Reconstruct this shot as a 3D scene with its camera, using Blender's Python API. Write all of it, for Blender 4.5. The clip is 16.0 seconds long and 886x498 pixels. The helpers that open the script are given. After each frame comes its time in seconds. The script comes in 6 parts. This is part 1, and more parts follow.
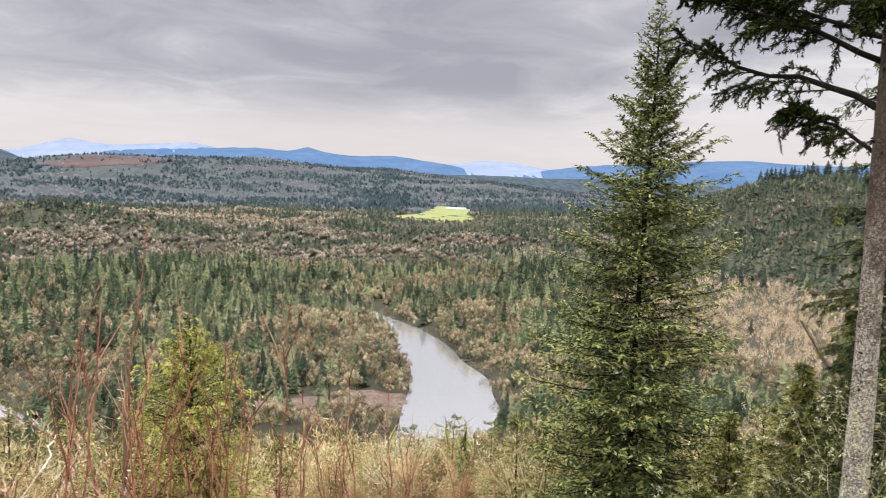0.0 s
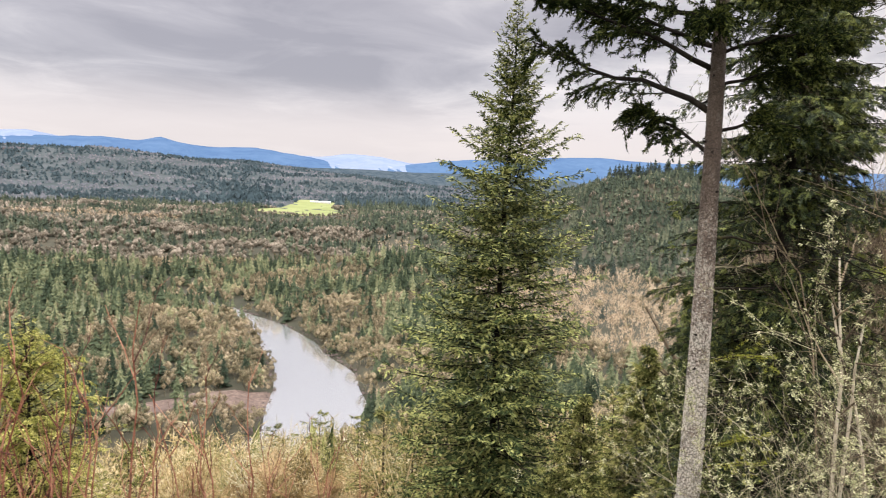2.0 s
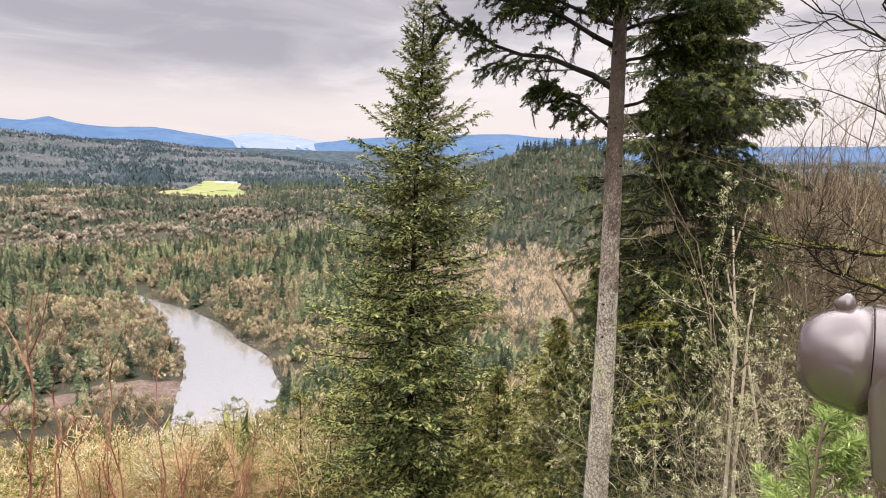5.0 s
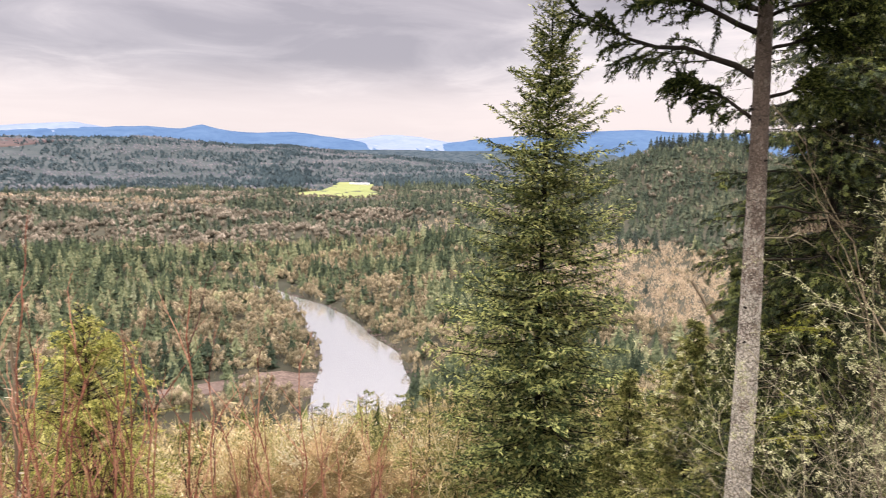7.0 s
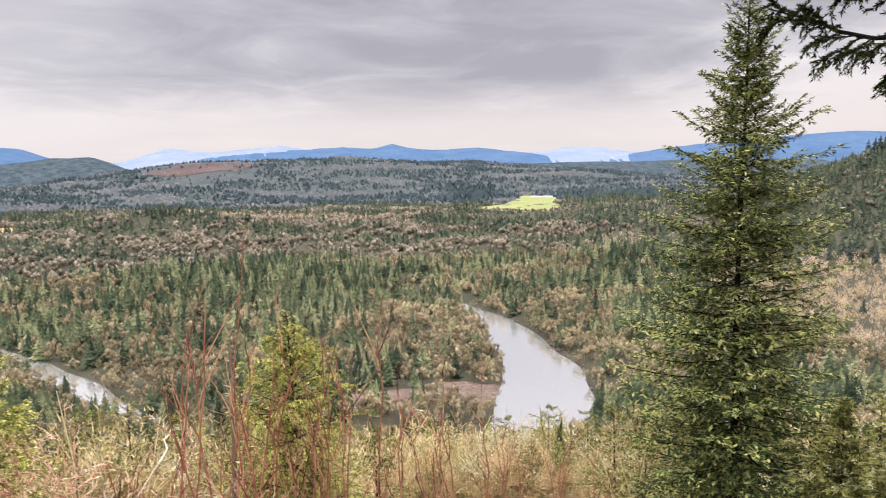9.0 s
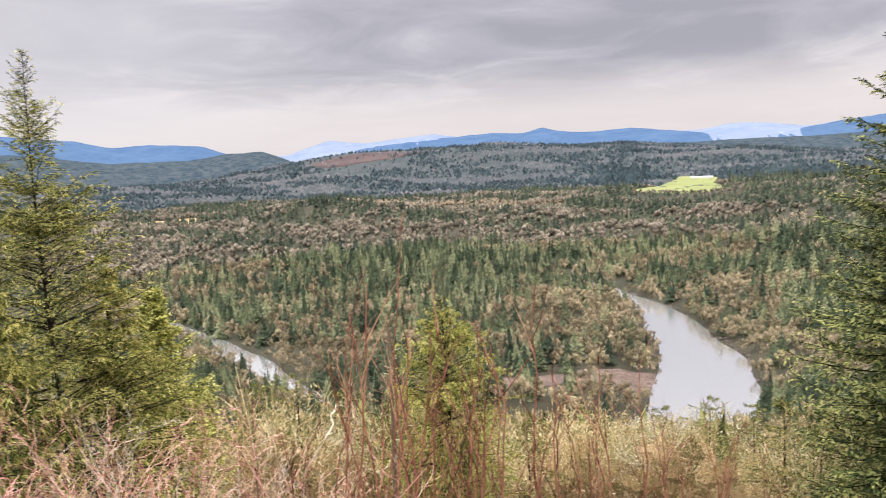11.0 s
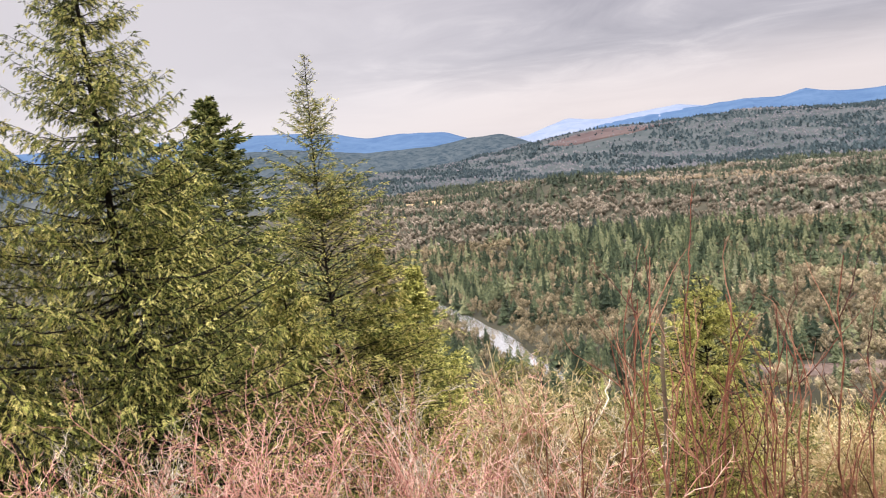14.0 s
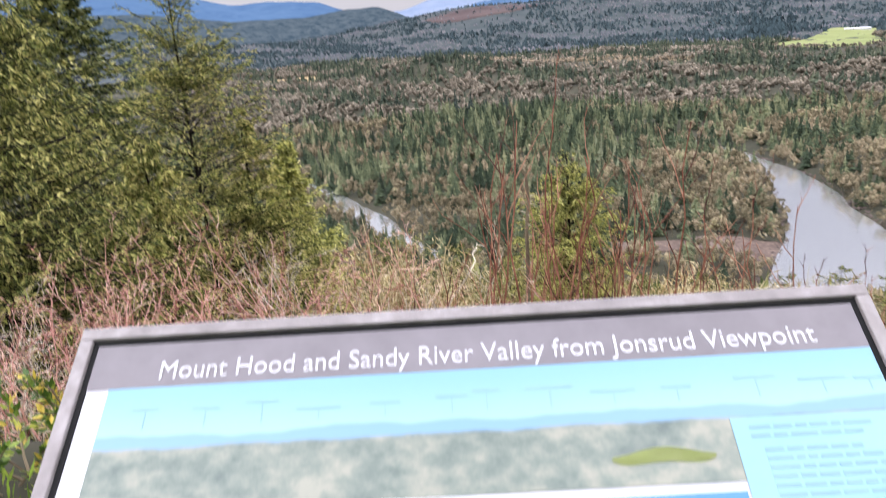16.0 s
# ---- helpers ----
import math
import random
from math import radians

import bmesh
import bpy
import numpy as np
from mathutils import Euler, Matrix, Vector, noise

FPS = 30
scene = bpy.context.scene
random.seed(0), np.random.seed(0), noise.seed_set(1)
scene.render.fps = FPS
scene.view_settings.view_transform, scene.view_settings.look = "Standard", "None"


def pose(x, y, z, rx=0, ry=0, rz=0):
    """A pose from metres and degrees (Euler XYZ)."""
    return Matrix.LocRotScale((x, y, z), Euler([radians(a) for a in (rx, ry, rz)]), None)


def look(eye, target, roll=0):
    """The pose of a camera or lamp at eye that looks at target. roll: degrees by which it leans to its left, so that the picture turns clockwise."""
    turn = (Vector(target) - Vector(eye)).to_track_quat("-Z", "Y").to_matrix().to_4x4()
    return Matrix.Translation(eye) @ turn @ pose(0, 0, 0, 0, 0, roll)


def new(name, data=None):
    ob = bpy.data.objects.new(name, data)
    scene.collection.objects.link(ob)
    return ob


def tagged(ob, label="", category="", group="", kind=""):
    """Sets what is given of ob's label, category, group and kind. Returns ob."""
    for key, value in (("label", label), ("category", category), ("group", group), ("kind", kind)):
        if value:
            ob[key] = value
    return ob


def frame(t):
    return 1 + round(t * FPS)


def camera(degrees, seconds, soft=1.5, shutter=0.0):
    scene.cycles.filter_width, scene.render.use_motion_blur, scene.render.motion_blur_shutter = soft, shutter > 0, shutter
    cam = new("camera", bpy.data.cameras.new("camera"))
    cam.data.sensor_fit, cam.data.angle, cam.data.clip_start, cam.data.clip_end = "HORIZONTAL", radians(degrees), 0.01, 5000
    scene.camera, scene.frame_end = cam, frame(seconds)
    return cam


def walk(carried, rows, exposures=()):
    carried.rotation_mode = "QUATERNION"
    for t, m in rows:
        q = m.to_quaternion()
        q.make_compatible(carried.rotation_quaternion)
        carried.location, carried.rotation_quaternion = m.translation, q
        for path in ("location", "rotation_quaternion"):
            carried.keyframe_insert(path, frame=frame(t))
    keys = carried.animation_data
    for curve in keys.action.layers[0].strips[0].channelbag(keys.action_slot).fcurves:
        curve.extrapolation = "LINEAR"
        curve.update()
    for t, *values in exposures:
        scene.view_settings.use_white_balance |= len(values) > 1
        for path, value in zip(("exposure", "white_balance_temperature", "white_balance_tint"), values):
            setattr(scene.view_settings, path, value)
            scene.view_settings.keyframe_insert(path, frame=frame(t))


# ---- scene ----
# A river valley seen from a bluff-edge viewpoint. Metres; z = 0 is the ground at the viewpoint, +y looks over the valley.

# ---------------------------------------------------------------- camera
cam = camera(64.0, 16.0, soft=1.0, shutter=0.4)
PATH = (
    (0, 0.00, 0.00, 1.65, 84.52, -1.88, 0.10),
    (0.5, 0.01, 0.00, 1.65, 84.56, -2.19, -2.37),
    (1, 0.01, 0.00, 1.65, 84.56, -2.35, -5.06),
    (1.5, 0.01, 0.00, 1.65, 84.49, -2.40, -7.77),
    (2, 0.02, 0.00, 1.65, 84.41, -2.39, -10.76),
    (2.5, 0.02, 0.00, 1.65, 84.24, -2.25, -13.72),
    (3, 0.03, 0.00, 1.65, 83.79, -2.05, -17.24),
    (3.5, 0.03, 0.00, 1.65, 83.29, -1.72, -18.64),
    (6, -0.003, 0.033, 1.65, 82.52, -0.96, -15.48),
    (6.5, -0.012, 0.035, 1.65, 82.52, -0.71, -12.12),
    (7, -0.008, 0.022, 1.65, 82.61, -0.49, -7.72),
    (7.5, -0.003, 0.010, 1.65, 82.86, -0.19, -3.74),
    (8, 0.00, 0.004, 1.65, 83.25, 0.24, 0.12),
    (8.5, 0.00, 0.00, 1.65, 83.61, 0.86, 3.73),
    (11, -0.02, 0.00, 1.65, 83.03, 3.11, 18.83),
    (11.5, -0.06, -0.03, 1.65, 82.35, 4.46, 22.72),
    (12, -0.10, -0.05, 1.65, 81.81, 5.27, 26.54),
    (12.5, -0.15, -0.08, 1.65, 81.89, 5.38, 32.02),
    (13, -0.20, -0.12, 1.65, 82.46, 5.14, 36.37),
    (13.5, -0.23, -0.15, 1.65, 82.88, 5.57, 38.66),
    (14, -0.25, -0.17, 1.65, 82.85, 6.13, 37.79),
    (14.5, -0.28, -0.20, 1.65, 82.10, 6.29, 33.87),
    (15, -0.28, -0.15, 1.62, 80.77, 6.21, 36.35),
    (15.3, -0.26, -0.08, 1.575, 79.90, 7.25, 36.86),
    (15.5, -0.215, -0.027, 1.535, 78.15, 6.25, 33.00),
    (15.7, -0.197, -0.115, 1.56, 75.92, 5.7, 29.53),
    (16, -0.20, -0.20, 1.53, 72.39, 3.87, 28.05),
)
walk(cam, [(t, pose(x, y, z, rx, ry, rz)) for t, x, y, z, rx, ry, rz in PATH],
     [(0, -0.08, 6450, 11), (1.5, 0.0, 6500, 12), (3.5, 0.06, 6600, 13), (7, 0.14, 6750, 17), (8.5, 0.05, 6600, 14), (11, -0.05, 6500, 13),
      (14.5, 0.0, 6600, 15), (15.3, 0.02, 6450, 14), (15.6, -0.05, 6050, 13), (16, -0.25, 6000, 15)])

# ---------------------------------------------------------------- sky and sun
world = bpy.data.worlds.new("overcast_sky")
scene.world = world
world.use_nodes = True


class Nodes:
    """Short calls to put nodes into one tree."""

    def __init__(self, tree, keep=False):
        self.tree = tree
        if not keep:
            tree.nodes.clear()

    def add(self, kind, **settings):
        n = self.tree.nodes.new(kind)
        for key, value in settings.items():
            if key == "op":
                n.operation = value
            elif key == "blend":
                n.blend_type = value
            elif key == "data":
                n.data_type = value
        return n

    def link(self, a, b):
        self.tree.links.new(a, b)

    def math(self, op, a, b=0.0, clamp=False):
        n = self.add("ShaderNodeMath", op=op)
        n.use_clamp = clamp
        for i, v in enumerate((a, b)):
            if isinstance(v, (int, float)):
                n.inputs[i].default_value = v
            else:
                self.link(v, n.inputs[i])
        return n.outputs[0]

    def noise(self, scale, detail=4.0, rough=0.55, vector=None, distort=0.0):
        n = self.add("ShaderNodeTexNoise")
        n.inputs["Scale"].default_value, n.inputs["Detail"].default_value = scale, detail
        n.inputs["Roughness"].default_value, n.inputs["Distortion"].default_value = rough, distort
        if vector is not None:
            self.link(vector, n.inputs["Vector"])
        return n.outputs["Fac"]

    def ramp(self, fac, *stops):
        n = self.add("ShaderNodeValToRGB")
        el = n.color_ramp.elements
        while len(el) < len(stops):
            el.new(0.5)
        for e, (p, c) in zip(el, stops):
            e.position = p
            e.color = (*c, 1.0) if len(c) == 3 else c
        self.link(fac, n.inputs[0])
        return n.outputs[0]

    def mix(self, fac, a, b, blend="MIX"):
        n = self.add("ShaderNodeMix", data="RGBA", blend=blend)
        for sock, v in ((n.inputs[0], fac), (n.inputs[6], a), (n.inputs[7], b)):
            if isinstance(v, (int, float)):
                sock.default_value = v
            elif isinstance(v, tuple):
                sock.default_value = (*v, 1.0)
            else:
                self.link(v, sock)
        return n.outputs[2]

    def smooth(self, v, lo, hi):
        n = self.add("ShaderNodeMapRange")
        n.interpolation_type = "SMOOTHSTEP"
        n.inputs[1].default_value, n.inputs[2].default_value = lo, hi
        self.link(v, n.inputs[0])
        return n.outputs[0]


def make_sky():
    k = Nodes(world.node_tree)
    sky = k.add("ShaderNodeTexSky")
    sky.sky_type, sky.sun_disc = "NISHITA", False
    sky.sun_elevation, sky.sun_rotation = radians(38), radians(150)
    way = k.add("ShaderNodeTexCoord").outputs["Generated"]
    part_xyz = k.add("ShaderNodeSeparateXYZ")
    k.link(way, part_xyz.inputs[0])
    x, y, z = part_xyz.outputs
    # the cloud deck as a flat layer: its texture is squeezed towards the horizon
    up = k.math("ADD", k.math("MAXIMUM", z, 0.0), 0.10)
    deck = k.add("ShaderNodeCombineXYZ")
    k.link(k.math("DIVIDE", x, up), deck.inputs[0])
    k.link(k.math("DIVIDE", y, up), deck.inputs[1])
    big = k.noise(0.30, 4.0, 0.45, deck.outputs[0], 0.5)
    fine = k.noise(1.1, 6.0, 0.6, deck.outputs[0], 0.6)
    density = k.math("ADD", k.math("MULTIPLY", big, 0.62), k.math("MULTIPLY", fine, 0.38))
    band = k.math("MULTIPLY", k.smooth(z, 0.09, 0.17), k.smooth(z, 0.36, 0.22))
    density = k.math("ADD", density, k.math("MULTIPLY", band, 0.055))
    # the deck is thicker over the valley's upper reach and thinner over the near hills
    heavy = k.math("MULTIPLY", k.smooth(x, -0.58, -0.30), k.smooth(x, 0.25, -0.05))
    density = k.math("ADD", density, k.math("MULTIPLY", heavy, 0.022))
    density = k.math("SUBTRACT", density, k.math("MULTIPLY", k.smooth(x, 0.02, 0.45), 0.072))
    cloud = k.ramp(density, (0.40, (1.00, 0.95, 0.95)), (0.46, (0.80, 0.775, 0.80)), (0.52, (0.60, 0.585, 0.63)),
                   (0.60, (0.46, 0.45, 0.50)))
    # a pale, slightly rosy band low over the hills
    low = k.smooth(z, 0.135, 0.055)
    base = k.mix(k.math("MULTIPLY", low, 0.88), cloud, (0.95, 0.875, 0.87))
    # thinner cloud, and so a whiter sky, towards the side where the sun stands
    thin = k.math("MULTIPLY", k.smooth(k.math("MULTIPLY", x, -1.0), 0.40, 0.85), 0.68)
    base = k.mix(thin, base, (0.95, 0.92, 0.94))
    haze = k.smooth(z, 0.05, 0.012)
    base = k.mix(k.math("MULTIPLY", haze, 0.25), base, (0.80, 0.79, 0.84))
    clear = k.mix(1.0, sky.outputs[0], (0.10, 0.10, 0.10), "MULTIPLY")
    total = k.mix(1.0, k.mix(0.9, clear, base), (0.95, 0.95, 0.95), "MULTIPLY")
    # an overcast sky is far brighter overhead than over the horizon
    over = k.math("ADD", k.math("MULTIPLY", k.smooth(z, 0.34, 0.80), 5.3), 1.0)
    total = k.mix(1.0, total, over, "MULTIPLY")
    bg = k.add("ShaderNodeBackground")
    k.link(total, bg.inputs[0])
    bg.inputs[1].default_value = 1.0
    out = k.add("ShaderNodeOutputWorld")
    k.link(bg.outputs[0], out.inputs[0])


make_sky()
sun = new("sun", bpy.data.lights.new("sun", "SUN"))
sun.data.energy, sun.data.angle, sun.data.color = 3.0, radians(75), (1.0, 0.95, 0.88)
sun.matrix_world = look((0, 0, 0), (0.42, 0.62, -0.62))

# ---------------------------------------------------------------- materials


def material(name, stops, scale=4.0, rough=0.8, bump=0.2, bump_scale=None, island=0.0, gloss=0.3, metal=0.0, leaf=0.0,
             coarse=None, stretch=None, lace=None):
    """A surface whose colour runs through stops by a fine noise, shifted by a coarse one and, where asked, from piece to piece."""
    m = bpy.data.materials.new(name)
    m.use_nodes = True
    k = Nodes(m.node_tree)
    place = k.add("ShaderNodeTexCoord").outputs["Object"]
    if stretch:
        mp = k.add("ShaderNodeMapping")
        mp.inputs["Scale"].default_value = stretch
        k.link(place, mp.inputs[0])
        place = mp.outputs[0]
    fac = k.noise(scale, 5.0, 0.6, place)
    wide = k.noise(coarse or scale * 0.13, 3.0, 0.5, place)
    fac = k.math("ADD", k.math("MULTIPLY", fac, 0.6), k.math("MULTIPLY", wide, 0.4))
    if island:
        geo = k.add("ShaderNodeNewGeometry")
        fac = k.math("ADD", fac, k.math("MULTIPLY", k.math("SUBTRACT", geo.outputs["Random Per Island"], 0.5), island))
    lo, hi = 0.32, 0.68
    col = k.ramp(fac, *[(lo + (hi - lo) * p, c) for p, c in stops])
    b = k.add("ShaderNodeBsdfPrincipled")
    k.link(col, b.inputs["Base Color"])
    b.inputs["Roughness"].default_value, b.inputs["Metallic"].default_value = rough, metal
    b.inputs["Specular IOR Level"].default_value = gloss
    if bump:
        bp = k.add("ShaderNodeBump")
        bp.inputs["Strength"].default_value, bp.inputs["Distance"].default_value = bump, 0.05
        k.link(k.noise(bump_scale or scale * 2.5, 4.0, 0.6, place), bp.inputs["Height"])
        k.link(bp.outputs[0], b.inputs["Normal"])
    out = k.add("ShaderNodeOutputMaterial")
    if leaf:
        tr = k.add("ShaderNodeBsdfTranslucent")
        k.link(col, tr.inputs[0])
        ms = k.add("ShaderNodeMixShader")
        ms.inputs[0].default_value = leaf
        k.link(b.outputs[0], ms.inputs[1])
        k.link(tr.outputs[0], ms.inputs[2])
        k.link(ms.outputs[0], out.inputs[0])
    else:
        k.link(b.outputs[0], out.inputs[0])
    if lace:
        # twig crowns let the light through between their twigs: lace = (grain, share that is open)
        mp = k.add("ShaderNodeMapping")
        mp.inputs["Scale"].default_value = (1.0, 1.0, lace[2] if len(lace) > 2 else 0.45)
        k.link(k.add("ShaderNodeTexCoord").outputs["Object"], mp.inputs[0])
        shut = k.smooth(k.noise(lace[0], 4.0, 0.7, mp.outputs[0]), lace[1] - 0.05, lace[1] + 0.05)
        last = out.inputs[0].links[0].from_socket
        gap = k.add("ShaderNodeBsdfTransparent")
        ms = k.add("ShaderNodeMixShader")
        k.link(shut, ms.inputs[0])
        k.link(gap.outputs[0], ms.inputs[1])
        k.link(last, ms.inputs[2])
        k.link(ms.outputs[0], out.inputs[0])
    return m


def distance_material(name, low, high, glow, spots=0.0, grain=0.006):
    """Wooded slopes so far off that only their tone is left; the air's blue haze is put into it and glows."""
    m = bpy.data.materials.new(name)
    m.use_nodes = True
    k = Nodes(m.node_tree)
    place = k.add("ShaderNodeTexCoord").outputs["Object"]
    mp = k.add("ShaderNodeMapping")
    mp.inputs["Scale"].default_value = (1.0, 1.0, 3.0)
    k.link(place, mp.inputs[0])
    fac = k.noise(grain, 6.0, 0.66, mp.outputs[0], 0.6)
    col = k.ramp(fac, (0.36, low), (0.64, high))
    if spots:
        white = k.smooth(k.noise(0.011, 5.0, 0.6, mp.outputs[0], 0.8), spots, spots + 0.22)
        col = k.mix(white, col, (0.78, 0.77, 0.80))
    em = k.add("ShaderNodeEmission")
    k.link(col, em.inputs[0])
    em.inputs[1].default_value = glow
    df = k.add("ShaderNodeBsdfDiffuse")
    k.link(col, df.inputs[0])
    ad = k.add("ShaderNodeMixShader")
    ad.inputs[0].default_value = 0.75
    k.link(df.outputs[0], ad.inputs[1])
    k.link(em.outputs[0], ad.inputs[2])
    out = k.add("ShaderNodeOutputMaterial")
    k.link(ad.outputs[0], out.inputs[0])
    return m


M_GROUND = material("forest_floor", ((0, (0.024, 0.028, 0.015)), (0.5, (0.043, 0.042, 0.025)), (1, (0.072, 0.063, 0.040))), 0.05, 0.95, 0.3, 1.5)
M_NEAR_CONIFER = material("valley_conifer_needles", ((0, (0.0302, 0.0451, 0.0272)), (0.4, (0.0673, 0.0898, 0.0491)), (0.75, (0.125, 0.149, 0.0789)), (1, (0.244, 0.255, 0.136))), 0.5, 0.9, 0, island=0.36, gloss=0.15, leaf=0.15, coarse=0.02, lace=(1.2, 0.38, 0.6))
# the bluish haze of distance is put into the far needle colour
M_FAR_CONIFER = material("far_hazed_needles", ((0, (0.040, 0.062, 0.070)), (0.6, (0.058, 0.084, 0.092)), (1, (0.085, 0.115, 0.116))), 0.03, 0.95, 0, island=0.15, gloss=0.1)
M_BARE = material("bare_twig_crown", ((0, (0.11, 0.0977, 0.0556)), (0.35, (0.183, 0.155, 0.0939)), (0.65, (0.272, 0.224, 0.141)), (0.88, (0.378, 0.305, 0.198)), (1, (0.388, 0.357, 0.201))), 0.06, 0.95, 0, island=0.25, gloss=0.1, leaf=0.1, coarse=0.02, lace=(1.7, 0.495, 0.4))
# far crowns greyed the same way, with distance haze in their colour
M_FAR_BARE = material("far_hazed_crown", ((0, (0.074, 0.0819, 0.092)), (0.6, (0.107, 0.109, 0.116)), (1, (0.152, 0.145, 0.142))), 0.010, 0.95, 0, island=0.25, gloss=0.1)
M_BARK = material("valley_bark", ((0, (0.15, 0.12, 0.095)), (1, (0.36, 0.30, 0.25))), 6.0, 0.95, 0.3)
M_FIELD = material("meadow_grass", ((0, (0.135, 0.165, 0.048)), (0.6, (0.20, 0.225, 0.075)), (1, (0.26, 0.27, 0.12))), 0.012, 0.9, 0.1, 0.3)
M_YELLOW = material("dry_pasture", ((0, (0.30, 0.22, 0.10)), (1, (0.40, 0.31, 0.16))), 0.02, 0.9, 0.1, 0.3)
M_GRAVEL = material("river_gravel", ((0, (0.055, 0.038, 0.030)), (0.5, (0.12, 0.085, 0.066)), (1, (0.23, 0.175, 0.14))), 0.5, 0.9, 0.6, 1.2, coarse=0.06)


def water_material():
    m = bpy.data.materials.new("river_water")
    m.use_nodes = True
    k = Nodes(m.node_tree)
    place = k.add("ShaderNodeTexCoord").outputs["Object"]
    foam = k.smooth(k.noise(0.14, 6.0, 0.7, place, 1.5), 0.60, 0.74)
    reach = k.smooth(k.noise(0.012, 2.0, 0.5, place), 0.45, 0.6)
    foam = k.math("MULTIPLY", foam, reach)
    b = k.add("ShaderNodeBsdfPrincipled")
    k.link(k.mix(foam, (0.42, 0.432, 0.415), (0.85, 0.83, 0.84)), b.inputs["Base Color"])
    b.inputs["Roughness"].default_value, b.inputs["Specular IOR Level"].default_value = 0.10, 1.0
    b.inputs["IOR"].default_value = 4.4
    bp = k.add("ShaderNodeBump")
    bp.inputs["Strength"].default_value, bp.inputs["Distance"].default_value = 0.22, 0.5
    k.link(k.noise(0.35, 4.0, 0.6, place, 0.5), bp.inputs["Height"])
    k.link(bp.outputs[0], b.inputs["Normal"])
    out = k.add("ShaderNodeOutputMaterial")
    k.link(b.outputs[0], out.inputs[0])
    return m


M_WATER = water_material()


# near growth
M_SPRUCE = material("spruce_needles", ((0, (0.0268, 0.0425, 0.0143)), (0.5, (0.104, 0.13, 0.0429)), (1, (0.366, 0.375, 0.13))), 1.2, 0.8, 0, island=0.6, gloss=0.12, leaf=0.2)
M_FIR = material("dark_fir_needles", ((0, (0.011, 0.0187, 0.0066)), (0.5, (0.0374, 0.0539, 0.0154)), (1, (0.138, 0.154, 0.0396))), 1.0, 0.7, 0, island=0.55, gloss=0.2, leaf=0.15, lace=(34.0, 0.48, 0.6))
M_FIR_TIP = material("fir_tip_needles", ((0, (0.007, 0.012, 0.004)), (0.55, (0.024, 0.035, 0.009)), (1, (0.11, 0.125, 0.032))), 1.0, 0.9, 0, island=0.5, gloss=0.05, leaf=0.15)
M_CEDAR = material("cedar_sprays", ((0, (0.0594, 0.0749, 0.0166)), (0.45, (0.244, 0.268, 0.0534)), (0.85, (0.486, 0.486, 0.119)), (1, (0.641, 0.557, 0.19))), 0.9, 0.7, 0, island=0.7, gloss=0.2, leaf=0.28, lace=(52.0, 0.50, 0.4))
M_CEDAR_DEEP = material("deep_olive_cedar_sprays", ((0, (0.0468, 0.0624, 0.0156)), (0.45, (0.176, 0.202, 0.0468)), (0.85, (0.39, 0.403, 0.104)), (1, (0.598, 0.546, 0.182))), 0.9, 0.7, 0, island=0.7, gloss=0.2, leaf=0.28, lace=(52.0, 0.47, 0.4))
M_YOUNG = material("young_yellow_green_sprays", ((0, (0.176, 0.187, 0.0385)), (0.5, (0.385, 0.391, 0.088)), (1, (0.594, 0.55, 0.187))), 1.5, 0.65, 0, island=0.5, gloss=0.2, leaf=0.35, lace=(44.0, 0.51, 0.5))
M_SAPLING = material("fresh_fir_needles", ((0, (0.10, 0.16, 0.035)), (0.5, (0.21, 0.30, 0.075)), (1, (0.36, 0.45, 0.15))), 6.0, 0.55, 0, island=0.5, gloss=0.35, leaf=0.3)

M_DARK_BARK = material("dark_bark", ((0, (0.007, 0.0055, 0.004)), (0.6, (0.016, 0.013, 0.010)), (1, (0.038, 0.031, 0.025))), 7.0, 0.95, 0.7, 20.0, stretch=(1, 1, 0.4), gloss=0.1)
M_TWIG_RED = material("red_stem_bark", ((0, (0.060, 0.019, 0.012)), (0.5, (0.185, 0.062, 0.036)), (1, (0.38, 0.19, 0.115))), 5.0, 0.7, 0.2, island=0.6, gloss=0.3)
M_TWIG_PINK = material("pink_tan_twigs", ((0, (0.235, 0.082, 0.064)), (0.5, (0.538, 0.258, 0.197)), (1, (0.672, 0.459, 0.353))), 3.0, 0.8, 0.1, island=0.6)
M_TWIG_PALE = material("pale_grey_twigs", ((0, (0.20, 0.16, 0.11)), (0.5, (0.42, 0.36, 0.26)), (1, (0.60, 0.54, 0.42))), 4.0, 0.85, 0.2, island=0.5)
M_TWIG_BROWN = material("brown_thicket_twigs", ((0, (0.05, 0.036, 0.022)), (0.5, (0.12, 0.09, 0.055)), (1, (0.22, 0.175, 0.11))), 3.0, 0.9, 0.1, island=0.6)
M_TWIG_OLIVE = material("lichen_grey_twigs", ((0, (0.0628, 0.053, 0.0303)), (0.5, (0.189, 0.163, 0.0992)), (1, (0.363, 0.326, 0.218))), 4.0, 0.9, 0.1, island=0.6)
M_MOSS = material("yellow_green_moss", ((0, (0.10, 0.11, 0.015)), (0.6, (0.24, 0.25, 0.03)), (1, (0.36, 0.36, 0.07))), 12.0, 0.95, 0.5)
M_LICHEN = material("pale_lichen", ((0, (0.26, 0.27, 0.13)), (0.6, (0.45, 0.45, 0.24)), (1, (0.60, 0.58, 0.36))), 10.0, 0.95, 0, island=0.5, leaf=0.15)
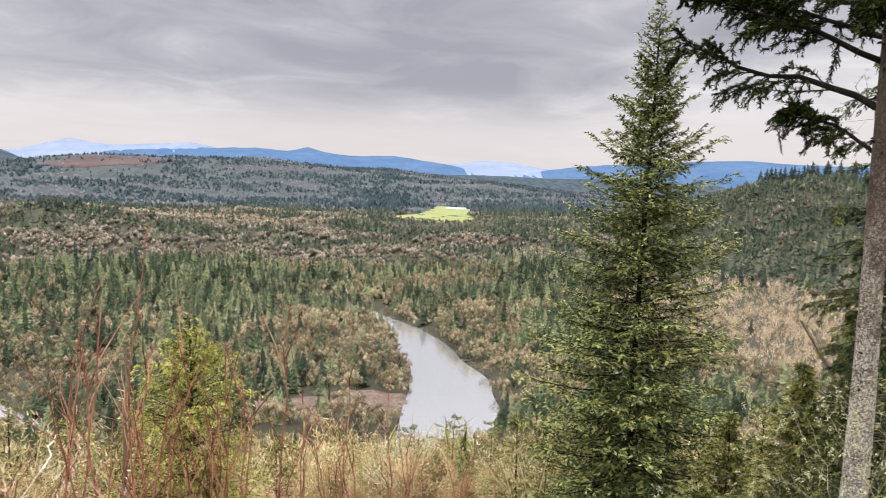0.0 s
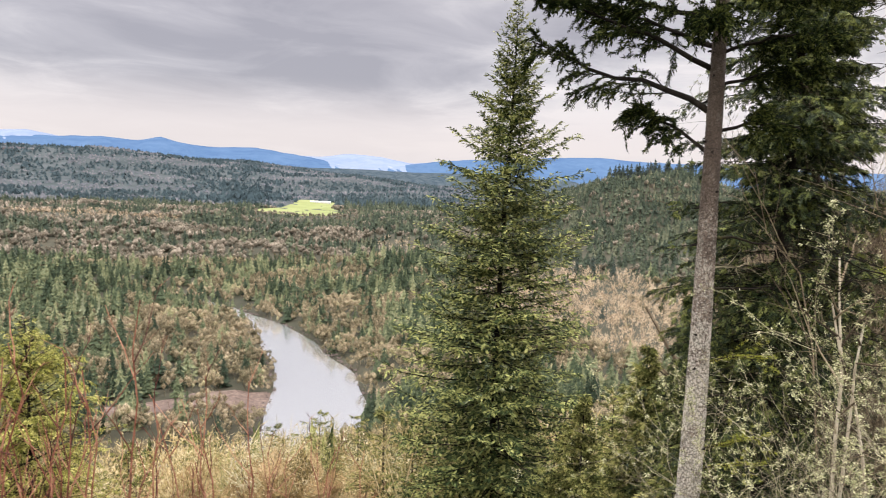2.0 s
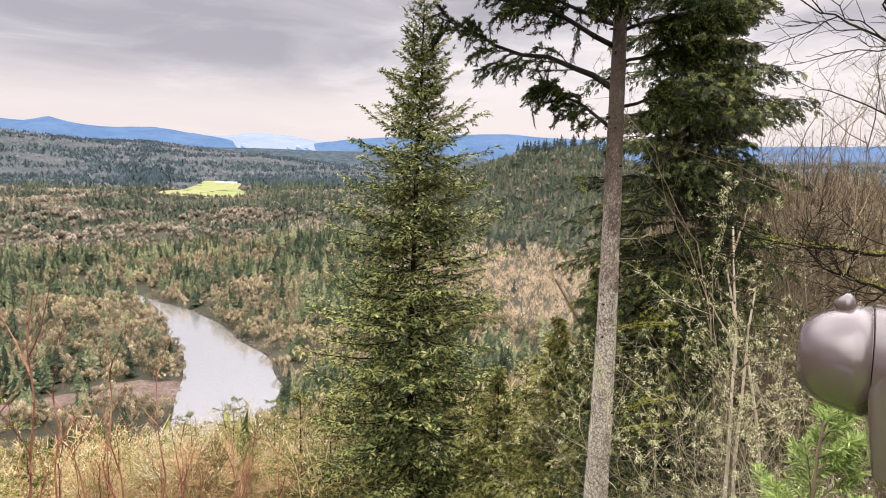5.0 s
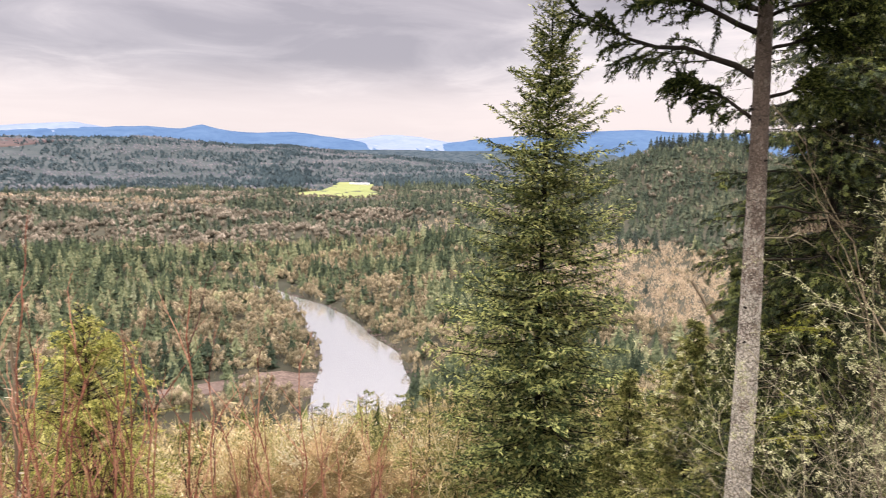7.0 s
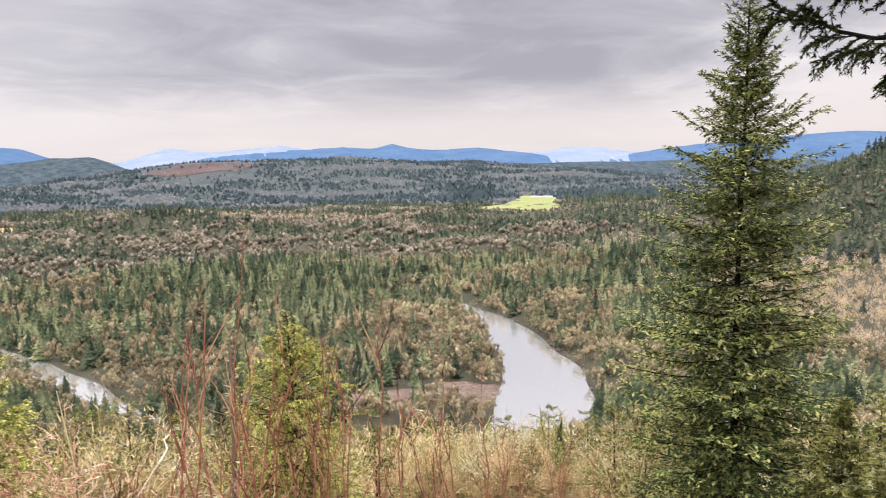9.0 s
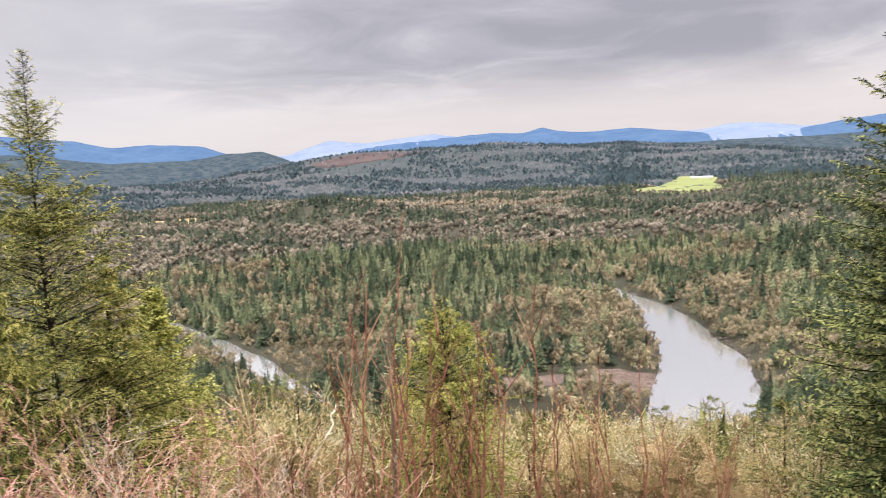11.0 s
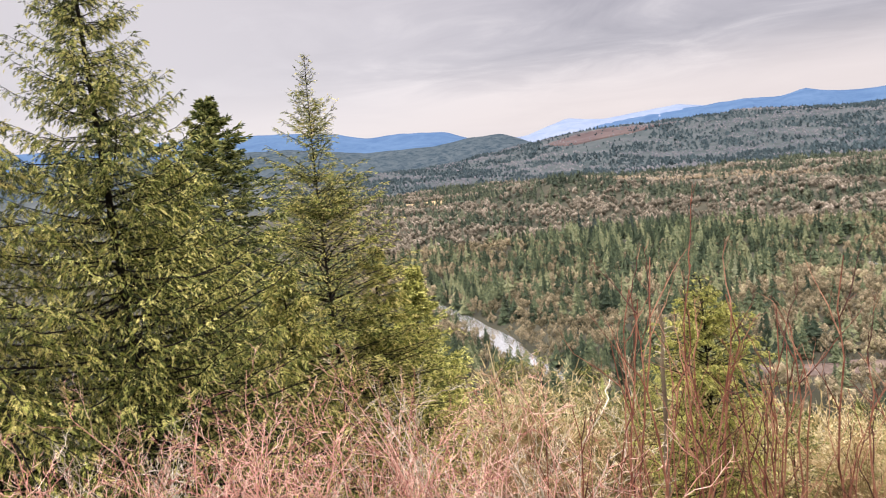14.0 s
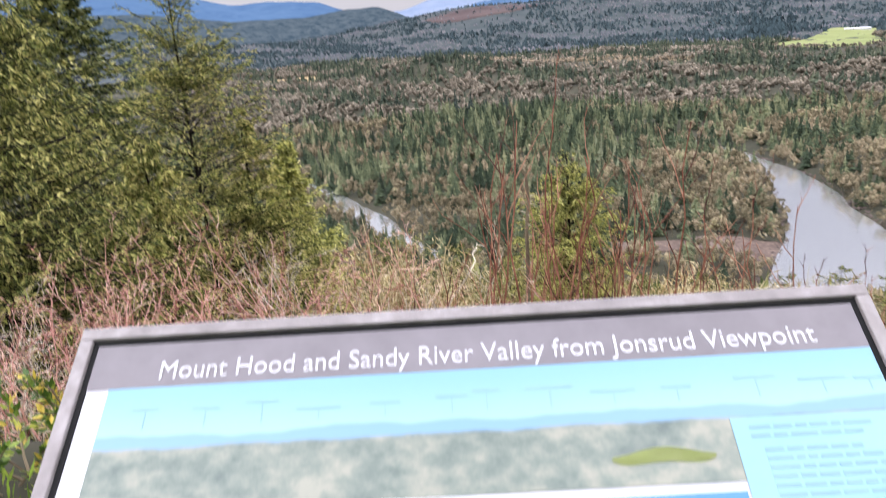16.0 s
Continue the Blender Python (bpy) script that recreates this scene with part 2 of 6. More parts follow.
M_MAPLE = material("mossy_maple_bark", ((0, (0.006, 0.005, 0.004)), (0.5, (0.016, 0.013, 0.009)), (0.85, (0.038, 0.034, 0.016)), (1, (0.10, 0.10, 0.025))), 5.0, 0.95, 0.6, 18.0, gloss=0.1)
M_GRASS = material("lawn_grass", ((0, (0.12, 0.22, 0.02)), (0.5, (0.26, 0.40, 0.04)), (1, (0.42, 0.52, 0.09))), 3.0, 0.6, 0, island=0.5, leaf=0.3)
M_DRY_GRASS = material("dry_tall_grass", ((0, (0.12, 0.13, 0.03)), (0.5, (0.25, 0.23, 0.07)), (1, (0.40, 0.34, 0.14))), 3.0, 0.8, 0, island=0.5, leaf=0.25)
M_SALAL = material("broad_green_leaves", ((0, (0.06, 0.12, 0.015)), (0.5, (0.20, 0.30, 0.04)), (0.8, (0.38, 0.42, 0.06)), (1, (0.55, 0.42, 0.06))), 5.0, 0.4, 0, island=0.7, gloss=0.5, leaf=0.25)
M_VIEWER = material("taupe_enamel", ((0, (0.0602, 0.0439, 0.0421)), (1, (0.0774, 0.0576, 0.055))), 2.0, 0.21, 0.010, 60.0, gloss=0.75)
for node in M_VIEWER.node_tree.nodes:
    if node.type == "BSDF_PRINCIPLED":
        node.inputs["Coat Weight"].default_value, node.inputs["Coat Roughness"].default_value, node.inputs["Coat IOR"].default_value = 0.6, 0.14, 1.5
M_TURF = material("mown_turf", ((0, (0.06, 0.10, 0.015)), (0.5, (0.12, 0.18, 0.03)), (1, (0.20, 0.25, 0.06))), 6.0, 0.95, 0.6, 60.0, coarse=0.8)
M_BLACK = material("black_plate", ((0, (0.008, 0.008, 0.008)), (1, (0.014, 0.014, 0.014))), 5.0, 0.8, 0, gloss=0.15)
M_STEEL = material("bright_steel", ((0, (0.5, 0.49, 0.48)), (1, (0.62, 0.61, 0.6))), 20.0, 0.3, 0, metal=0.9)
M_SIGN_FRAME = material("grey_sign_frame", ((0, (0.16, 0.143, 0.138)), (0.6, (0.24, 0.217, 0.21)), (1, (0.33, 0.305, 0.298))), 30.0, 0.55, 0.15, 200.0, gloss=0.4)
M_SIGN_BAND = material("mauve_grey_band", ((0, (0.13, 0.118, 0.125)), (1, (0.175, 0.160, 0.170))), 25.0, 0.4, 0.0, gloss=0.4)
M_SIGN_WHITE = material("white_print", ((0, (0.50, 0.50, 0.52)), (1, (0.55, 0.55, 0.565))), 10.0, 0.35, 0)
M_SIGN_BLUE = material("light_blue_print", ((0, (0.19, 0.36, 0.46)), (1, (0.23, 0.40, 0.50))), 6.0, 0.35, 0)
M_SIGN_DEEP = material("deep_blue_print", ((0, (0.06, 0.18, 0.50)), (1, (0.09, 0.24, 0.58))), 6.0, 0.35, 0)
M_SIGN_INK = material("slate_ink", ((0, (0.16, 0.28, 0.38)), (1, (0.20, 0.33, 0.43))), 20.0, 0.4, 0)
M_SIGN_PALE_INK = material("faint_blue_ink", ((0, (0.17, 0.31, 0.41)), (1, (0.20, 0.34, 0.43))), 20.0, 0.4, 0)
M_CLEARCUT = material("red_brown_clearcut", ((0, (0.038, 0.024, 0.024)), (0.5, (0.062, 0.040, 0.038)), (1, (0.09, 0.064, 0.055))), 0.02, 0.95, 0.1, 0.3)
M_ROCK = material("wet_rock", ((0, (0.05, 0.038, 0.032)), (0.6, (0.11, 0.085, 0.072)), (1, (0.2, 0.17, 0.15))), 0.6, 0.7, 0.3)
# mid-distance woods: a weaker haze put into both of these colours
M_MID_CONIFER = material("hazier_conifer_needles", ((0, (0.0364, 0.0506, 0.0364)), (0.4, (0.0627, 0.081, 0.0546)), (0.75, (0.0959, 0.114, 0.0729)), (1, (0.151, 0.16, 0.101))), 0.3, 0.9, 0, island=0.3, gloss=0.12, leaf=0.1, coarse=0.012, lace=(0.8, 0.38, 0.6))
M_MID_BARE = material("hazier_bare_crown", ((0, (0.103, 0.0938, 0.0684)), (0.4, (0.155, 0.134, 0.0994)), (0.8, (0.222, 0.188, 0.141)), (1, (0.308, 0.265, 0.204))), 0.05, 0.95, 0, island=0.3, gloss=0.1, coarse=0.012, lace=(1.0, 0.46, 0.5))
M_ALDER = material("pale_tan_alder_twigs", ((0, (0.28, 0.215, 0.14)), (0.4, (0.47, 0.365, 0.245)), (0.8, (0.62, 0.495, 0.345)), (1, (0.68, 0.57, 0.42))), 0.12, 0.95, 0, island=0.35, gloss=0.1, leaf=0.15, coarse=0.03, lace=(1.6, 0.49, 0.25))

M_SLOPE_CROWN = material("slope_twig_crown", ((0, (0.10, 0.095, 0.04)), (0.35, (0.22, 0.185, 0.10)), (0.7, (0.36, 0.29, 0.17)), (1, (0.46, 0.40, 0.25))), 0.1, 0.95, 0, island=0.2, gloss=0.1, leaf=0.1, coarse=0.03, lace=(2.2, 0.51, 0.5))

M_SLOPE_NEAR = material("slope_twig_mass", ((0, (0.116, 0.113, 0.0353)), (0.3, (0.331, 0.259, 0.11)), (0.65, (0.546, 0.423, 0.216)), (1, (0.646, 0.555, 0.336))), 0.2, 0.95, 0, island=0.4, gloss=0.1, leaf=0.2, coarse=0.06)

# inner mass of the bushes, with the shade between twigs put into its colour
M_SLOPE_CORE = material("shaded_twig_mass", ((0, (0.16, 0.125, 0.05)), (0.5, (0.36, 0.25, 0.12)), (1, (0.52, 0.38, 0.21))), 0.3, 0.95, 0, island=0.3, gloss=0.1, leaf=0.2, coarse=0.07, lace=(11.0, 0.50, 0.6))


M_SLOPE_GREEN = material("olive_bud_twigs", ((0, (0.070, 0.075, 0.024)), (0.35, (0.16, 0.16, 0.052)), (0.7, (0.28, 0.265, 0.10)), (1, (0.42, 0.38, 0.18))), 0.3, 0.95, 0, island=0.5, gloss=0.1, leaf=0.25, coarse=0.06)
M_SLOPE_PALE = material("whitish_bud_twigs", ((0, (0.20, 0.17, 0.09)), (0.4, (0.42, 0.37, 0.22)), (1, (0.70, 0.64, 0.46))), 0.4, 0.95, 0, island=0.5, gloss=0.1, leaf=0.25, coarse=0.06)


M_OLIVE = material("olive_cedar_sprays", ((0, (0.040, 0.050, 0.014)), (0.45, (0.145, 0.158, 0.042)), (0.85, (0.28, 0.285, 0.085)), (1, (0.38, 0.36, 0.13))), 0.9, 0.8, 0, island=0.6, gloss=0.12, leaf=0.35, lace=(30.0, 0.49, 0.5))
M_OLIVE_BRIGHT = material("yellow_olive_cedar_sprays", ((0, (0.103, 0.124, 0.03)), (0.45, (0.375, 0.384, 0.0938)), (0.85, (0.675, 0.646, 0.188)), (1, (0.82, 0.787, 0.3))), 0.9, 0.8, 0, island=0.6, gloss=0.12, leaf=0.35, lace=(30.0, 0.46, 0.5))


def trunk_material():
    """Grey fir bark: small scaly plates between dark cracks, pale lichen in blotches."""
    m = bpy.data.materials.new("grey_fir_bark")
    m.use_nodes = True
    k = Nodes(m.node_tree)
    place = k.add("ShaderNodeTexCoord").outputs["Object"]
    mp = k.add("ShaderNodeMapping")
    mp.inputs["Scale"].default_value = (1.0, 1.0, 0.6)
    k.link(place, mp.inputs[0])
    warp = k.mix(0.12, mp.outputs[0], k.noise(9.0, 2.0, 0.5, place))
    plates = k.add("ShaderNodeTexVoronoi")
    plates.feature = "DISTANCE_TO_EDGE"
    plates.inputs["Scale"].default_value = 22.0
    k.link(warp, plates.inputs["Vector"])
    crack = k.smooth(plates.outputs["Distance"], 0.0, 0.16)
    fine = k.noise(60.0, 5.0, 0.7, mp.outputs[0])
    tone = k.math("ADD", k.math("MULTIPLY", fine, 0.5), k.math("MULTIPLY", k.noise(2.4, 5.0, 0.65, place), 0.5))
    col = k.ramp(tone, (0.38, (0.085, 0.062, 0.048)), (0.50, (0.25, 0.195, 0.150)), (0.62, (0.46, 0.385, 0.31)))
    # grey lichen crust on the lower trunk; thinning it upwards helps paint the crown's shade
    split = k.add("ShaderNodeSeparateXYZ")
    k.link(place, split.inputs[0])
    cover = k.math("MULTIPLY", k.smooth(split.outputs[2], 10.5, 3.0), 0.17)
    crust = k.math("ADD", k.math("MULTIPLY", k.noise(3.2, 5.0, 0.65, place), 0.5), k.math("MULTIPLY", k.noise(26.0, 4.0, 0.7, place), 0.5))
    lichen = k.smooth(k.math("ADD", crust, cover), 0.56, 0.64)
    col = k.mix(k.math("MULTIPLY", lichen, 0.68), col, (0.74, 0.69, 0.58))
    # dark brown upwards: shade under the crown, put into the bark colour
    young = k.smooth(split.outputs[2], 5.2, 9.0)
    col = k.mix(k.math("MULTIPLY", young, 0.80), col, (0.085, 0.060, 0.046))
    col = k.mix(crack, k.mix(0.72, col, (0.055, 0.042, 0.032)), col)
    speck = k.smooth(k.noise(15.0, 3.0, 0.5, place), 0.70, 0.73)
    col = k.mix(speck, col, (0.075, 0.058, 0.048))
    b = k.add("ShaderNodeBsdfPrincipled")
    k.link(col, b.inputs["Base Color"])
    b.inputs["Roughness"].default_value, b.inputs["Specular IOR Level"].default_value = 0.9, 0.3
    bp = k.add("ShaderNodeBump")
    bp.inputs["Strength"].default_value, bp.inputs["Distance"].default_value = 0.9, 0.03
    k.link(k.math("ADD", crack, fine), bp.inputs["Height"])
    k.link(bp.outputs[0], b.inputs["Normal"])
    out = k.add("ShaderNodeOutputMaterial")
    k.link(b.outputs[0], out.inputs[0])
    return m


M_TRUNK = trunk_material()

# ---------------------------------------------------------------- mesh helpers


def mesh_of(name, v, tri, mat, smooth=False):
    me = bpy.data.meshes.new(name)
    v, tri = np.asarray(v, np.float32), np.asarray(tri, np.int32)
    me.vertices.add(len(v))
    me.vertices.foreach_set("co", v.ravel())
    me.loops.add(tri.size)
    me.loops.foreach_set("vertex_index", tri.ravel())
    me.polygons.add(len(tri))
    me.polygons.foreach_set("loop_start", np.arange(len(tri), dtype=np.int32) * tri.shape[1])
    me.polygons.foreach_set("use_smooth", np.full(len(tri), smooth))
    me.update(calc_edges=True)
    me.validate()
    me.materials.append(mat)
    return me


def piece(name, v, tri, mat, parent=None, label="", smooth=False):
    ob = new(name, mesh_of(name, v, tri, mat, smooth))
    if parent is not None:
        ob.parent = parent
    if label:
        ob["label"] = label
    if name in JOINED:
        ob["kind"] = "stuff"
    return ob


JOINED = ("bough_tangle", "fine_twig_tangle", "branch_tangle", "twig_tangle", "lichen", "crown", "foliage", "dead_twigs", "branch_stubs", "stubs", "leaves", "moss")


def part(name, bm, mat, parent, label="", smooth=False):
    me = bpy.data.meshes.new(name)
    bm.to_mesh(me)
    bm.free()
    for p in me.polygons:
        p.use_smooth = smooth
    me.materials.append(mat)
    ob = new(name, me)
    ob.parent = parent
    if label:
        ob["label"] = label
    return ob


def empty(name, x, y, z, label, category, group="", rz=0.0):
    ob = new(name)
    ob.matrix_basis = pose(x, y, z, 0, 0, rz)
    ob.empty_display_size = 0.3
    return tagged(ob, label, category, group)


def join(*chunks):
    """Join (vertices, triangles) pairs."""
    vs, ts, n = [], [], 0
    for v, t in chunks:
        vs.append(v)
        ts.append(t + n)
        n += len(v)
    return np.concatenate(vs), np.concatenate(ts)


def unit(a):
    return a / np.maximum(np.linalg.norm(a, axis=-1, keepdims=True), 1e-9)


def smoothstep(a, b, x):
    t = np.clip((x - a) / (b - a), 0, 1)
    return t * t * (3 - 2 * t)


def ripple(x, y, seed=0.0):
    """Smooth, wandering field of about -1 to 1 with a period near 6 units."""
    return (np.sin(x * 1.0 + 1.7 * np.sin(y * 0.7 + seed) + seed) + np.sin(y * 1.13 + 1.3 * np.sin(x * 0.83 - seed) + 2.1 * seed)
            + 0.6 * np.sin(x * 2.3 - y * 1.9 + 3 * seed) + 0.4 * np.sin(x * 4.1 + y * 3.7 + 5 * seed)) / 2.6


def tubes(pts, rad, sides=3):
    """Tapered tubes along many lines at once: pts (lines, points, 3), rad (lines, points)."""
    m, n, _ = pts.shape
    tan = np.empty_like(pts)
    tan[:, 1:-1] = pts[:, 2:] - pts[:, :-2]
    tan[:, 0], tan[:, -1] = pts[:, 1] - pts[:, 0], pts[:, -1] - pts[:, -2]
    tan = unit(tan)
    ref = np.where(np.abs(tan[:, :1, 2:3]) > 0.85, np.array([1.0, 0, 0]), np.array([0, 0, 1.0]))
    s = unit(np.cross(tan, np.broadcast_to(ref, tan.shape)))
    u = np.cross(s, tan)
    a = np.arange(sides) * 2 * np.pi / sides
    v = pts[:, :, None] + rad[:, :, None, None] * (np.cos(a)[:, None] * s[:, :, None] + np.sin(a)[:, None] * u[:, :, None])
    idx = np.arange(m * n * sides).reshape(m, n, sides)
    p, q = idx[:, :-1], idx[:, 1:]
    pr, qr = np.roll(p, -1, 2), np.roll(q, -1, 2)
    t = np.concatenate([np.stack([p, pr, qr], -1).reshape(-1, 3), np.stack([p, qr, q], -1).reshape(-1, 3)])
    return v.reshape(-1, 3), t


def blades(pos, way, length, width, rng, lift=0.35, flat=0.5):
    """Small pointed, slightly folded sprays: four triangles' worth of diamond each."""
    m = len(pos)
    ref = np.array([0, 0, 1.0]) * flat + rng.normal(0, 1, (m, 3)) * (1 - flat)
    side = unit(np.cross(way, ref))
    nrm = np.cross(side, way)
    length, width = np.broadcast_to(length, m)[:, None], np.broadcast_to(width, m)[:, None]
    mid = pos + way * length * 0.45 + nrm * width * lift
    v = np.stack([pos, mid + side * width * 0.5 - nrm * width * 0.3, pos + way * length, mid - side * width * 0.5 - nrm * width * 0.3], 1)
    b = np.arange(m)[:, None] * 4
    t = np.concatenate([b + np.array([0, 1, 2]), b + np.array([0, 2, 3])])
    return v.reshape(-1, 3), t


def lines_from(base, way, length, rng, n=5, sag=0.1, wander=0.08):
    """Curved lines from base points: a little gravity and a little wander."""
    m = len(base)
    t = np.linspace(0, 1, n)
    length = np.broadcast_to(length, m)[:, None, None]
    p = base[:, None] + way[:, None] * length * t[None, :, None]
    sag = np.broadcast_to(sag, m)[:, None]
    p[:, :, 2] -= sag * length[:, :, 0] * t[None] ** 2
    w = np.cumsum(rng.normal(0, wander / n ** 0.5, (m, n, 3)), 1)
    w -= w[:, :1]
    return p + w * length


def shoots(pts, k, rng, t0=0.2, t1=1.0, angle=0.8, spread=0.3, flat=0.0, up=0.0):
    """k side shoots on every line: their bases, directions and how far along (0..1) they start."""
    m, n, _ = pts.shape
    t = t0 + (t1 - t0) * (np.arange(k)[None] + rng.random((m, k))) / k
    f = np.clip(t * (n - 1), 0, n - 1.001)
    i = f.astype(int)
    w = (f - i)[..., None]
    rows = np.arange(m)[:, None]
    a, b = pts[rows, i], pts[rows, i + 1]
    base, tan = a * (1 - w) + b * w, unit(b - a)
    side = rng.normal(0, 1, (m, k, 3))
    hor = np.cross(tan, np.array([0, 0, 1.0])) * np.where(rng.random((m, k, 1)) < 0.5, -1, 1)
    side = side * (1 - flat) + unit(hor) * flat * 1.5
    side = unit(side - (side * tan).sum(-1, keepdims=True) * tan)
    ang = angle + rng.normal(0, spread, (m, k, 1))
    way = unit(tan * np.cos(ang) + side * np.sin(ang) + np.array([0, 0, up]))
    return base.reshape(-1, 3), way.reshape(-1, 3), t.reshape(-1)


def lines_at(line, n):
    """n points spread along one line."""
    f = np.linspace(0.5, len(line) - 1.001, n)
    i = f.astype(int)
    return line[i] * (1 - (f - i))[:, None] + line[i + 1] * (f - i)[:, None]


def taper(m, n, r0, r1):
    r0, r1 = np.broadcast_to(r0, m), np.broadcast_to(r1, m)
    t = np.linspace(0, 1, n)
    return r0[:, None] * (1 - t) + r1[:, None] * t


# ---------------------------------------------------------------- the lie of the land
WATER_Z = -138.4
RIVER = np.array([(-520, 560), (-440, 522), (-372, 480), (-318, 445), (-265, 402), (-215, 366), (-150, 338), (-70, 332), (-12, 352),
                  (7, 400), (9, 450), (7, 500), (-7, 560), (-20, 618), (-43, 675), (-70, 722), (-105, 775), (-160, 832)], float)
RIVER_HALF = (11.5, 11.5, 11.5, 11.5, 11.5, 9, 9, 12, 24, 29, 30, 26, 22, 20, 13.5, 11, 10, 10)


def spline(p, per=12):
    """Catmull-Rom through the points p."""
    q = np.vstack([2 * p[0] - p[1], p, 2 * p[-1] - p[-2]])
    out = []
    for i in range(1, len(q) - 2):
        t = np.linspace(0, 1, per, endpoint=False)[:, None]
        a, b, c, d = q[i - 1], q[i], q[i + 1], q[i + 2]
        out.append(0.5 * (2 * b + (c - a) * t + (2 * a - 5 * b + 4 * c - d) * t ** 2 + (3 * b - a - 3 * c + d) * t ** 3))
    return np.vstack([*out, p[-1:]])


RIVER_LINE = spline(RIVER)


def river_half():
    """Half the river's width along its middle line: narrow in the left-hand reach."""
    return np.interp(np.arange(len(RIVER_LINE)), np.arange(len(RIVER)) * 12, RIVER_HALF)


def river_gap(x, y):
    """Distance to the river's middle line, less where the river is narrow."""
    p = np.stack([np.ravel(x), np.ravel(y)], 1)
    best = np.full(len(p), 1e9)
    near = np.nonzero((p[:, 1] > 200) & (p[:, 1] < 1150) & (p[:, 0] > -800) & (p[:, 0] < 250))[0]
    if len(near):
        q = p[near]
        d = np.full(len(q), 1e9)
        for c, w in zip(RIVER_LINE[::2], river_half()[::2]):
            d = np.minimum(d, np.hypot(q[:, 0] - c[0], q[:, 1] - c[1]) + 29 - w)
        best[near] = d
    return best.reshape(np.shape(x))


RIDGE_AZ = (-90, -70, -50, -40, -34, -31, -28.5, -25, -22, -15, -10, -6, -4, 0.6, 3.3, 7, 9.7, 14, 40, 60, 90)
RIDGE_EL = (0.2, 0.2, -0.4, -0.7, -0.2, 0.2, 0.75, 1.05, 1.05, 1.15, 0.85, 0.65, 0.5, 0.15, -0.05, -0.4, -0.75, -1.1, 0.0, 0.5, 0.5)


# low rises of the valley floor: x, y, half-widths, height
HUMMOCKS = ((-640, 1230, 170, 80, 24), (-330, 830, 190, 90, 14), (-420, 1120, 150, 70, 10), (170, 960, 120, 130, 16), (-60, 1060, 130, 70, 9), (-700, 900, 120, 60, 9), (40, 1230, 130, 60, 8))


def height(x, y):
    r, az = np.hypot(x, y), np.degrees(np.arctan2(x, y))
    s = np.maximum(0.85 * y + 0.45 * np.abs(x) - 1.6, 0)
    a = 0.62 * s
    a = a * smoothstep(0, 3.0, s)
    z = -a / (1 + (a / 137.0) ** 4) ** 0.25
    floor = smoothstep(120, 200, a)
    z = z + floor * (smoothstep(800, 1500, r) * 50 + 3.0 * ripple(x / 60, y / 60, 1.0) + smoothstep(900, 1700, r) * 8 * ripple(x / 150, y / 150, 2.0))
    crest = 1.65 + 3300 * np.tan(np.radians(np.interp(az, RIDGE_AZ, RIDGE_EL)))
    z = z + floor * smoothstep(2250, 3400, r) * (crest + 88 + 14 * ripple(x / 190, y / 190, 4.0))
    z = z + floor * 110 * np.exp(-((x - 690) / 235) ** 2 - ((y - 1340) / 300) ** 2) * (1 + 0.1 * ripple(x / 60, y / 60, 7.0))
    for hx, hy, ax, ay, up in HUMMOCKS:
        z = z + floor * up * np.exp(-((x - hx) / ax) ** 2 - ((y - hy) / ay) ** 2) * (1 + 0.2 * ripple(x / 40, y / 40, 8.0))
    d = river_gap(x, y)
    z = z + (np.minimum(z, WATER_Z - 2.5) - z) * smoothstep(42, 24, d)
    z = np.where((d < 75) & (d >= 24), np.minimum(z, WATER_Z - 2.0 + (d - 24) * 0.16 + np.maximum(0, d - 45) * 0.8), z)
    return z + (s <= 0) * 0.03 * ripple(x, y, 3.0)


def ground_z(x, y):
    return float(height(np.array([x], float), np.array([y], float))[0])


def make_ground():
    rings = np.concatenate([np.geomspace(0.5, 250, 70)[:-1], np.arange(250, 1000, 9.0), np.geomspace(1000, 4900, 55)])
    seg = 220
    a = np.arange(seg) * 2 * np.pi / seg
    x, y = rings[:, None] * np.sin(a), rings[:, None] * np.cos(a)
    v = np.stack([x, y, height(x, y)], -1).reshape(-1, 3)
    v = np.vstack([v, [[0, 0, ground_z(0, 0)]]])
    i = np.arange(len(rings) * seg).reshape(len(rings), seg)
    p, q = i[:-1], i[1:]
    pr, qr = np.roll(p, -1, 1), np.roll(q, -1, 1)
    t = np.concatenate([np.stack([p, qr, pr], -1).reshape(-1, 3), np.stack([p, q, qr], -1).reshape(-1, 3),
                        np.stack([np.full(seg, len(v) - 1), i[0], np.roll(i[0], -1)], -1)])
    g = piece("ground", v, t[:, ::-1], M_GROUND, smooth=True)
    tagged(g, "brown and mossy forest floor falling from a bluff to a wide valley", "ground", kind="structure")


def ribbon(line, half):
    tan = np.gradient(line, axis=0)
    nrm = unit(np.stack([-tan[:, 1], tan[:, 0]], 1))
    return line + nrm * half, line - nrm * half


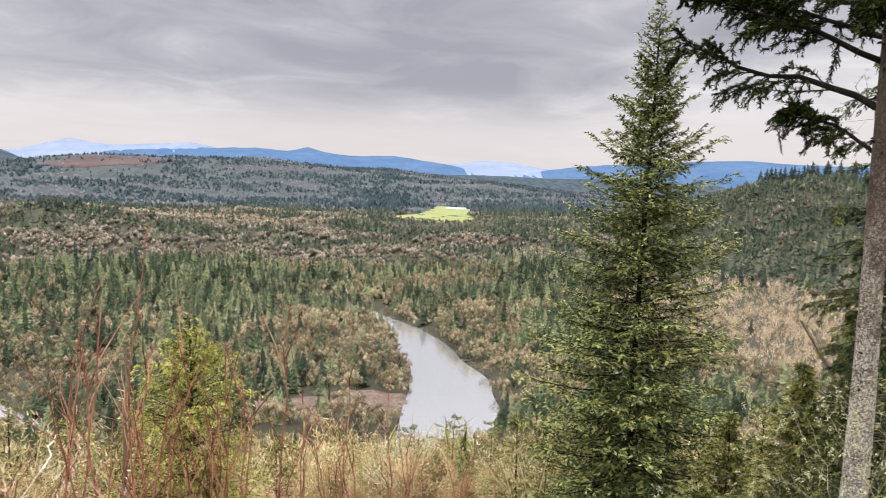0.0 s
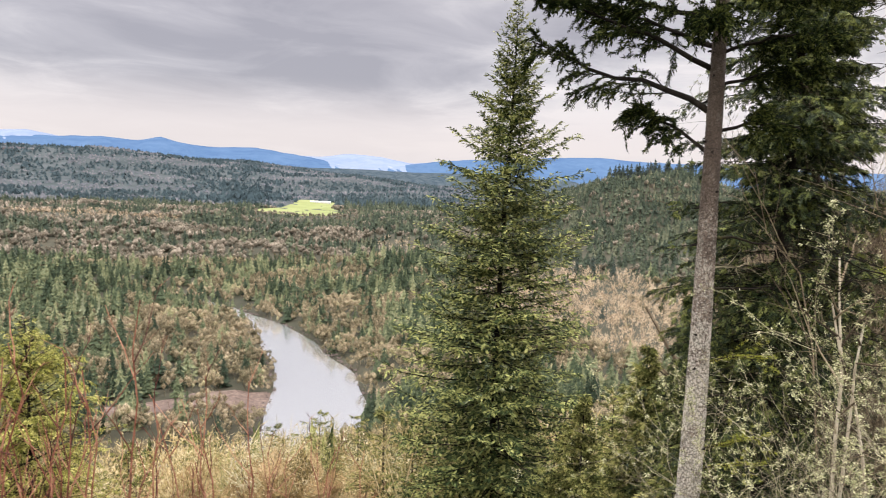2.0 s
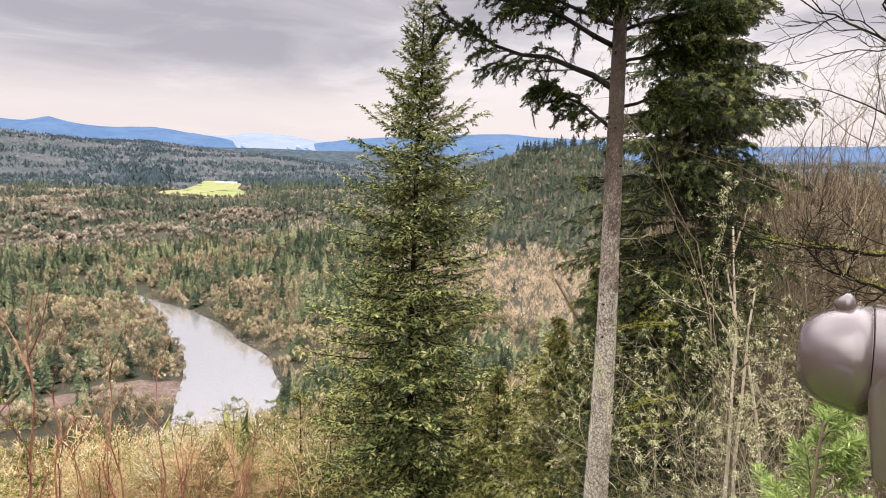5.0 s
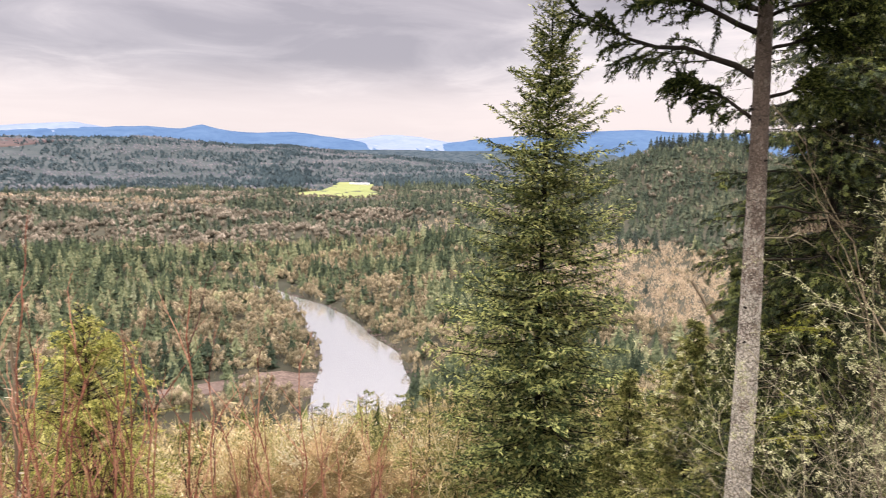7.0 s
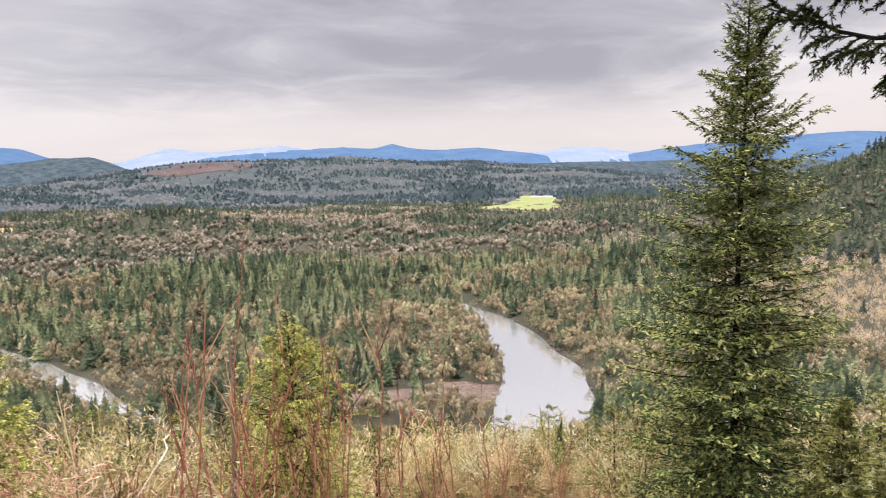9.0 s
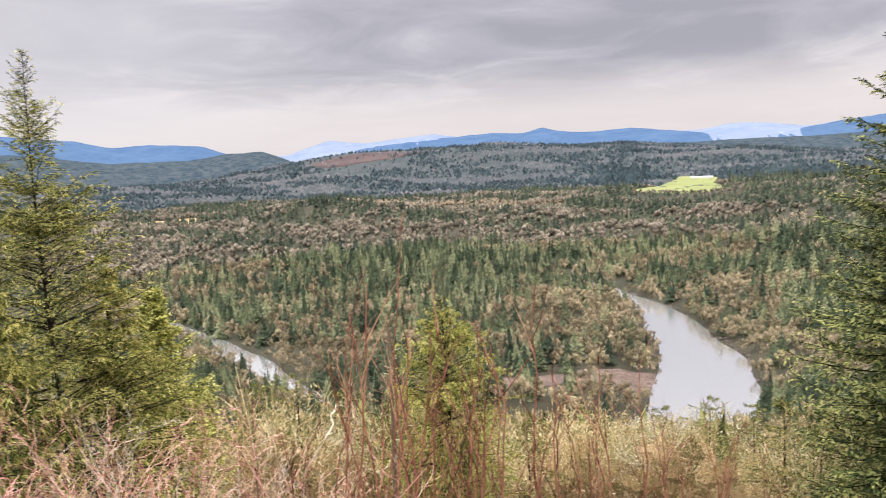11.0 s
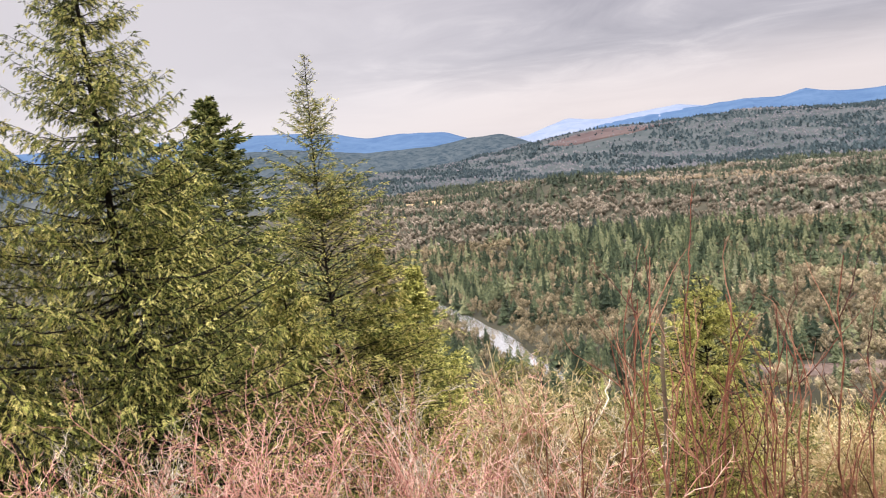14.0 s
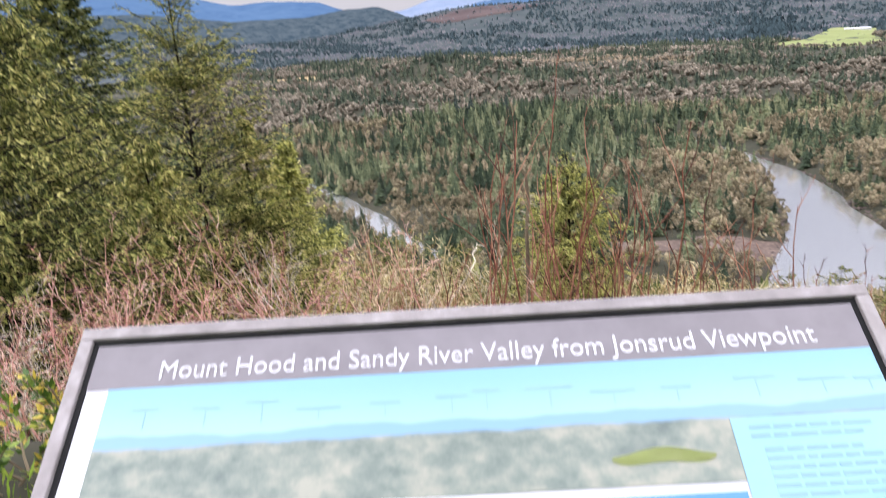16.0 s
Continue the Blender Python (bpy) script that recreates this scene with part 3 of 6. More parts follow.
def make_river():
    half = river_half() + 1.5 * np.sin(np.arange(len(RIVER_LINE)) * 0.35)
    l, r = ribbon(RIVER_LINE, half[:, None])
    n, k = len(l), 7
    w = np.linspace(0, 1, k)[None, :, None]
    v = l[:, None] * (1 - w) + r[:, None] * w
    v = np.concatenate([v, np.full((n, k, 1), WATER_Z)], -1).reshape(-1, 3)
    i = np.arange(n * k).reshape(n, k)
    a, b, c, d = i[:-1, :-1], i[1:, :-1], i[1:, 1:], i[:-1, 1:]
    t = np.concatenate([np.stack([a, b, c], -1).reshape(-1, 3), np.stack([a, c, d], -1).reshape(-1, 3)])
    ob = piece("river_water", v, t, M_WATER, smooth=True)
    tagged(ob, "silvery winding river reflecting the grey sky", "river", kind="structure")


def sheet(name, outline, mat, label, category, step=30.0, lift=0.6):
    """A flat patch of land draped over the ground, inside an outline of (x, y)."""
    bm = bmesh.new()
    pts = spline(np.array(list(outline) + [outline[0]], float), 6)[:-1]
    c = pts.mean(0)
    loops = []
    for f in (1.02, 1.0, 0.8, 0.6, 0.4, 0.2):
        q = c + (pts - c) * f
        z = height(q[:, 0], q[:, 1]) + (lift if f <= 1 else -1.0)
        loops.append([bm.verts.new((*p, h)) for p, h in zip(q, z)])
    mid = bm.verts.new((*c, ground_z(*c) + lift))
    n = len(pts)
    for a, b in zip(loops, loops[1:]):
        for i in range(n):
            bm.faces.new((a[i], a[(i + 1) % n], b[(i + 1) % n], b[i]))
    for i in range(n):
        bm.faces.new((loops[-1][i], loops[-1][(i + 1) % n], mid))
    bmesh.ops.recalc_face_normals(bm, faces=bm.faces)
    ob = part(name, bm, mat, None, smooth=True)
    return tagged(ob, label, category, kind="structure")


FIELD = ((-118, 1600), (-92, 1800), (-50, 2050), (-10, 2240), (92, 2240), (66, 1850), (104, 1700), (20, 1480))
PASTURE = ((-1130, 1180), (-1010, 1240), (-930, 1215), (-890, 1160), (-960, 1110), (-1060, 1120))
GRAVEL = ((-135, 404), (-125, 418), (-95, 424), (-75, 430), (-62, 441), (-41, 444), (-22, 456), (-19, 442), (-8, 429), (-24, 412), (-48, 410), (-72, 407), (-95, 396), (-120, 394))


def inside(x, y, outline):
    res = np.zeros(np.shape(x), bool)
    for (x0, y0), (x1, y1) in zip(outline, outline[1:] + outline[:1]):
        cut = (y0 > y) != (y1 > y)
        res ^= cut & (x < (x1 - x0) * (y - y0) / (y1 - y0 + 1e-9) + x0)
    return res


def hazed_hillsides(mat):
    """Beyond the valley floor the ground turns grey-blue: the haze of distance, put into its colour."""
    k = Nodes(mat.node_tree, keep=True)
    out = next(n for n in k.tree.nodes if n.type == "BSDF_PRINCIPLED").inputs["Base Color"]
    soil = out.links[0].from_socket
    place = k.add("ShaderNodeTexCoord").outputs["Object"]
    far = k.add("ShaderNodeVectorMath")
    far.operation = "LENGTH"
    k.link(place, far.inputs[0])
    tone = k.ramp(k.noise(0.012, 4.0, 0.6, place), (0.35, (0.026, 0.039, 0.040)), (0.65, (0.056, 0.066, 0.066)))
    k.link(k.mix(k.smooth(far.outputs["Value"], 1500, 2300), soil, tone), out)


hazed_hillsides(M_GROUND)
make_ground()
make_river()
sheet("meadow", FIELD, M_FIELD, "bright green open meadow among dark conifers", "field")
STUBBLE = ((-1420, 1330), (-1300, 1400), (-1180, 1420), (-1190, 1360), (-1330, 1290))
HAY = ((-1700, 1560), (-1540, 1680), (-1420, 1700), (-1450, 1600), (-1600, 1500))
sheet("stubble_field", STUBBLE, M_YELLOW, "pale stubble field among far hedgerows", "field")
sheet("hay_field", HAY, M_YELLOW, "straw-coloured hay field far across the valley", "field")
sheet("pasture", PASTURE, M_YELLOW, "dry straw-yellow pasture beyond bare trees", "field")


def make_rocks():
    """Dark stones along the water's edge."""
    rng = np.random.default_rng(8)
    l, r = ribbon(RIVER_LINE, (river_half() + 2.5)[:, None])
    keep = np.arange(len(RIVER_LINE)) > 96
    edge = np.vstack([l[keep], r[keep]])
    i = rng.integers(0, len(edge), 420)
    p = edge[i] + rng.normal(0, 2.2, (420, 2))
    base = np.array([(1, 0, 0), (-1, 0, 0), (0, 1, 0), (0, -1, 0), (0, 0, 0.8), (0, 0, -0.5)], float)
    tri = np.array([(0, 2, 4), (2, 1, 4), (1, 3, 4), (3, 0, 4), (2, 0, 5), (1, 2, 5), (3, 1, 5), (0, 3, 5)])
    z = np.maximum(height(p[:, 0], p[:, 1]), WATER_Z - 0.3)
    size = rng.uniform(0.6, 2.0, 420)
    v = base[None] * size[:, None, None] * rng.uniform(0.6, 1.3, (420, 6, 3)) + np.stack([p[:, 0], p[:, 1], z], -1)[:, None]
    t = tri[None] + (np.arange(420) * 6)[:, None, None]
    tagged(piece("river_rocks", v.reshape(-1, 3), t.reshape(-1, 3), M_ROCK), "dark wet stones along the river's edge", "rocks", kind="stuff")


make_rocks()
sheet("gravel_bar", GRAVEL, M_GRAVEL, "reddish brown gravel bar on the inside of the river bend", "gravel bar", lift=0.9)
CLEARCUT = ((-1560, 2750), (-1420, 2980), (-1230, 3080), (-1080, 3060), (-1120, 2900), (-1230, 2760), (-1380, 2640))
sheet("clearing", CLEARCUT, M_CLEARCUT, "red-brown logged clearing on a far hillside", "clearing", lift=1.5)

# ---------------------------------------------------------------- far mountains


def mountain_range(name, dist, profile, foot, mat, label, rough, seed):
    """A ridge round the horizon: crest heights by bearing in degrees, falling to a foot in front."""
    az = np.arange(-110, 110.01, 0.4)
    el = np.interp(az, [p[0] for p in profile], [p[1] for p in profile])
    el = el + rough * (ripple(az * 2.3, az * 0.7, seed) * 0.6 + ripple(az * 9.0, az * 3.0, seed + 2) * 0.25)
    rows = 9
    v = []
    for j in range(rows):
        f = j / (rows - 1)
        d = dist * (1 - 0.13 * f) + 60 * ripple(az * 1.4 + 3 * f, az * 0.4 + 4 * f, seed + 5) * f
        top = 1.65 + dist * np.tan(np.radians(el))
        z = top + (foot - top) * f ** 1.3 + 12 * np.sin(np.pi * f) * ripple(az * 4, f * 5 + az, seed + 1)
        a = np.radians(az)
        v.append(np.stack([d * np.sin(a), d * np.cos(a), z], -1))
    back = v[0] * np.array([1.02, 1.02, 0]) + np.array([0, 0, foot])
    v = np.stack([back, *v])
    n, k = v.shape[:2]
    i = np.arange(n * k).reshape(n, k)
    a, b, c, d = i[:-1, :-1], i[1:, :-1], i[1:, 1:], i[:-1, 1:]
    t = np.concatenate([np.stack([a, b, c], -1).reshape(-1, 3), np.stack([a, c, d], -1).reshape(-1, 3)])
    ob = piece(name, v.reshape(-1, 3), t, mat, smooth=True)
    tagged(ob, label, "mountains", kind="structure")


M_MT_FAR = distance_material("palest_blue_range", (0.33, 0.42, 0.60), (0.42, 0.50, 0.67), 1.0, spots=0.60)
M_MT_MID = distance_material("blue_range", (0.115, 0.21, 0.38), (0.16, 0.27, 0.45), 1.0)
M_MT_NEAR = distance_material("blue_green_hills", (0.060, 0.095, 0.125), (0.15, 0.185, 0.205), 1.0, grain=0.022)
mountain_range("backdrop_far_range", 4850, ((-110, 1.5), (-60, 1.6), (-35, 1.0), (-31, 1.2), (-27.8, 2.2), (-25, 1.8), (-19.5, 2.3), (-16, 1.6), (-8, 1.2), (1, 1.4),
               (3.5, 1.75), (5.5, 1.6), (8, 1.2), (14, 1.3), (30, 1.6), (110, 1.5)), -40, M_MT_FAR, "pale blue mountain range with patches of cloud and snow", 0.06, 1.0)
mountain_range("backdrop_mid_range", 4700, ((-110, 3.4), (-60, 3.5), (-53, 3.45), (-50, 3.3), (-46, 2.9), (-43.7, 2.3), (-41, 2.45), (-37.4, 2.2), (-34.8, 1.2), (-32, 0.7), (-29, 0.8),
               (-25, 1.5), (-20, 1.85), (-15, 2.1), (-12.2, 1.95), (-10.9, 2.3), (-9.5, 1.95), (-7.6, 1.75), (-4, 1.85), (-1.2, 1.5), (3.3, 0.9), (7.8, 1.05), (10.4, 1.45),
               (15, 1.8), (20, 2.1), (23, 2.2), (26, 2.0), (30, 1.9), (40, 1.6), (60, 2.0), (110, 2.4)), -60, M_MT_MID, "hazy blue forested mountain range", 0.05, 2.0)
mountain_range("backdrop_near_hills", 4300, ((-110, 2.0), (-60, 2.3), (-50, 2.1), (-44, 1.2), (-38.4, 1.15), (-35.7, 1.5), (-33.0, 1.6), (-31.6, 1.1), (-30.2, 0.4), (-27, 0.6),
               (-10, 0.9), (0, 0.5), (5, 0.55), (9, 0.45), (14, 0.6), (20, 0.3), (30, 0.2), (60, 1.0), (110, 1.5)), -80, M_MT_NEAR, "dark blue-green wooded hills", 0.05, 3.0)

# ---------------------------------------------------------------- woods of the valley


def conifer_form(levels, boughs, rng, width=0.19, pointed=True):
    """A conifer of height 1: drooping boughs in uneven whorls round one leader, all tied into one piece."""
    v, t = [], []
    lean = rng.normal(0, 0.008, 2)
    prev = None
    for k in range(levels):
        f = k / levels
        z = 0.09 + 0.85 * (f + rng.uniform(-0.25, 0.25) / levels)
        hub = len(v)
        v.append((lean[0] * f * 3, lean[1] * f * 3, z + 0.75 / levels))
        rad = width * (1 - f) ** 0.85 * rng.uniform(0.78, 1.16) + 0.012
        turn = rng.random() * 6
        for j in range(boughs):
            a = turn + (j + rng.uniform(-0.3, 0.3)) * 2 * np.pi / boughs
            half = np.pi / boughs * rng.uniform(0.65, 1.05)
            r = rad * rng.uniform(0.68, 1.18)
            drop = r * rng.uniform(0.05, 0.55) + 0.2 / levels
            i = len(v)
            if pointed:
                v.append((0.72 * r * np.cos(a - half), 0.72 * r * np.sin(a - half), z - drop * rng.uniform(0.5, 1.1)))
                v.append((r * np.cos(a), r * np.sin(a), z - drop * 0.8))
                v.append((0.72 * r * np.cos(a + half), 0.72 * r * np.sin(a + half), z - drop * rng.uniform(0.5, 1.1)))
                t += [(hub, i, i + 1), (hub, i + 1, i + 2)]
            else:
                v.append((r * np.cos(a - half), r * np.sin(a - half), z - drop * rng.uniform(0.5, 1.2)))
                v.append((r * np.cos(a + half), r * np.sin(a + half), z - drop * rng.uniform(0.5, 1.2)))
                t.append((hub, i, i + 1))
        if prev is not None:
            t.append((prev, hub, hub + 1))
        prev = hub
    top = len(v)
    v.append((lean[0] * 3, lean[1] * 3, 1.0))
    ring = [(0.016 * np.cos(q), 0.016 * np.sin(q), 0.86) for q in (0.3, 2.4, 4.5)]
    v += ring
    t += [(top, top + 1, top + 2), (top, top + 2, top + 3), (top, top + 3, top + 1), (prev, top, top + 1)]
    return np.array(v, float), np.array(t)


OCTA = (np.array([(1, 0, 0), (-1, 0, 0), (0, 1, 0), (0, -1, 0), (0, 0, 1), (0, 0, -1)], float),
        np.array([(0, 2, 4), (2, 1, 4), (1, 3, 4), (3, 0, 4), (2, 0, 5), (1, 2, 5), (3, 1, 5), (0, 3, 5)]))


def bare_form(slivers, lobes, rng, wide=0.40, low=0.18, stems=4, thin=0.011, core=0.66, long=1.0, foot_at=(0.15, 0.6), rise=0.35):
    """A leafless crown of height 1: a few loose inner masses, sprays of fine twigs that fan out of them, and stems below."""
    half = (1 - low) * 0.5
    a = np.arange(lobes) * 2.39996 + rng.random() * 6
    f = (np.arange(lobes) + 0.5) / lobes
    out = np.sqrt(1 - (1.4 * f - 0.45) ** 2) * rng.uniform(0.35, 0.72, lobes)
    lc = np.stack([np.cos(a) * out * wide, np.sin(a) * out * wide, low + half * (0.50 + 1.0 * f)], -1)
    lr = rng.uniform(0.42, 0.62, lobes) * wide * (1.0 if lobes < 5 else 0.85)
    chunks = [(OCTA[0] * r * core * rng.uniform(0.75, 1.2, (6, 1)) * np.array([1, 1, 1.1]) + c, OCTA[1]) for c, r in zip(lc, lr)]
    if slivers:
        i = rng.integers(0, lobes, slivers)
        n = unit(rng.normal(0, 1, (slivers, 3)) + np.array([0, 0, 0.75]))
        foot = lc[i] + n * (lr[i] * rng.uniform(*foot_at, slivers))[:, None]
        way = unit(n + np.array([0, 0, rise]) + rng.normal(0, 0.22 if rise > 0.3 else 0.7, (slivers, 3)))
        ln = (lr[i] * rng.uniform(0.45, 1.0, slivers) * long)[:, None]
        side = unit(np.cross(way, rng.normal(0, 1, (slivers, 3)))) * thin * rng.uniform(0.7, 1.4, (slivers, 1))
        tri = np.stack([foot - side, foot + side, foot + way * ln], 1).reshape(-1, 3)
        chunks.append((tri, np.arange(slivers * 3).reshape(-1, 3)))
    if stems:
        tops = np.stack([rng.normal(0, wide * 0.5, stems), rng.normal(0, wide * 0.5, stems), low + half * rng.uniform(0.9, 1.5, stems)], -1)
        pts = tops[:, None] * np.linspace(0, 1, 3)[None, :, None]
        pts[:, 1, :2] *= 0.6
        chunks.append(tubes(pts, taper(stems, 3, 0.010, 0.004), 3))
    return join(*chunks)


def crown_form(rng, wide=0.4, low=0.15, lobes=6, base=OCTA):
    """A rounded leafless crown of height 1: a cluster of uneven domes of fine twigs."""
    half = (1 - low) * 0.5
    a = np.arange(lobes) * 2.39996 + rng.random() * 6
    f = (np.arange(lobes) + 0.5) / lobes
    out = np.sqrt(1 - (1.5 * f - 0.5) ** 2 * 0.9) * rng.uniform(0.45, 0.75, lobes)
    lc = np.stack([np.cos(a) * out * wide, np.sin(a) * out * wide, low + half * (0.55 + 1.0 * f)], -1)
    lr = rng.uniform(0.40, 0.58, lobes) * wide * (1.0 if lobes < 8 else 0.72)
    chunks = [(base[0] * r * rng.uniform(0.78, 1.18, (len(base[0]), 1)) * np.array([1, 1, 1]) + c, base[1]) for c, r in zip(lc, lr)]
    chunks.append((base[0] * wide * 0.62 * np.array([1, 1, half / wide * 1.1]) + np.array([0, 0, low + half]), base[1]))
    return join(*chunks)


def plant(forms, which, x, y, z, h, wide, rng):
    """Copy the forms to many places as one mesh's arrays."""
    chunks = []
    for f, (v, t) in enumerate(forms):
        s = np.nonzero(which == f)[0]
        if not len(s):
            continue
        a = rng.random(len(s)) * 2 * np.pi
        ca, sa = np.cos(a)[:, None], np.sin(a)[:, None]
        hh, ww = h[s][:, None], (h * wide)[s][:, None]
        p = np.stack([(v[:, 0] * ca - v[:, 1] * sa) * ww + x[s][:, None], (v[:, 0] * sa + v[:, 1] * ca) * ww + y[s][:, None],
                      v[:, 2] * hh + z[s][:, None]], -1)
        chunks.append((p.reshape(-1, 3), (t[None] + (np.arange(len(s)) * len(v))[:, None, None]).reshape(-1, 3)))
    return join(*chunks)


# stands of one kind: x, y, half-widths, share of conifers
STANDS = ((-960, 1130, 95, 32, 0.98), (-860, 1210, 95, 30, 0.98), (-1000, 1250, 150, 34, 0.03), (-980, 1380, 170, 40, 0.97), (-195, 650, 115, 200, 0.66), (-330, 640, 90, 120, 0.55),
          (-328, 810, 170, 110, 0.92), (-420, 830, 130, 60, 0.92), (330, 720, 150, 210, 0.02), (230, 540, 70, 110, 0.12), (420, 1010, 330, 160, 0.98), (160, 930, 110, 180, 0.85),
          (690, 1340, 380, 330, 0.93), (-760, 760, 260, 130, 0.12), (-640, 950, 160, 60, 0.9), (-620, 1050, 330, 45, 0.12), (-950, 1000, 120, 90, 0.15), (-300, 1010, 380, 60, 0.12),
          (90, 1330, 260, 90, 0.9), (260, 2100, 170, 420, 0.97), (-190, 2300, 90, 350, 0.95), (-640, 1215, 120, 50, 0.98), (-1140, 1850, 170, 110, 0.05), (-600, 1500, 260, 60, 0.05),
          (-430, 1255, 170, 50, 0.06), (-534, 2060, 240, 130, 0.97), (-108, 600, 62, 95, 0.12), (-66, 500, 50, 55, 0.12), (0, 890, 110, 45, 0.12), (50, 650, 36, 80, 0.10),
          (62, 500, 34, 70, 0.15), (-50, 750, 70, 45, 0.80), (-320, 505, 60, 45, 0.25))


def conifer_share(x, y):
    p = 0.58 + 1.7 * ripple(x / 42, y / 27, 11.0) + 0.35 * ripple(x / 15, y / 11, 5.0)
    r = np.hypot(x, y)
    p = np.where(r > 1800, 0.85 + 2.2 * ripple(x / 110, y / 48, 17.0) + 0.3 * ripple(x / 30, y / 30, 8.0), p)
    for cx, cy, ax, ay, share in STANDS:
        w = np.exp(-(((x - cx) / ax) ** 2 + ((y - cy) / ay) ** 2) ** 2)
        p = p * (1 - w) + share * w
    d = river_gap(x, y)
    p = np.where(d < 70, p * (0.45 + 0.55 * smoothstep(38, 70, d)), p)
    az = np.degrees(np.arctan2(x, y))
    cut = np.exp(-(((az + 25.5) / 4.0) ** 2 + ((r - 3100) / 330) ** 2) ** 2)
    return p, cut


def scatter(r0, r1, gap, az0, az1, rng):
    """Random places in a sector, clear of the river, the gravel and the fields."""
    n = int((np.radians(az1 - az0) / 2 * (r1 ** 2 - r0 ** 2)) / gap ** 2)
    r = np.sqrt(rng.random(n) * (r1 ** 2 - r0 ** 2) + r0 ** 2)
    az = np.radians(rng.uniform(az0, az1, n))
    x, y = r * np.sin(az), r * np.cos(az)
    ok = (river_gap(x, y) > 30) & ~inside(x, y, PASTURE) & ~inside(x, y, STUBBLE) & ~inside(x, y, HAY) & ~inside(x, y, GRAVEL)
    ok &= ~inside(x, y, FIELD)
    return x[ok], y[ok]


def make_woods():
    rng = np.random.default_rng(5)
    c0 = [conifer_form(13, 6, rng, w) for w in (0.24, 0.28, 0.32, 0.26, 0.36, 0.30)]
    cm = [conifer_form(8, 4, rng, w) for w in (0.25, 0.29, 0.35, 0.31)]
    c1 = [conifer_form(5, 4, rng, w, False) for w in (0.27, 0.31, 0.37, 0.33)]
    c2 = [conifer_form(2, 3, rng, w, False) for w in (0.30, 0.36, 0.42)]
    d0 = [bare_form(115, 6, rng, w, l, 3, 0.0095, 0.72) for w, l in ((0.40, 0.22), (0.46, 0.26), (0.34, 0.20), (0.43, 0.28), (0.37, 0.24), (0.50, 0.26))]
    dm = [bare_form(48, 5, rng, w, l, 2, 0.0125, 0.82) for w, l in ((0.42, 0.15), (0.50, 0.18), (0.36, 0.15), (0.46, 0.18))]
    d1 = [bare_form(12, 3, rng, w, l, 0, 0.024, 1.15) for w, l in ((0.50, 0.08), (0.58, 0.1), (0.46, 0.08), (0.54, 0.06))]
    d2 = [(OCTA[0][[0, 1, 2, 3, 4]] * rng.uniform(0.65, 1.25, (5, 1)) * np.array([0.5, 0.5, 0.75]) + np.array([0, 0, 0.25]), OCTA[1][:4]) for _ in range(6)]
    da = [bare_form(74, 4, rng, w, l, 2, 0.008, 0.45, 2.2, (0.1, 0.7), 2.2) for w, l in ((0.22, 0.3), (0.27, 0.34), (0.20, 0.3))]
    zones = (("_knoll", 1050, 1750, 9.0, cm, d1, 17, 42), ("", 330, 620, 8.0, c0, d0, -50, 40), ("_across", 620, 1000, 8.8, cm, dm, -50, 52), ("_beyond", 1000, 1900, 10.8, c1, d1, -50, 52), ("_far", 1900, 4250, 16.5, c2, d2, -52, 50))
    for tail, r0, r1, gap, cf, df, az0, az1 in zones:
        x, y = scatter(r0, r1, gap, az0, az1, rng)
        z = height(x, y)
        p, cut = conifer_share(x, y)
        if tail == "_knoll":
            p = np.where(((x - 690) / 330) ** 2 + ((y - 1340) / 370) ** 2 < 1, 0.975, -9)
            x, y, z, cut, p = x[p > 0], y[p > 0], z[p > 0], cut[p > 0], p[p > 0]
        con = rng.random(len(x)) < p
        keep = rng.random(len(x)) > cut * 0.93
        big = 1.0 if r0 < 1900 else 0.8
        hc = (0.58 if tail == "_knoll" else 1.0 if r0 < 900 else 0.78) * (13 + 15 * rng.random(len(x)) ** 1.3) * big * (1 + 0.15 * ripple(x / 20, y / 20, 3.0))
        beside = np.maximum(np.exp(-((x - 260) / 190) ** 4 - ((y - 2100) / 420) ** 4), np.exp(-((x + 190) / 100) ** 4 - ((y - 2300) / 350) ** 4))
        hc = hc * (1 + 0.7 * beside)
        hc = np.where(river_gap(x, y) < 75, np.minimum(hc, 20), hc)
        hd = rng.uniform(9, 17, len(x)) * (1.0 if r0 < 900 else 0.80 if r0 < 1900 else 0.62)
        before = (np.abs(np.degrees(np.arctan2(x, y))) < 4.2) & (np.hypot(x, y) > 1300) & (np.hypot(x, y) < 1640)
        hc, hd = np.where(before, hc * 0.50, hc), np.where(before, hd * 0.60, hd)
        stand = (((x - 335) / 150) ** 2 + ((y - 730) / 230) ** 2 + 0.25 * ripple(x / 25, y / 25, 6.0) < 1) & (rng.random(len(x)) < 0.97)
        pale = (((x - 150) / 34) ** 2 + ((y - 1125) / 75) ** 2 < 1) | (((x + 500) / 270) ** 2 + ((y - 1315) / 75) ** 2 + 0.5 * ripple(x / 30, y / 20, 9.0) < 1)
        stand |= pale & (rng.random(len(x)) < 0.9)
        con &= ~stand
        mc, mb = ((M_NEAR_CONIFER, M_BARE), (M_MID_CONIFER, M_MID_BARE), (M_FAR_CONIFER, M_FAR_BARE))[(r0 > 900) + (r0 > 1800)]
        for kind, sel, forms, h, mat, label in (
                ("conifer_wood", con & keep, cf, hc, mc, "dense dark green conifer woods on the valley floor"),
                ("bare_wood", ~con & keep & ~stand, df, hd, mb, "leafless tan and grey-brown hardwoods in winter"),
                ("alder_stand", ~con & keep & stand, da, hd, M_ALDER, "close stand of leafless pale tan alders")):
            if not sel.any():
                continue
            i = np.nonzero(sel)[0]
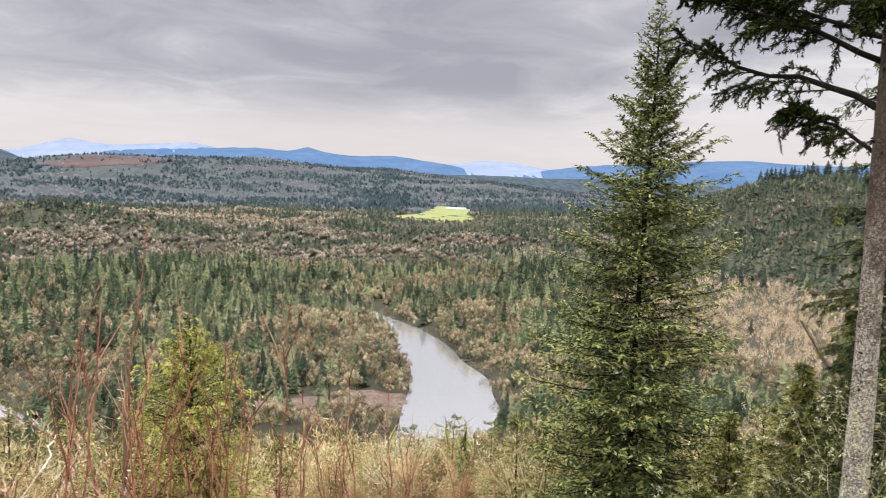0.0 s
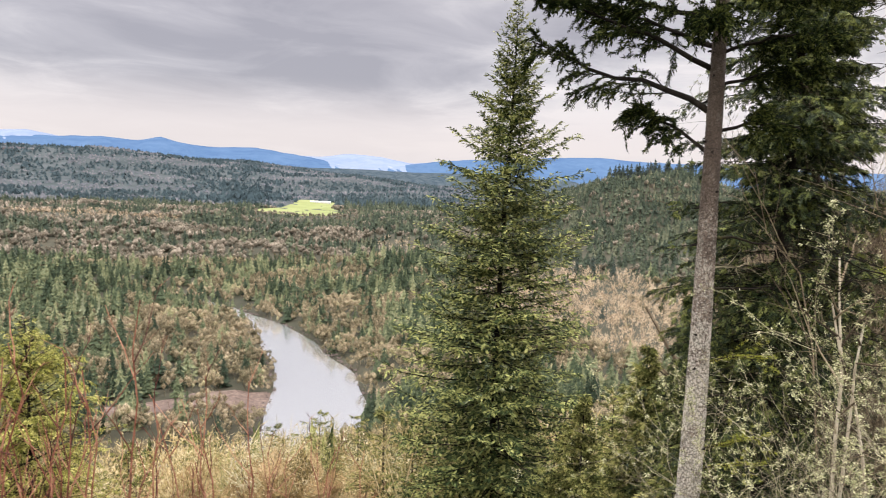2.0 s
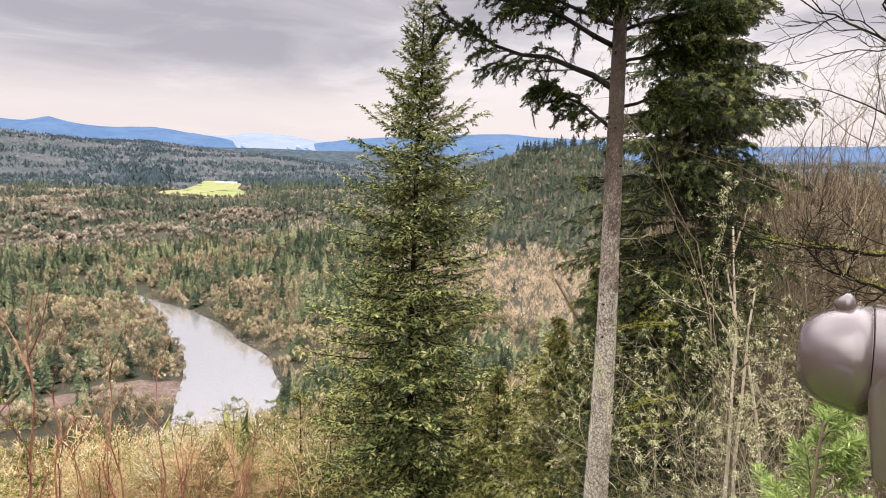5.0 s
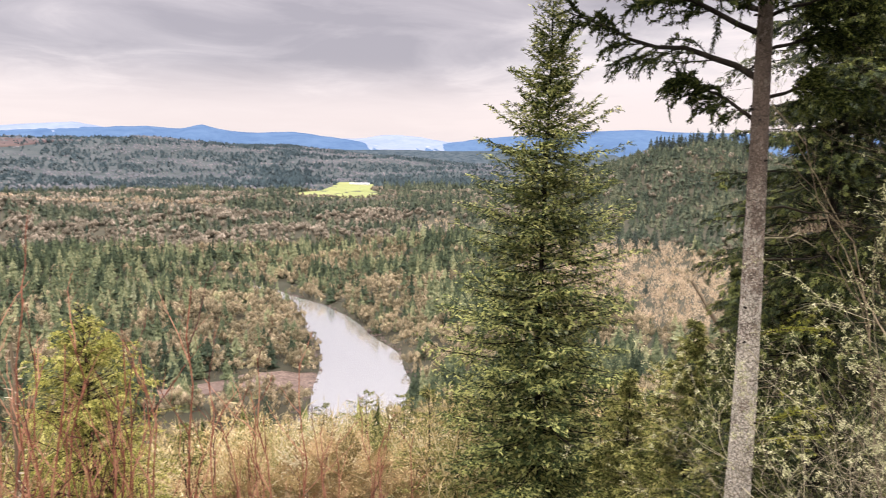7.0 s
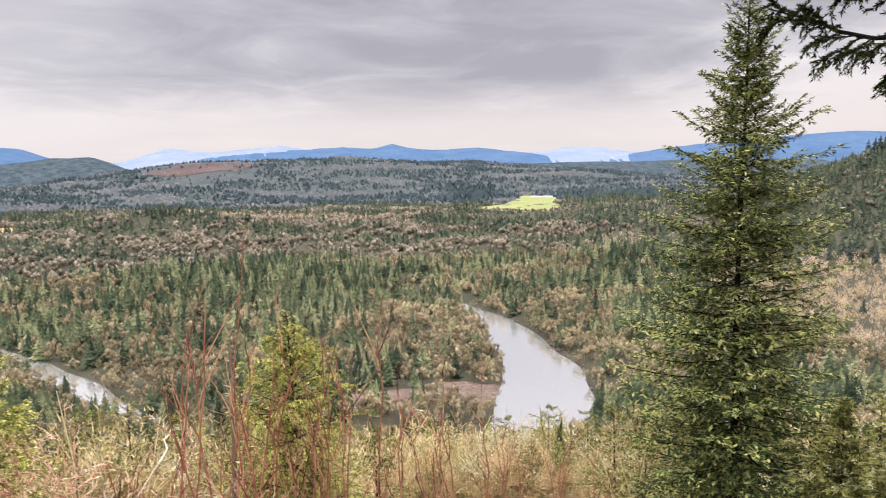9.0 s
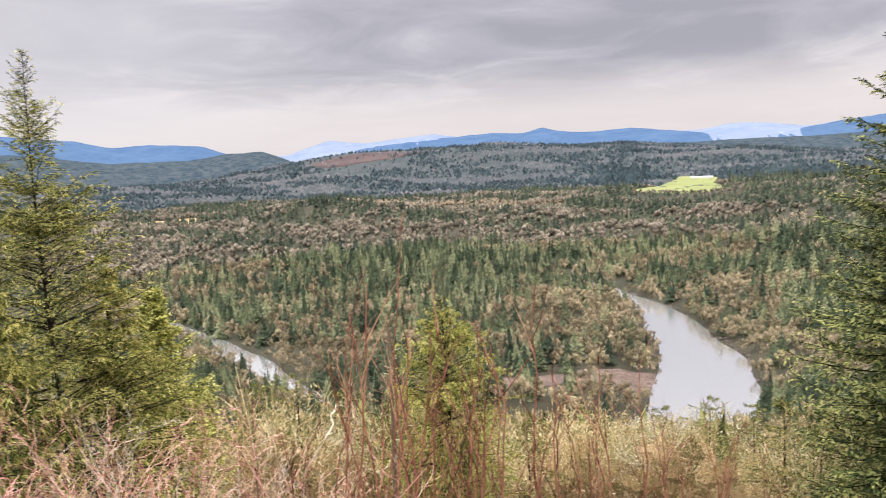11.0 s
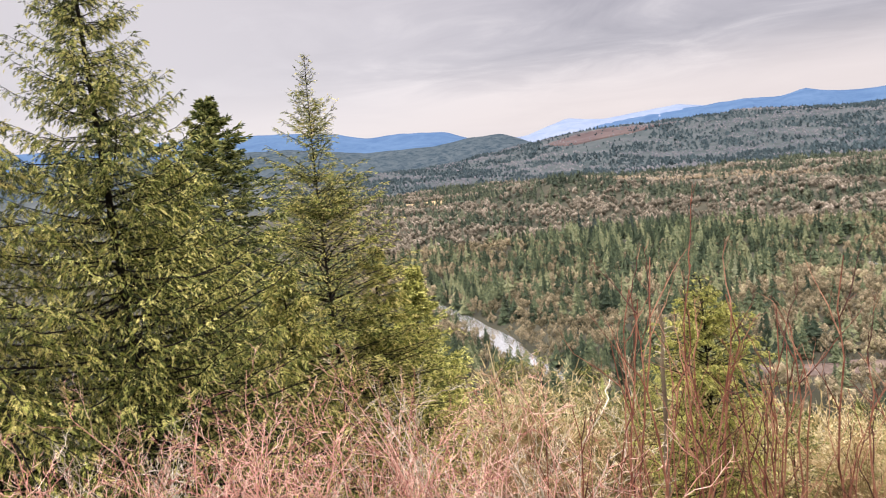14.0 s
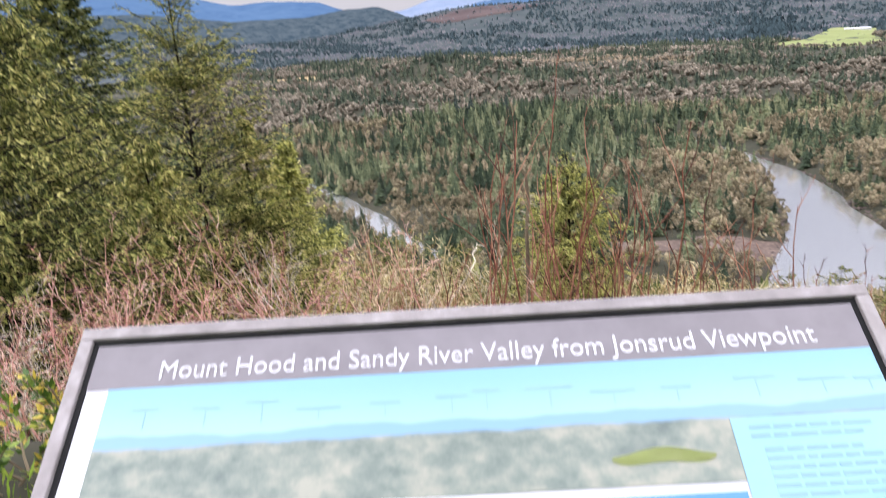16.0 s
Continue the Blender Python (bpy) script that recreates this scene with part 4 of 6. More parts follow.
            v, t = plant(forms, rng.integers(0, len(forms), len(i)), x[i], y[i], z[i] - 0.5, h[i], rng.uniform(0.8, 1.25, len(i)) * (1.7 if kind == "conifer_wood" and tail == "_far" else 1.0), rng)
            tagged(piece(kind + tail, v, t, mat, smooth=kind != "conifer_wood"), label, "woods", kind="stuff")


make_woods()

def make_unseen_wood():
    """Conifers added unseen behind the viewpoint, to darken what the coin viewer reflects."""
    rng = np.random.default_rng(44)
    forms = [conifer_form(9, 6, rng, w) for w in (0.26, 0.32, 0.29)]
    n = 90
    a, d = np.radians(rng.uniform(105, 255, n)), rng.uniform(24, 36, n)
    x, y = d * np.sin(a), d * np.cos(a)
    v, t = plant(forms, rng.integers(0, 3, n), x, y, height(x, y) - 0.3, rng.uniform(7, 11, n), rng.uniform(0.9, 1.2, n), rng)
    tagged(piece("unseen_wood_behind", v, t, M_NEAR_CONIFER), "added dark green conifers, unseen behind the viewpoint lawn", "woods", kind="stuff")


make_unseen_wood()

# ---------------------------------------------------------------- slope below the viewpoint


def spot(az, d):
    return d * math.sin(radians(az)), d * math.cos(radians(az))


def bush_form(rng, boughs, twigs, buds, wide=0.38, bud=0.02):
    """A rounded leafless bush or small tree of height 1: boughs that fan out to a dome, twigs on them and buds on the twigs."""
    a = np.arange(boughs) * 2.39996
    rise = np.radians(rng.uniform(8, 85, boughs))
    end = np.stack([np.cos(a) * np.cos(rise) * wide, np.sin(a) * np.cos(rise) * wide, 0.42 + 0.50 * np.sin(rise)], -1) * rng.uniform(0.75, 1.08, boughs)[:, None]
    foot = np.stack([rng.normal(0, 0.03, boughs), rng.normal(0, 0.03, boughs), rng.uniform(0.05, 0.55, boughs)], -1)
    foot[:4, 2] = 0.0
    way = end - foot
    ln = np.linalg.norm(way, axis=1)
    b = lines_from(foot, unit(way), ln, rng, 4, -0.03, 0.10)
    c0, cw, ct = shoots(b, twigs, rng, 0.35, 1.0, 0.7, 0.3, up=0.15)
    cl = 0.16 * (1.25 - 0.7 * ct) * rng.uniform(0.6, 1.2, len(ct))
    c = lines_from(c0, cw, cl, rng, 3, -0.05, 0.12)
    d0, dw, _ = shoots(c, buds, rng, 0.25, 1.0, 0.8, 0.4)
    return join(tubes(b, taper(boughs, 4, 0.0045, 0.0015), 3), blades(c0, unit(c[:, -1] - c0), cl, 0.005, rng, 0.0, 0.0), blades(d0, dw, bud * rng.uniform(0.6, 1.4, len(d0)), bud * 0.42, rng, 0.2, 0.0))


SLOPE_AZ = (-80, -46, -41, -38, -34, -31, -28, -20, -14, -6, 2, 6, 9, 20, 26, 32, 38, 44, 62)
SLOPE_EL = (-8, -9, -13.5, -15.3, -15.4, -13.9, -14.4, -17.2, -18.6, -18.5, -18.2, -18.8, -17.3, -15.5, -15.0, -13.5, -10, -4, -1.0)


def make_slope():
    rng = np.random.default_rng(21)
    near = [join(bush_form(rng, 12, 9, 1, w * 1.05, 0.014), bare_form(3000, 18, rng, w, 0.04, 0, 0.0022, 0.05, 0.20, (0.5, 1.08), 0.15)) for w in (0.44, 0.38, 0.50, 0.42, 0.46)]
    mid = [join(bush_form(rng, 6, 5, 1, w, 0.02), bare_form(620, 14, rng, w, 0.05, 0, 0.0050, 0.05, 0.36, (0.5, 1.05), 0.15)) for w in (0.42, 0.48, 0.52, 0.45)]
    low = [bare_form(60, 6, rng, w, 0.10, 3, 0.010) for w in (0.38, 0.44, 0.50)]
    core = [crown_form(rng, w, 0.02, 12) for w in (0.42, 0.38, 0.46)]
    cone = [conifer_form(18, 7, rng, w) for w in (0.20, 0.24, 0.28)]
    for tail, r0, r1, gap, forms in (("", 22, 70, 7.4, near), ("_below", 70, 150, 7.4, mid), ("_foot", 150, 350, 8.4, low)):
        x, y = scatter(r0, r1, gap, -60, 54, rng)
        z = height(x, y)
        d, az = np.hypot(x, y), np.degrees(np.arctan2(x, y))
        room = 1.65 + d * np.tan(np.radians(np.interp(az, SLOPE_AZ, SLOPE_EL) - np.abs(rng.normal(0, 1.0, len(d))))) - z
        con = rng.random(len(x)) < (-1.0 if r1 < 100 else 0.30) + 0.2 * ripple(x / 16, y / 16, 2.0)
        h = np.minimum(rng.uniform(9, 16, len(x)) if r1 < 100 else rng.uniform(13, 25, len(x)), room)
        ok = (h > 2.0) & ~((az > 8.5) & (az < 20.5) & (d < 38)) & ~((az > 24) & (d < 28))
        sort = rng.random(len(x)) + 0.25 * ripple(x / 9, y / 9, 4.0)
        green, pale = (sort > 0.64) & (r0 < 140), (sort < 0.12) & (r0 < 140)
        for kind, sel, fm, mat, label in (("slope_thicket", ok & ~con & ~green & ~pale, forms, M_SLOPE_CROWN if r0 > 140 else M_SLOPE_NEAR, "straw-tan leafless alder thicket on the steep slope"),
                                          ("green_thicket", ok & ~con & green, forms, M_SLOPE_GREEN, "olive-green budding shrubs on the steep slope"),
                                          ("budding_thicket", ok & ~con & pale, forms, M_SLOPE_PALE, "pale shrubs with whitish buds on the steep slope"),
                                          ("slope_conifers", ok & con, cone, M_SPRUCE, "young green conifers scattered over the steep slope"),
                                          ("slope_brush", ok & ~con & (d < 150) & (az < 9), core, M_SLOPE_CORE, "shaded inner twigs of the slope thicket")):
            i = np.nonzero(sel)[0]
            if not len(i):
                continue
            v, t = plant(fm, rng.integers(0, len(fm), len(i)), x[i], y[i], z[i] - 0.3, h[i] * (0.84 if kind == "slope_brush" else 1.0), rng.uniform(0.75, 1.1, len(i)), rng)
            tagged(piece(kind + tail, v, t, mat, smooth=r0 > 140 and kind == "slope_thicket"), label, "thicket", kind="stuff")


make_slope()

# ---------------------------------------------------------------- trees close by


def conifer_tree(name, label, az, d, apex_z, shape, mat, rng, bark=None, count=220, lets=12, sprays=7, spray=(0.30, 0.10), up=(-0.15, 0.7),
                 sag=0.12, hang=0.15, clear=0.10, girth=0.011, thin_top=0.0, reach=0.36, group="", flat=0.5, tilt=0.0, crowd=0.8, whorl=0, curl=0.0, grow=0.0):
    """A conifer with its foot on the ground: shape gives (metres below the tip, crown radius)."""
    x, y = spot(az, d)
    zb = ground_z(x, y) - 0.15
    tall = apex_z - zb
    root = empty(name, x, y, zb, label, "tree", group)
    n = 16
    t = np.linspace(0, 1, n)
    wob = np.stack([0.006 * tall * np.sin(t * 5 + az), 0.006 * tall * np.cos(t * 4 + d), 0 * t], -1) * t[:, None]
    axis = np.stack([tilt * tall * t, 0 * t, tall * t], -1) + wob
    rad = girth * tall * (1 - t) ** 0.8 + 0.006 + 0.006 * tall * 0.4 * np.exp(-t * 30)
    v, f = tubes(axis[None], rad[None], 12)
    piece("trunk", v, f, bark or M_DARK_BARK, root, smooth=True)
    u = rng.random(count)
    below = (1 - clear) * tall * u ** crowd
    h = tall - below
    ln = np.interp(below, [p[0] for p in shape], [p[1] for p in shape]) * rng.uniform(0.55, 1.12, count) + 0.05
    a = np.arange(count) * 2.39996 + rng.normal(0, 0.3, count)
    if whorl:
        # boughs in rings, closer together towards the tip
        ring = np.arange(count) // whorl
        step = (ring + 0.6) / (count / whorl)
        below = (1 - clear) * tall * step ** 1.04 + rng.normal(0, 0.10, count)
        below = np.clip(below, 0.05, (1 - clear) * tall)
        h = tall - below
        a = (np.arange(count) % whorl) * 2 * np.pi / whorl + ring * 1.9 + rng.normal(0, 0.22, count)
        ln = np.interp(below, [p[0] for p in shape], [p[1] for p in shape]) * rng.uniform(0.62, 1.10, count) + 0.05
    rise = np.interp(below / tall, (0, 0.3, 1), (up[1], (up[0] + up[1]) / 2, up[0])) + rng.normal(0, 0.08, count)
    way = unit(np.stack([np.cos(a) * np.cos(rise), np.sin(a) * np.cos(rise), np.sin(rise)], -1))
    ax = np.stack([np.interp(h, axis[:, 2], axis[:, 0]), np.interp(h, axis[:, 2], axis[:, 1]), h], -1)
    limb = lines_from(ax, way, ln, rng, 6, sag, 0.04)
    limb[:, :, 2] += curl * ln[:, None] * np.linspace(0, 1, 6)[None] ** 2.6
    r0 = 0.008 * ln + 0.004
    b0, bw, bt = shoots(limb, lets, rng, 0.04, 1.0, 0.85, 0.2, flat=0.85)
    bl = np.repeat(ln, lets) * reach * (1.1 - 0.75 * bt) + 0.05
    let = lines_from(b0, bw, bl, rng, 4, hang, 0.08)
    lv, lf = tubes(limb, taper(count, 6, r0, r0 * 0.25), 3)
    if d < 21:
        lv, lf = join((lv, lf), blades(let[:, 0], unit(let[:, -1] - let[:, 0]), bl, 0.012, rng, 0.0, 0.0))
    piece("bough_tangle", lv, lf, bark or M_DARK_BARK, root)
    s0, sw, st = shoots(let, sprays, rng, 0.1, 1.0, 0.65, 0.25, flat=0.55)
    e0, ew = limb[:, -1], unit(limb[:, -1] - limb[:, -2])
    g0, gw, _ = shoots(limb, sprays * 3, rng, 0.03, 1.0, 0.6, 0.25, flat=0.6)
    full = np.concatenate([np.repeat(np.clip(1 - 0.3 * grow + grow * (bl - 0.4), 0.7, 1.6), sprays), np.ones(len(e0) + len(g0))])
    s0, sw = np.vstack([s0, e0, g0]), np.vstack([sw, ew, gw])
    sw = unit(sw + np.array([0, 0, -hang * 0.8]))
    if thin_top:
        keep = rng.random(len(s0)) < np.clip((tall - s0[:, 2]) / thin_top, 0.12, 1.0) ** 1.4
        s0, sw, full = s0[keep], sw[keep], full[keep]
    k = rng.uniform(0.55, 1.25, len(s0)) * full
    v, f = blades(s0, sw, spray[0] * k, spray[1] * k, rng, 0.3, flat)
    piece("crown", v, f, mat, root)
    return root, axis, zb


def add_limbs(root, axis, rows, rng, bark, mat, lets=20, sprays=40, spray=(0.078, 0.019), seen=99.0):
    """Single boughs on a trunk: (height, bearing in degrees, rise, length, droop); each a limb with its own foliage."""
    for h, bear, rise, ln, sag in rows:
        a = radians(bear)
        way = np.array([[math.sin(a) * math.cos(rise), math.cos(a) * math.cos(rise), math.sin(rise)]])
        base = np.array([[np.interp(h, axis[:, 2], axis[:, 0]), np.interp(h, axis[:, 2], axis[:, 1]), h]])
        limb = lines_from(base, way, ln, rng, 9, sag, 0.055)
        r0 = 0.013 * ln + 0.012
        sub0, subw, st = shoots(limb, lets, rng, 0.22, 1.0, 0.8, 0.25, flat=0.6)
        sub = lines_from(sub0, subw, ln * 0.34 * (1.15 - 0.8 * st), rng, 5, 0.25, 0.12)
        tw0, tww, tt = shoots(sub, 6, rng, 0.2, 1.0, 0.8, 0.25, flat=0.3)
        twig = lines_from(tw0, tww, 0.22 * rng.uniform(0.5, 1.3, len(tw0)), rng, 3, 0.3, 0.1)
        v, f = join(tubes(limb, taper(1, 9, r0, r0 * 0.2), 7), tubes(sub, taper(len(sub), 5, r0 * 0.22, 0.003), 4), tubes(twig, taper(len(twig), 3, 0.004, 0.002), 3))
        ob = piece("limb", v, f, bark, root, smooth=True)
        dense = sprays if h < seen else 5
        s0, sw, _ = shoots(twig, dense, rng, 0.0, 1.0, 0.6, 0.25)
        p0, pw, _ = shoots(sub, dense * 3, rng, 0.15, 1.0, 0.7, 0.25)
        s0, sw = np.vstack([s0, p0]), np.vstack([sw, pw])
        k = rng.uniform(0.6, 1.2, len(s0))
        v, f = blades(s0, sw, spray[0] * k, spray[1] * k, rng, 0.3, 0.3)
        piece("foliage", v, f, mat, ob)


def make_near_conifers():
    rng = np.random.default_rng(33)
    # the tall spruce that stands free over the valley
    conifer_tree("spruce_tree", "tall free-standing green spruce on the slope below", 15.85, 36.0, 10.55,
                 ((0, 0.10), (1.4, 0.75), (3.0, 1.35), (4.5, 1.7), (6.0, 1.95), (7.2, 2.3), (7.8, 3.5), (9.5, 3.7), (11.5, 4.0), (14, 4.7), (17, 5.1), (21, 5.5), (30, 5.6)), M_SPRUCE, rng,
                 count=350, lets=27, sprays=10, spray=(0.26, 0.098), up=(-0.20, 0.62), sag=0.06, hang=0.16, clear=0.04, girth=0.007, reach=0.33, whorl=6, curl=0.18, flat=0.8, thin_top=5.0, grow=0.55)
    # the big fir with the bare grey trunk
    x, y = spot(31.4, 12.0)
    zb = ground_z(x, y) - 0.2
    root = empty("fir_tree", x, y, zb, "tall fir with a bare grey trunk at the bluff edge", "tree")
    tall, n = 21.0, 60
    t = np.linspace(0, 1, n)
    axis = np.stack([0.05 * np.sin(t * 9), 0.04 * np.cos(t * 7), tall * t], -1)
    rad = 0.222 * (1 - t) ** 1.18 + 0.008 + 0.07 * np.exp(-t * 40)
    v, f = tubes(axis[None], rad[None], 28)
    c = axis[np.repeat(np.arange(n), 28)]
    out = v - c
    ang = np.arctan2(out[:, 1], out[:, 0])
    bump = 1 + 0.035 * ripple(ang * 5, v[:, 2] * 9, 1.0) + 0.03 * ripple(ang * 9, v[:, 2] * 17, 4.0)
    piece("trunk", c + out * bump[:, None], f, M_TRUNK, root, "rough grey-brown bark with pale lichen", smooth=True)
    m = 46
    hz = rng.uniform(1.0, 13.0, m)
    aa = rng.uniform(0, 6.28, m)
    rr = np.interp(hz / tall, t, rad)
    b0 = np.stack([np.cos(aa) * rr * 0.9 + np.interp(hz, axis[:, 2], axis[:, 0]), np.sin(aa) * rr * 0.9, hz], -1)
    bw = unit(np.stack([np.cos(aa), np.sin(aa), rng.normal(0.1, 0.2, m)], -1))
    stub = lines_from(b0, bw, rng.uniform(0.05, 0.12, m), rng, 3, 0.1, 0.1)
    v, f = tubes(stub, taper(m, 3, 0.022, 0.012), 6)
    piece("branch_stubs", v, f, M_DARK_BARK, root, "short broken branch stubs")
    dead = rng.uniform(2.0, 7.0, 9)
    da = np.radians(rng.uniform(60, 200, 9))
    d0 = np.stack([np.sin(da) * 0.15, np.cos(da) * 0.15, dead], -1)
    dl = lines_from(d0, unit(np.stack([np.sin(da), np.cos(da), rng.normal(0.1, 0.2, 9)], -1)), rng.uniform(0.3, 0.8, 9), rng, 6, 0.15, 0.10)
    k0, kw, kt = shoots(dl, 6, rng, 0.3, 1.0, 0.8, 0.3)
    dk = lines_from(k0, kw, 0.35 * (1.1 - 0.6 * kt), rng, 4, 0.1, 0.15)
    v, f = join(tubes(dl, taper(9, 6, 0.014, 0.004), 4), tubes(dk, taper(len(dk), 4, 0.004, 0.0015), 3))
    piece("twig_tangle", v, f, M_TWIG_OLIVE, root, "grey dead twigs low on the trunk")
    q = -zb + 1.65
    left = 31.4 - 90
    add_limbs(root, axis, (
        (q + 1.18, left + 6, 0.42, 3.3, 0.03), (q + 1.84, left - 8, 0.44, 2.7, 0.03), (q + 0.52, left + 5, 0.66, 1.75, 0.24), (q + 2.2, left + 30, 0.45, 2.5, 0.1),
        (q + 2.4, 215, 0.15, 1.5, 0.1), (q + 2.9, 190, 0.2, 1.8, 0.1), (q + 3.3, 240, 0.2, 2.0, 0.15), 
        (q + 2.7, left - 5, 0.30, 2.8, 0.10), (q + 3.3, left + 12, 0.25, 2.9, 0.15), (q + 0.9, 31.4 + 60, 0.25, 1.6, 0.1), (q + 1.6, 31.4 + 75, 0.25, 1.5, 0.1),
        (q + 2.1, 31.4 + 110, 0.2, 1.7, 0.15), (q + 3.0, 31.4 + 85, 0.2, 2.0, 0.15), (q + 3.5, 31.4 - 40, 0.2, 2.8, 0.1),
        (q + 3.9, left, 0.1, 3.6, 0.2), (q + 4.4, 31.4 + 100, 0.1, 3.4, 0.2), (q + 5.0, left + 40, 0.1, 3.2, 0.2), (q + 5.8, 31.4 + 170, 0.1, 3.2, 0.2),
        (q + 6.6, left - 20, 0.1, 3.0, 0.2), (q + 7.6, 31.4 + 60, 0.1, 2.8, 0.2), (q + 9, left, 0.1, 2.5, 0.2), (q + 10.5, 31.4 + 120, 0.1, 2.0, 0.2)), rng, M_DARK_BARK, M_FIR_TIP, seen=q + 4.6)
    # mossy low boughs on the shaded side of the trunk
    for z, bear, rise, ln, moss in ((-2.65, 116, 0.42, 1.35, 1), (-2.95, 110, 0.36, 1.1, 1), (-1.15, 124, 0.30, 1.2, 1), (0.05, 116, 0.25, 1.1, 0), (-1.7, 100, 0.1, 1.3, 0), (0.9, 120, 0.05, 1.3, 0)):
        a, h = radians(bear), z - zb
        base = np.array([[np.interp(h, axis[:, 2], axis[:, 0]), np.interp(h, axis[:, 2], axis[:, 1]), h]])
        limb = lines_from(base, np.array([[math.sin(a) * math.cos(rise), math.cos(a) * math.cos(rise), math.sin(rise)]]), ln, rng, 8, 0.1, 0.06)
        b0, bw, bt = shoots(limb, 7, rng, 0.3, 1.0, 0.7, 0.25)
        br = lines_from(b0, bw, 0.5 * ln * (1.2 - 0.8 * bt), rng, 5, 0.1, 0.14)
        v, f = join(tubes(limb, taper(1, 8, 0.026, 0.007), 7), tubes(br, taper(len(br), 5, 0.006, 0.0025), 4))
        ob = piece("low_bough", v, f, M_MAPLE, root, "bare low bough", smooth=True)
        if moss:
            c = np.concatenate([np.repeat(lines_at(limb[0], 40), 40, 0), np.repeat(br[:5].reshape(-1, 3), 30, 0)])
            c = c + rng.normal(0, 0.014, c.shape)
            v, f = blades(c, unit(rng.normal(0, 1, c.shape)), 0.024, 0.012, rng, 0.2, 0.0)
            piece("moss", v, f, M_MOSS, ob, "yellow-green moss along the bough")
    # dark firs close behind it
    conifer_tree("dark_fir", "dense dark green fir behind the grey trunk", 36.6, 17.5, 13.0, ((0, 0.4), (5, 1.0), (7.3, 1.5), (9, 1.9), (10.2, 2.4), (11, 2.2), (13, 2.6), (14.5, 2.7), (18, 2.8), (24, 2.9)), M_FIR, rng,
                 count=400, lets=17, sprays=8, spray=(0.22, 0.11), up=(-0.25, 0.5), sag=0.10, hang=0.40, clear=0.10, girth=0.009, group="dark firs", reach=0.36)
    conifer_tree("dark_fir", "tall dark green fir among bare brush", 38.6, 23.0, 13.5, ((0, 0.2), (6, 0.7), (10, 1.4), (13, 2.4), (17, 3.3), (22, 3.6), (28, 3.6)), M_FIR, rng,
                 count=300, lets=14, sprays=8, spray=(0.28, 0.145), up=(-0.35, 0.45), sag=0.10, hang=0.35, clear=0.08, girth=0.009, group="dark firs", reach=0.36)
    conifer_tree("dark_fir", "slim green fir below the bluff edge", 31.0, 24.0, -1.6, ((0, 0.1), (3, 0.9), (8, 1.9), (16, 2.6)), M_FIR, rng,
                 count=190, lets=12, sprays=8, spray=(0.24, 0.11), up=(-0.2, 0.5), hang=0.25, group="dark firs")
    conifer_tree("cedar_tree", "olive-green cedar low on the slope", 27.6, 25.0, -3.9, ((0, 0.1), (3, 1.3), (7, 2.4), (12, 3.0)), M_OLIVE, rng,
                 count=210, lets=13, sprays=8, spray=(0.25, 0.11), up=(0.0, 0.8), hang=0.35, group="cedars")
    conifer_tree("cedar_tree", "bushy yellow-green cedar on the steep slope", 23.0, 31.0, -7.6, ((0, 0.1), (3, 1.2), (7, 2.4), (12, 2.8)), M_OLIVE, rng,
                 count=170, lets=12, sprays=8, spray=(0.28, 0.12), up=(0.0, 0.8), hang=0.3, group="cedars")
    conifer_tree("dark_fir", "small dark fir low on the slope", 30.8, 19.0, -4.4, ((0, 0.1), (3, 1.3), (8, 2.4)), M_OLIVE, rng,
                 count=170, lets=12, sprays=8, spray=(0.20, 0.085), up=(-0.1, 0.5), hang=0.3, group="dark firs")
    # the left-hand group
    conifer_tree("cedar_tree", "tall drooping cedar with a ragged thinning top", -64.2, 13.5, 6.9, ((0, 0.25), (1.5, 0.6), (3.0, 1.0), (4.4, 1.45), (5.6, 2.1), (7, 2.8), (9, 3.3), (11, 3.5)), M_CEDAR_DEEP, rng,
                 count=400, lets=17, sprays=14, spray=(0.125, 0.040), up=(-0.15, 0.35), sag=0.12, hang=0.65, thin_top=5.6, whorl=6, group="cedars", clear=0.06, girth=0.008, crowd=0.95, curl=0.36, reach=0.24)
    conifer_tree("dark_fir", "full deep green fir with a rounded top", -55.9, 24.0, 4.3, ((0, 0.10), (0.8, 0.6), (2.2, 1.5), (4, 2.5), (6, 3.3), (9, 3.9), (15, 4.2)), M_SPRUCE, rng,
                 count=300, lets=15, sprays=14, spray=(0.165, 0.055), up=(-0.1, 0.45), hang=0.15, group="dark firs", reach=0.36, whorl=5, curl=0.10)
    conifer_tree("cedar_tree", "slender cedar with a sparse see-through spire", -48.7, 20.0, 4.75, ((0, 0.08), (0.9, 0.5), (2, 0.95), (3.2, 1.5), (5, 2.2), (8, 3.1), (14, 3.5)), M_CEDAR, rng,
                 count=300, lets=14, sprays=13, spray=(0.14, 0.044), up=(-0.05, 1.0), hang=0.22, thin_top=3.2, group="cedars", girth=0.0045, crowd=0.85, reach=0.34, curl=0.10)
    conifer_tree("cedar_tree", "dense cone-shaped small cedar", -41.9, 26.0, -2.25, ((0, 0.2), (0.7, 0.6), (2.0, 1.15), (3.2, 1.55), (5, 2.1), (8, 2.8), (11, 3.1)), M_OLIVE_BRIGHT, rng,
                 count=380, lets=14, sprays=11, spray=(0.16, 0.060), up=(0.2, 0.9), hang=0.25, group="cedars", flat=0.2)
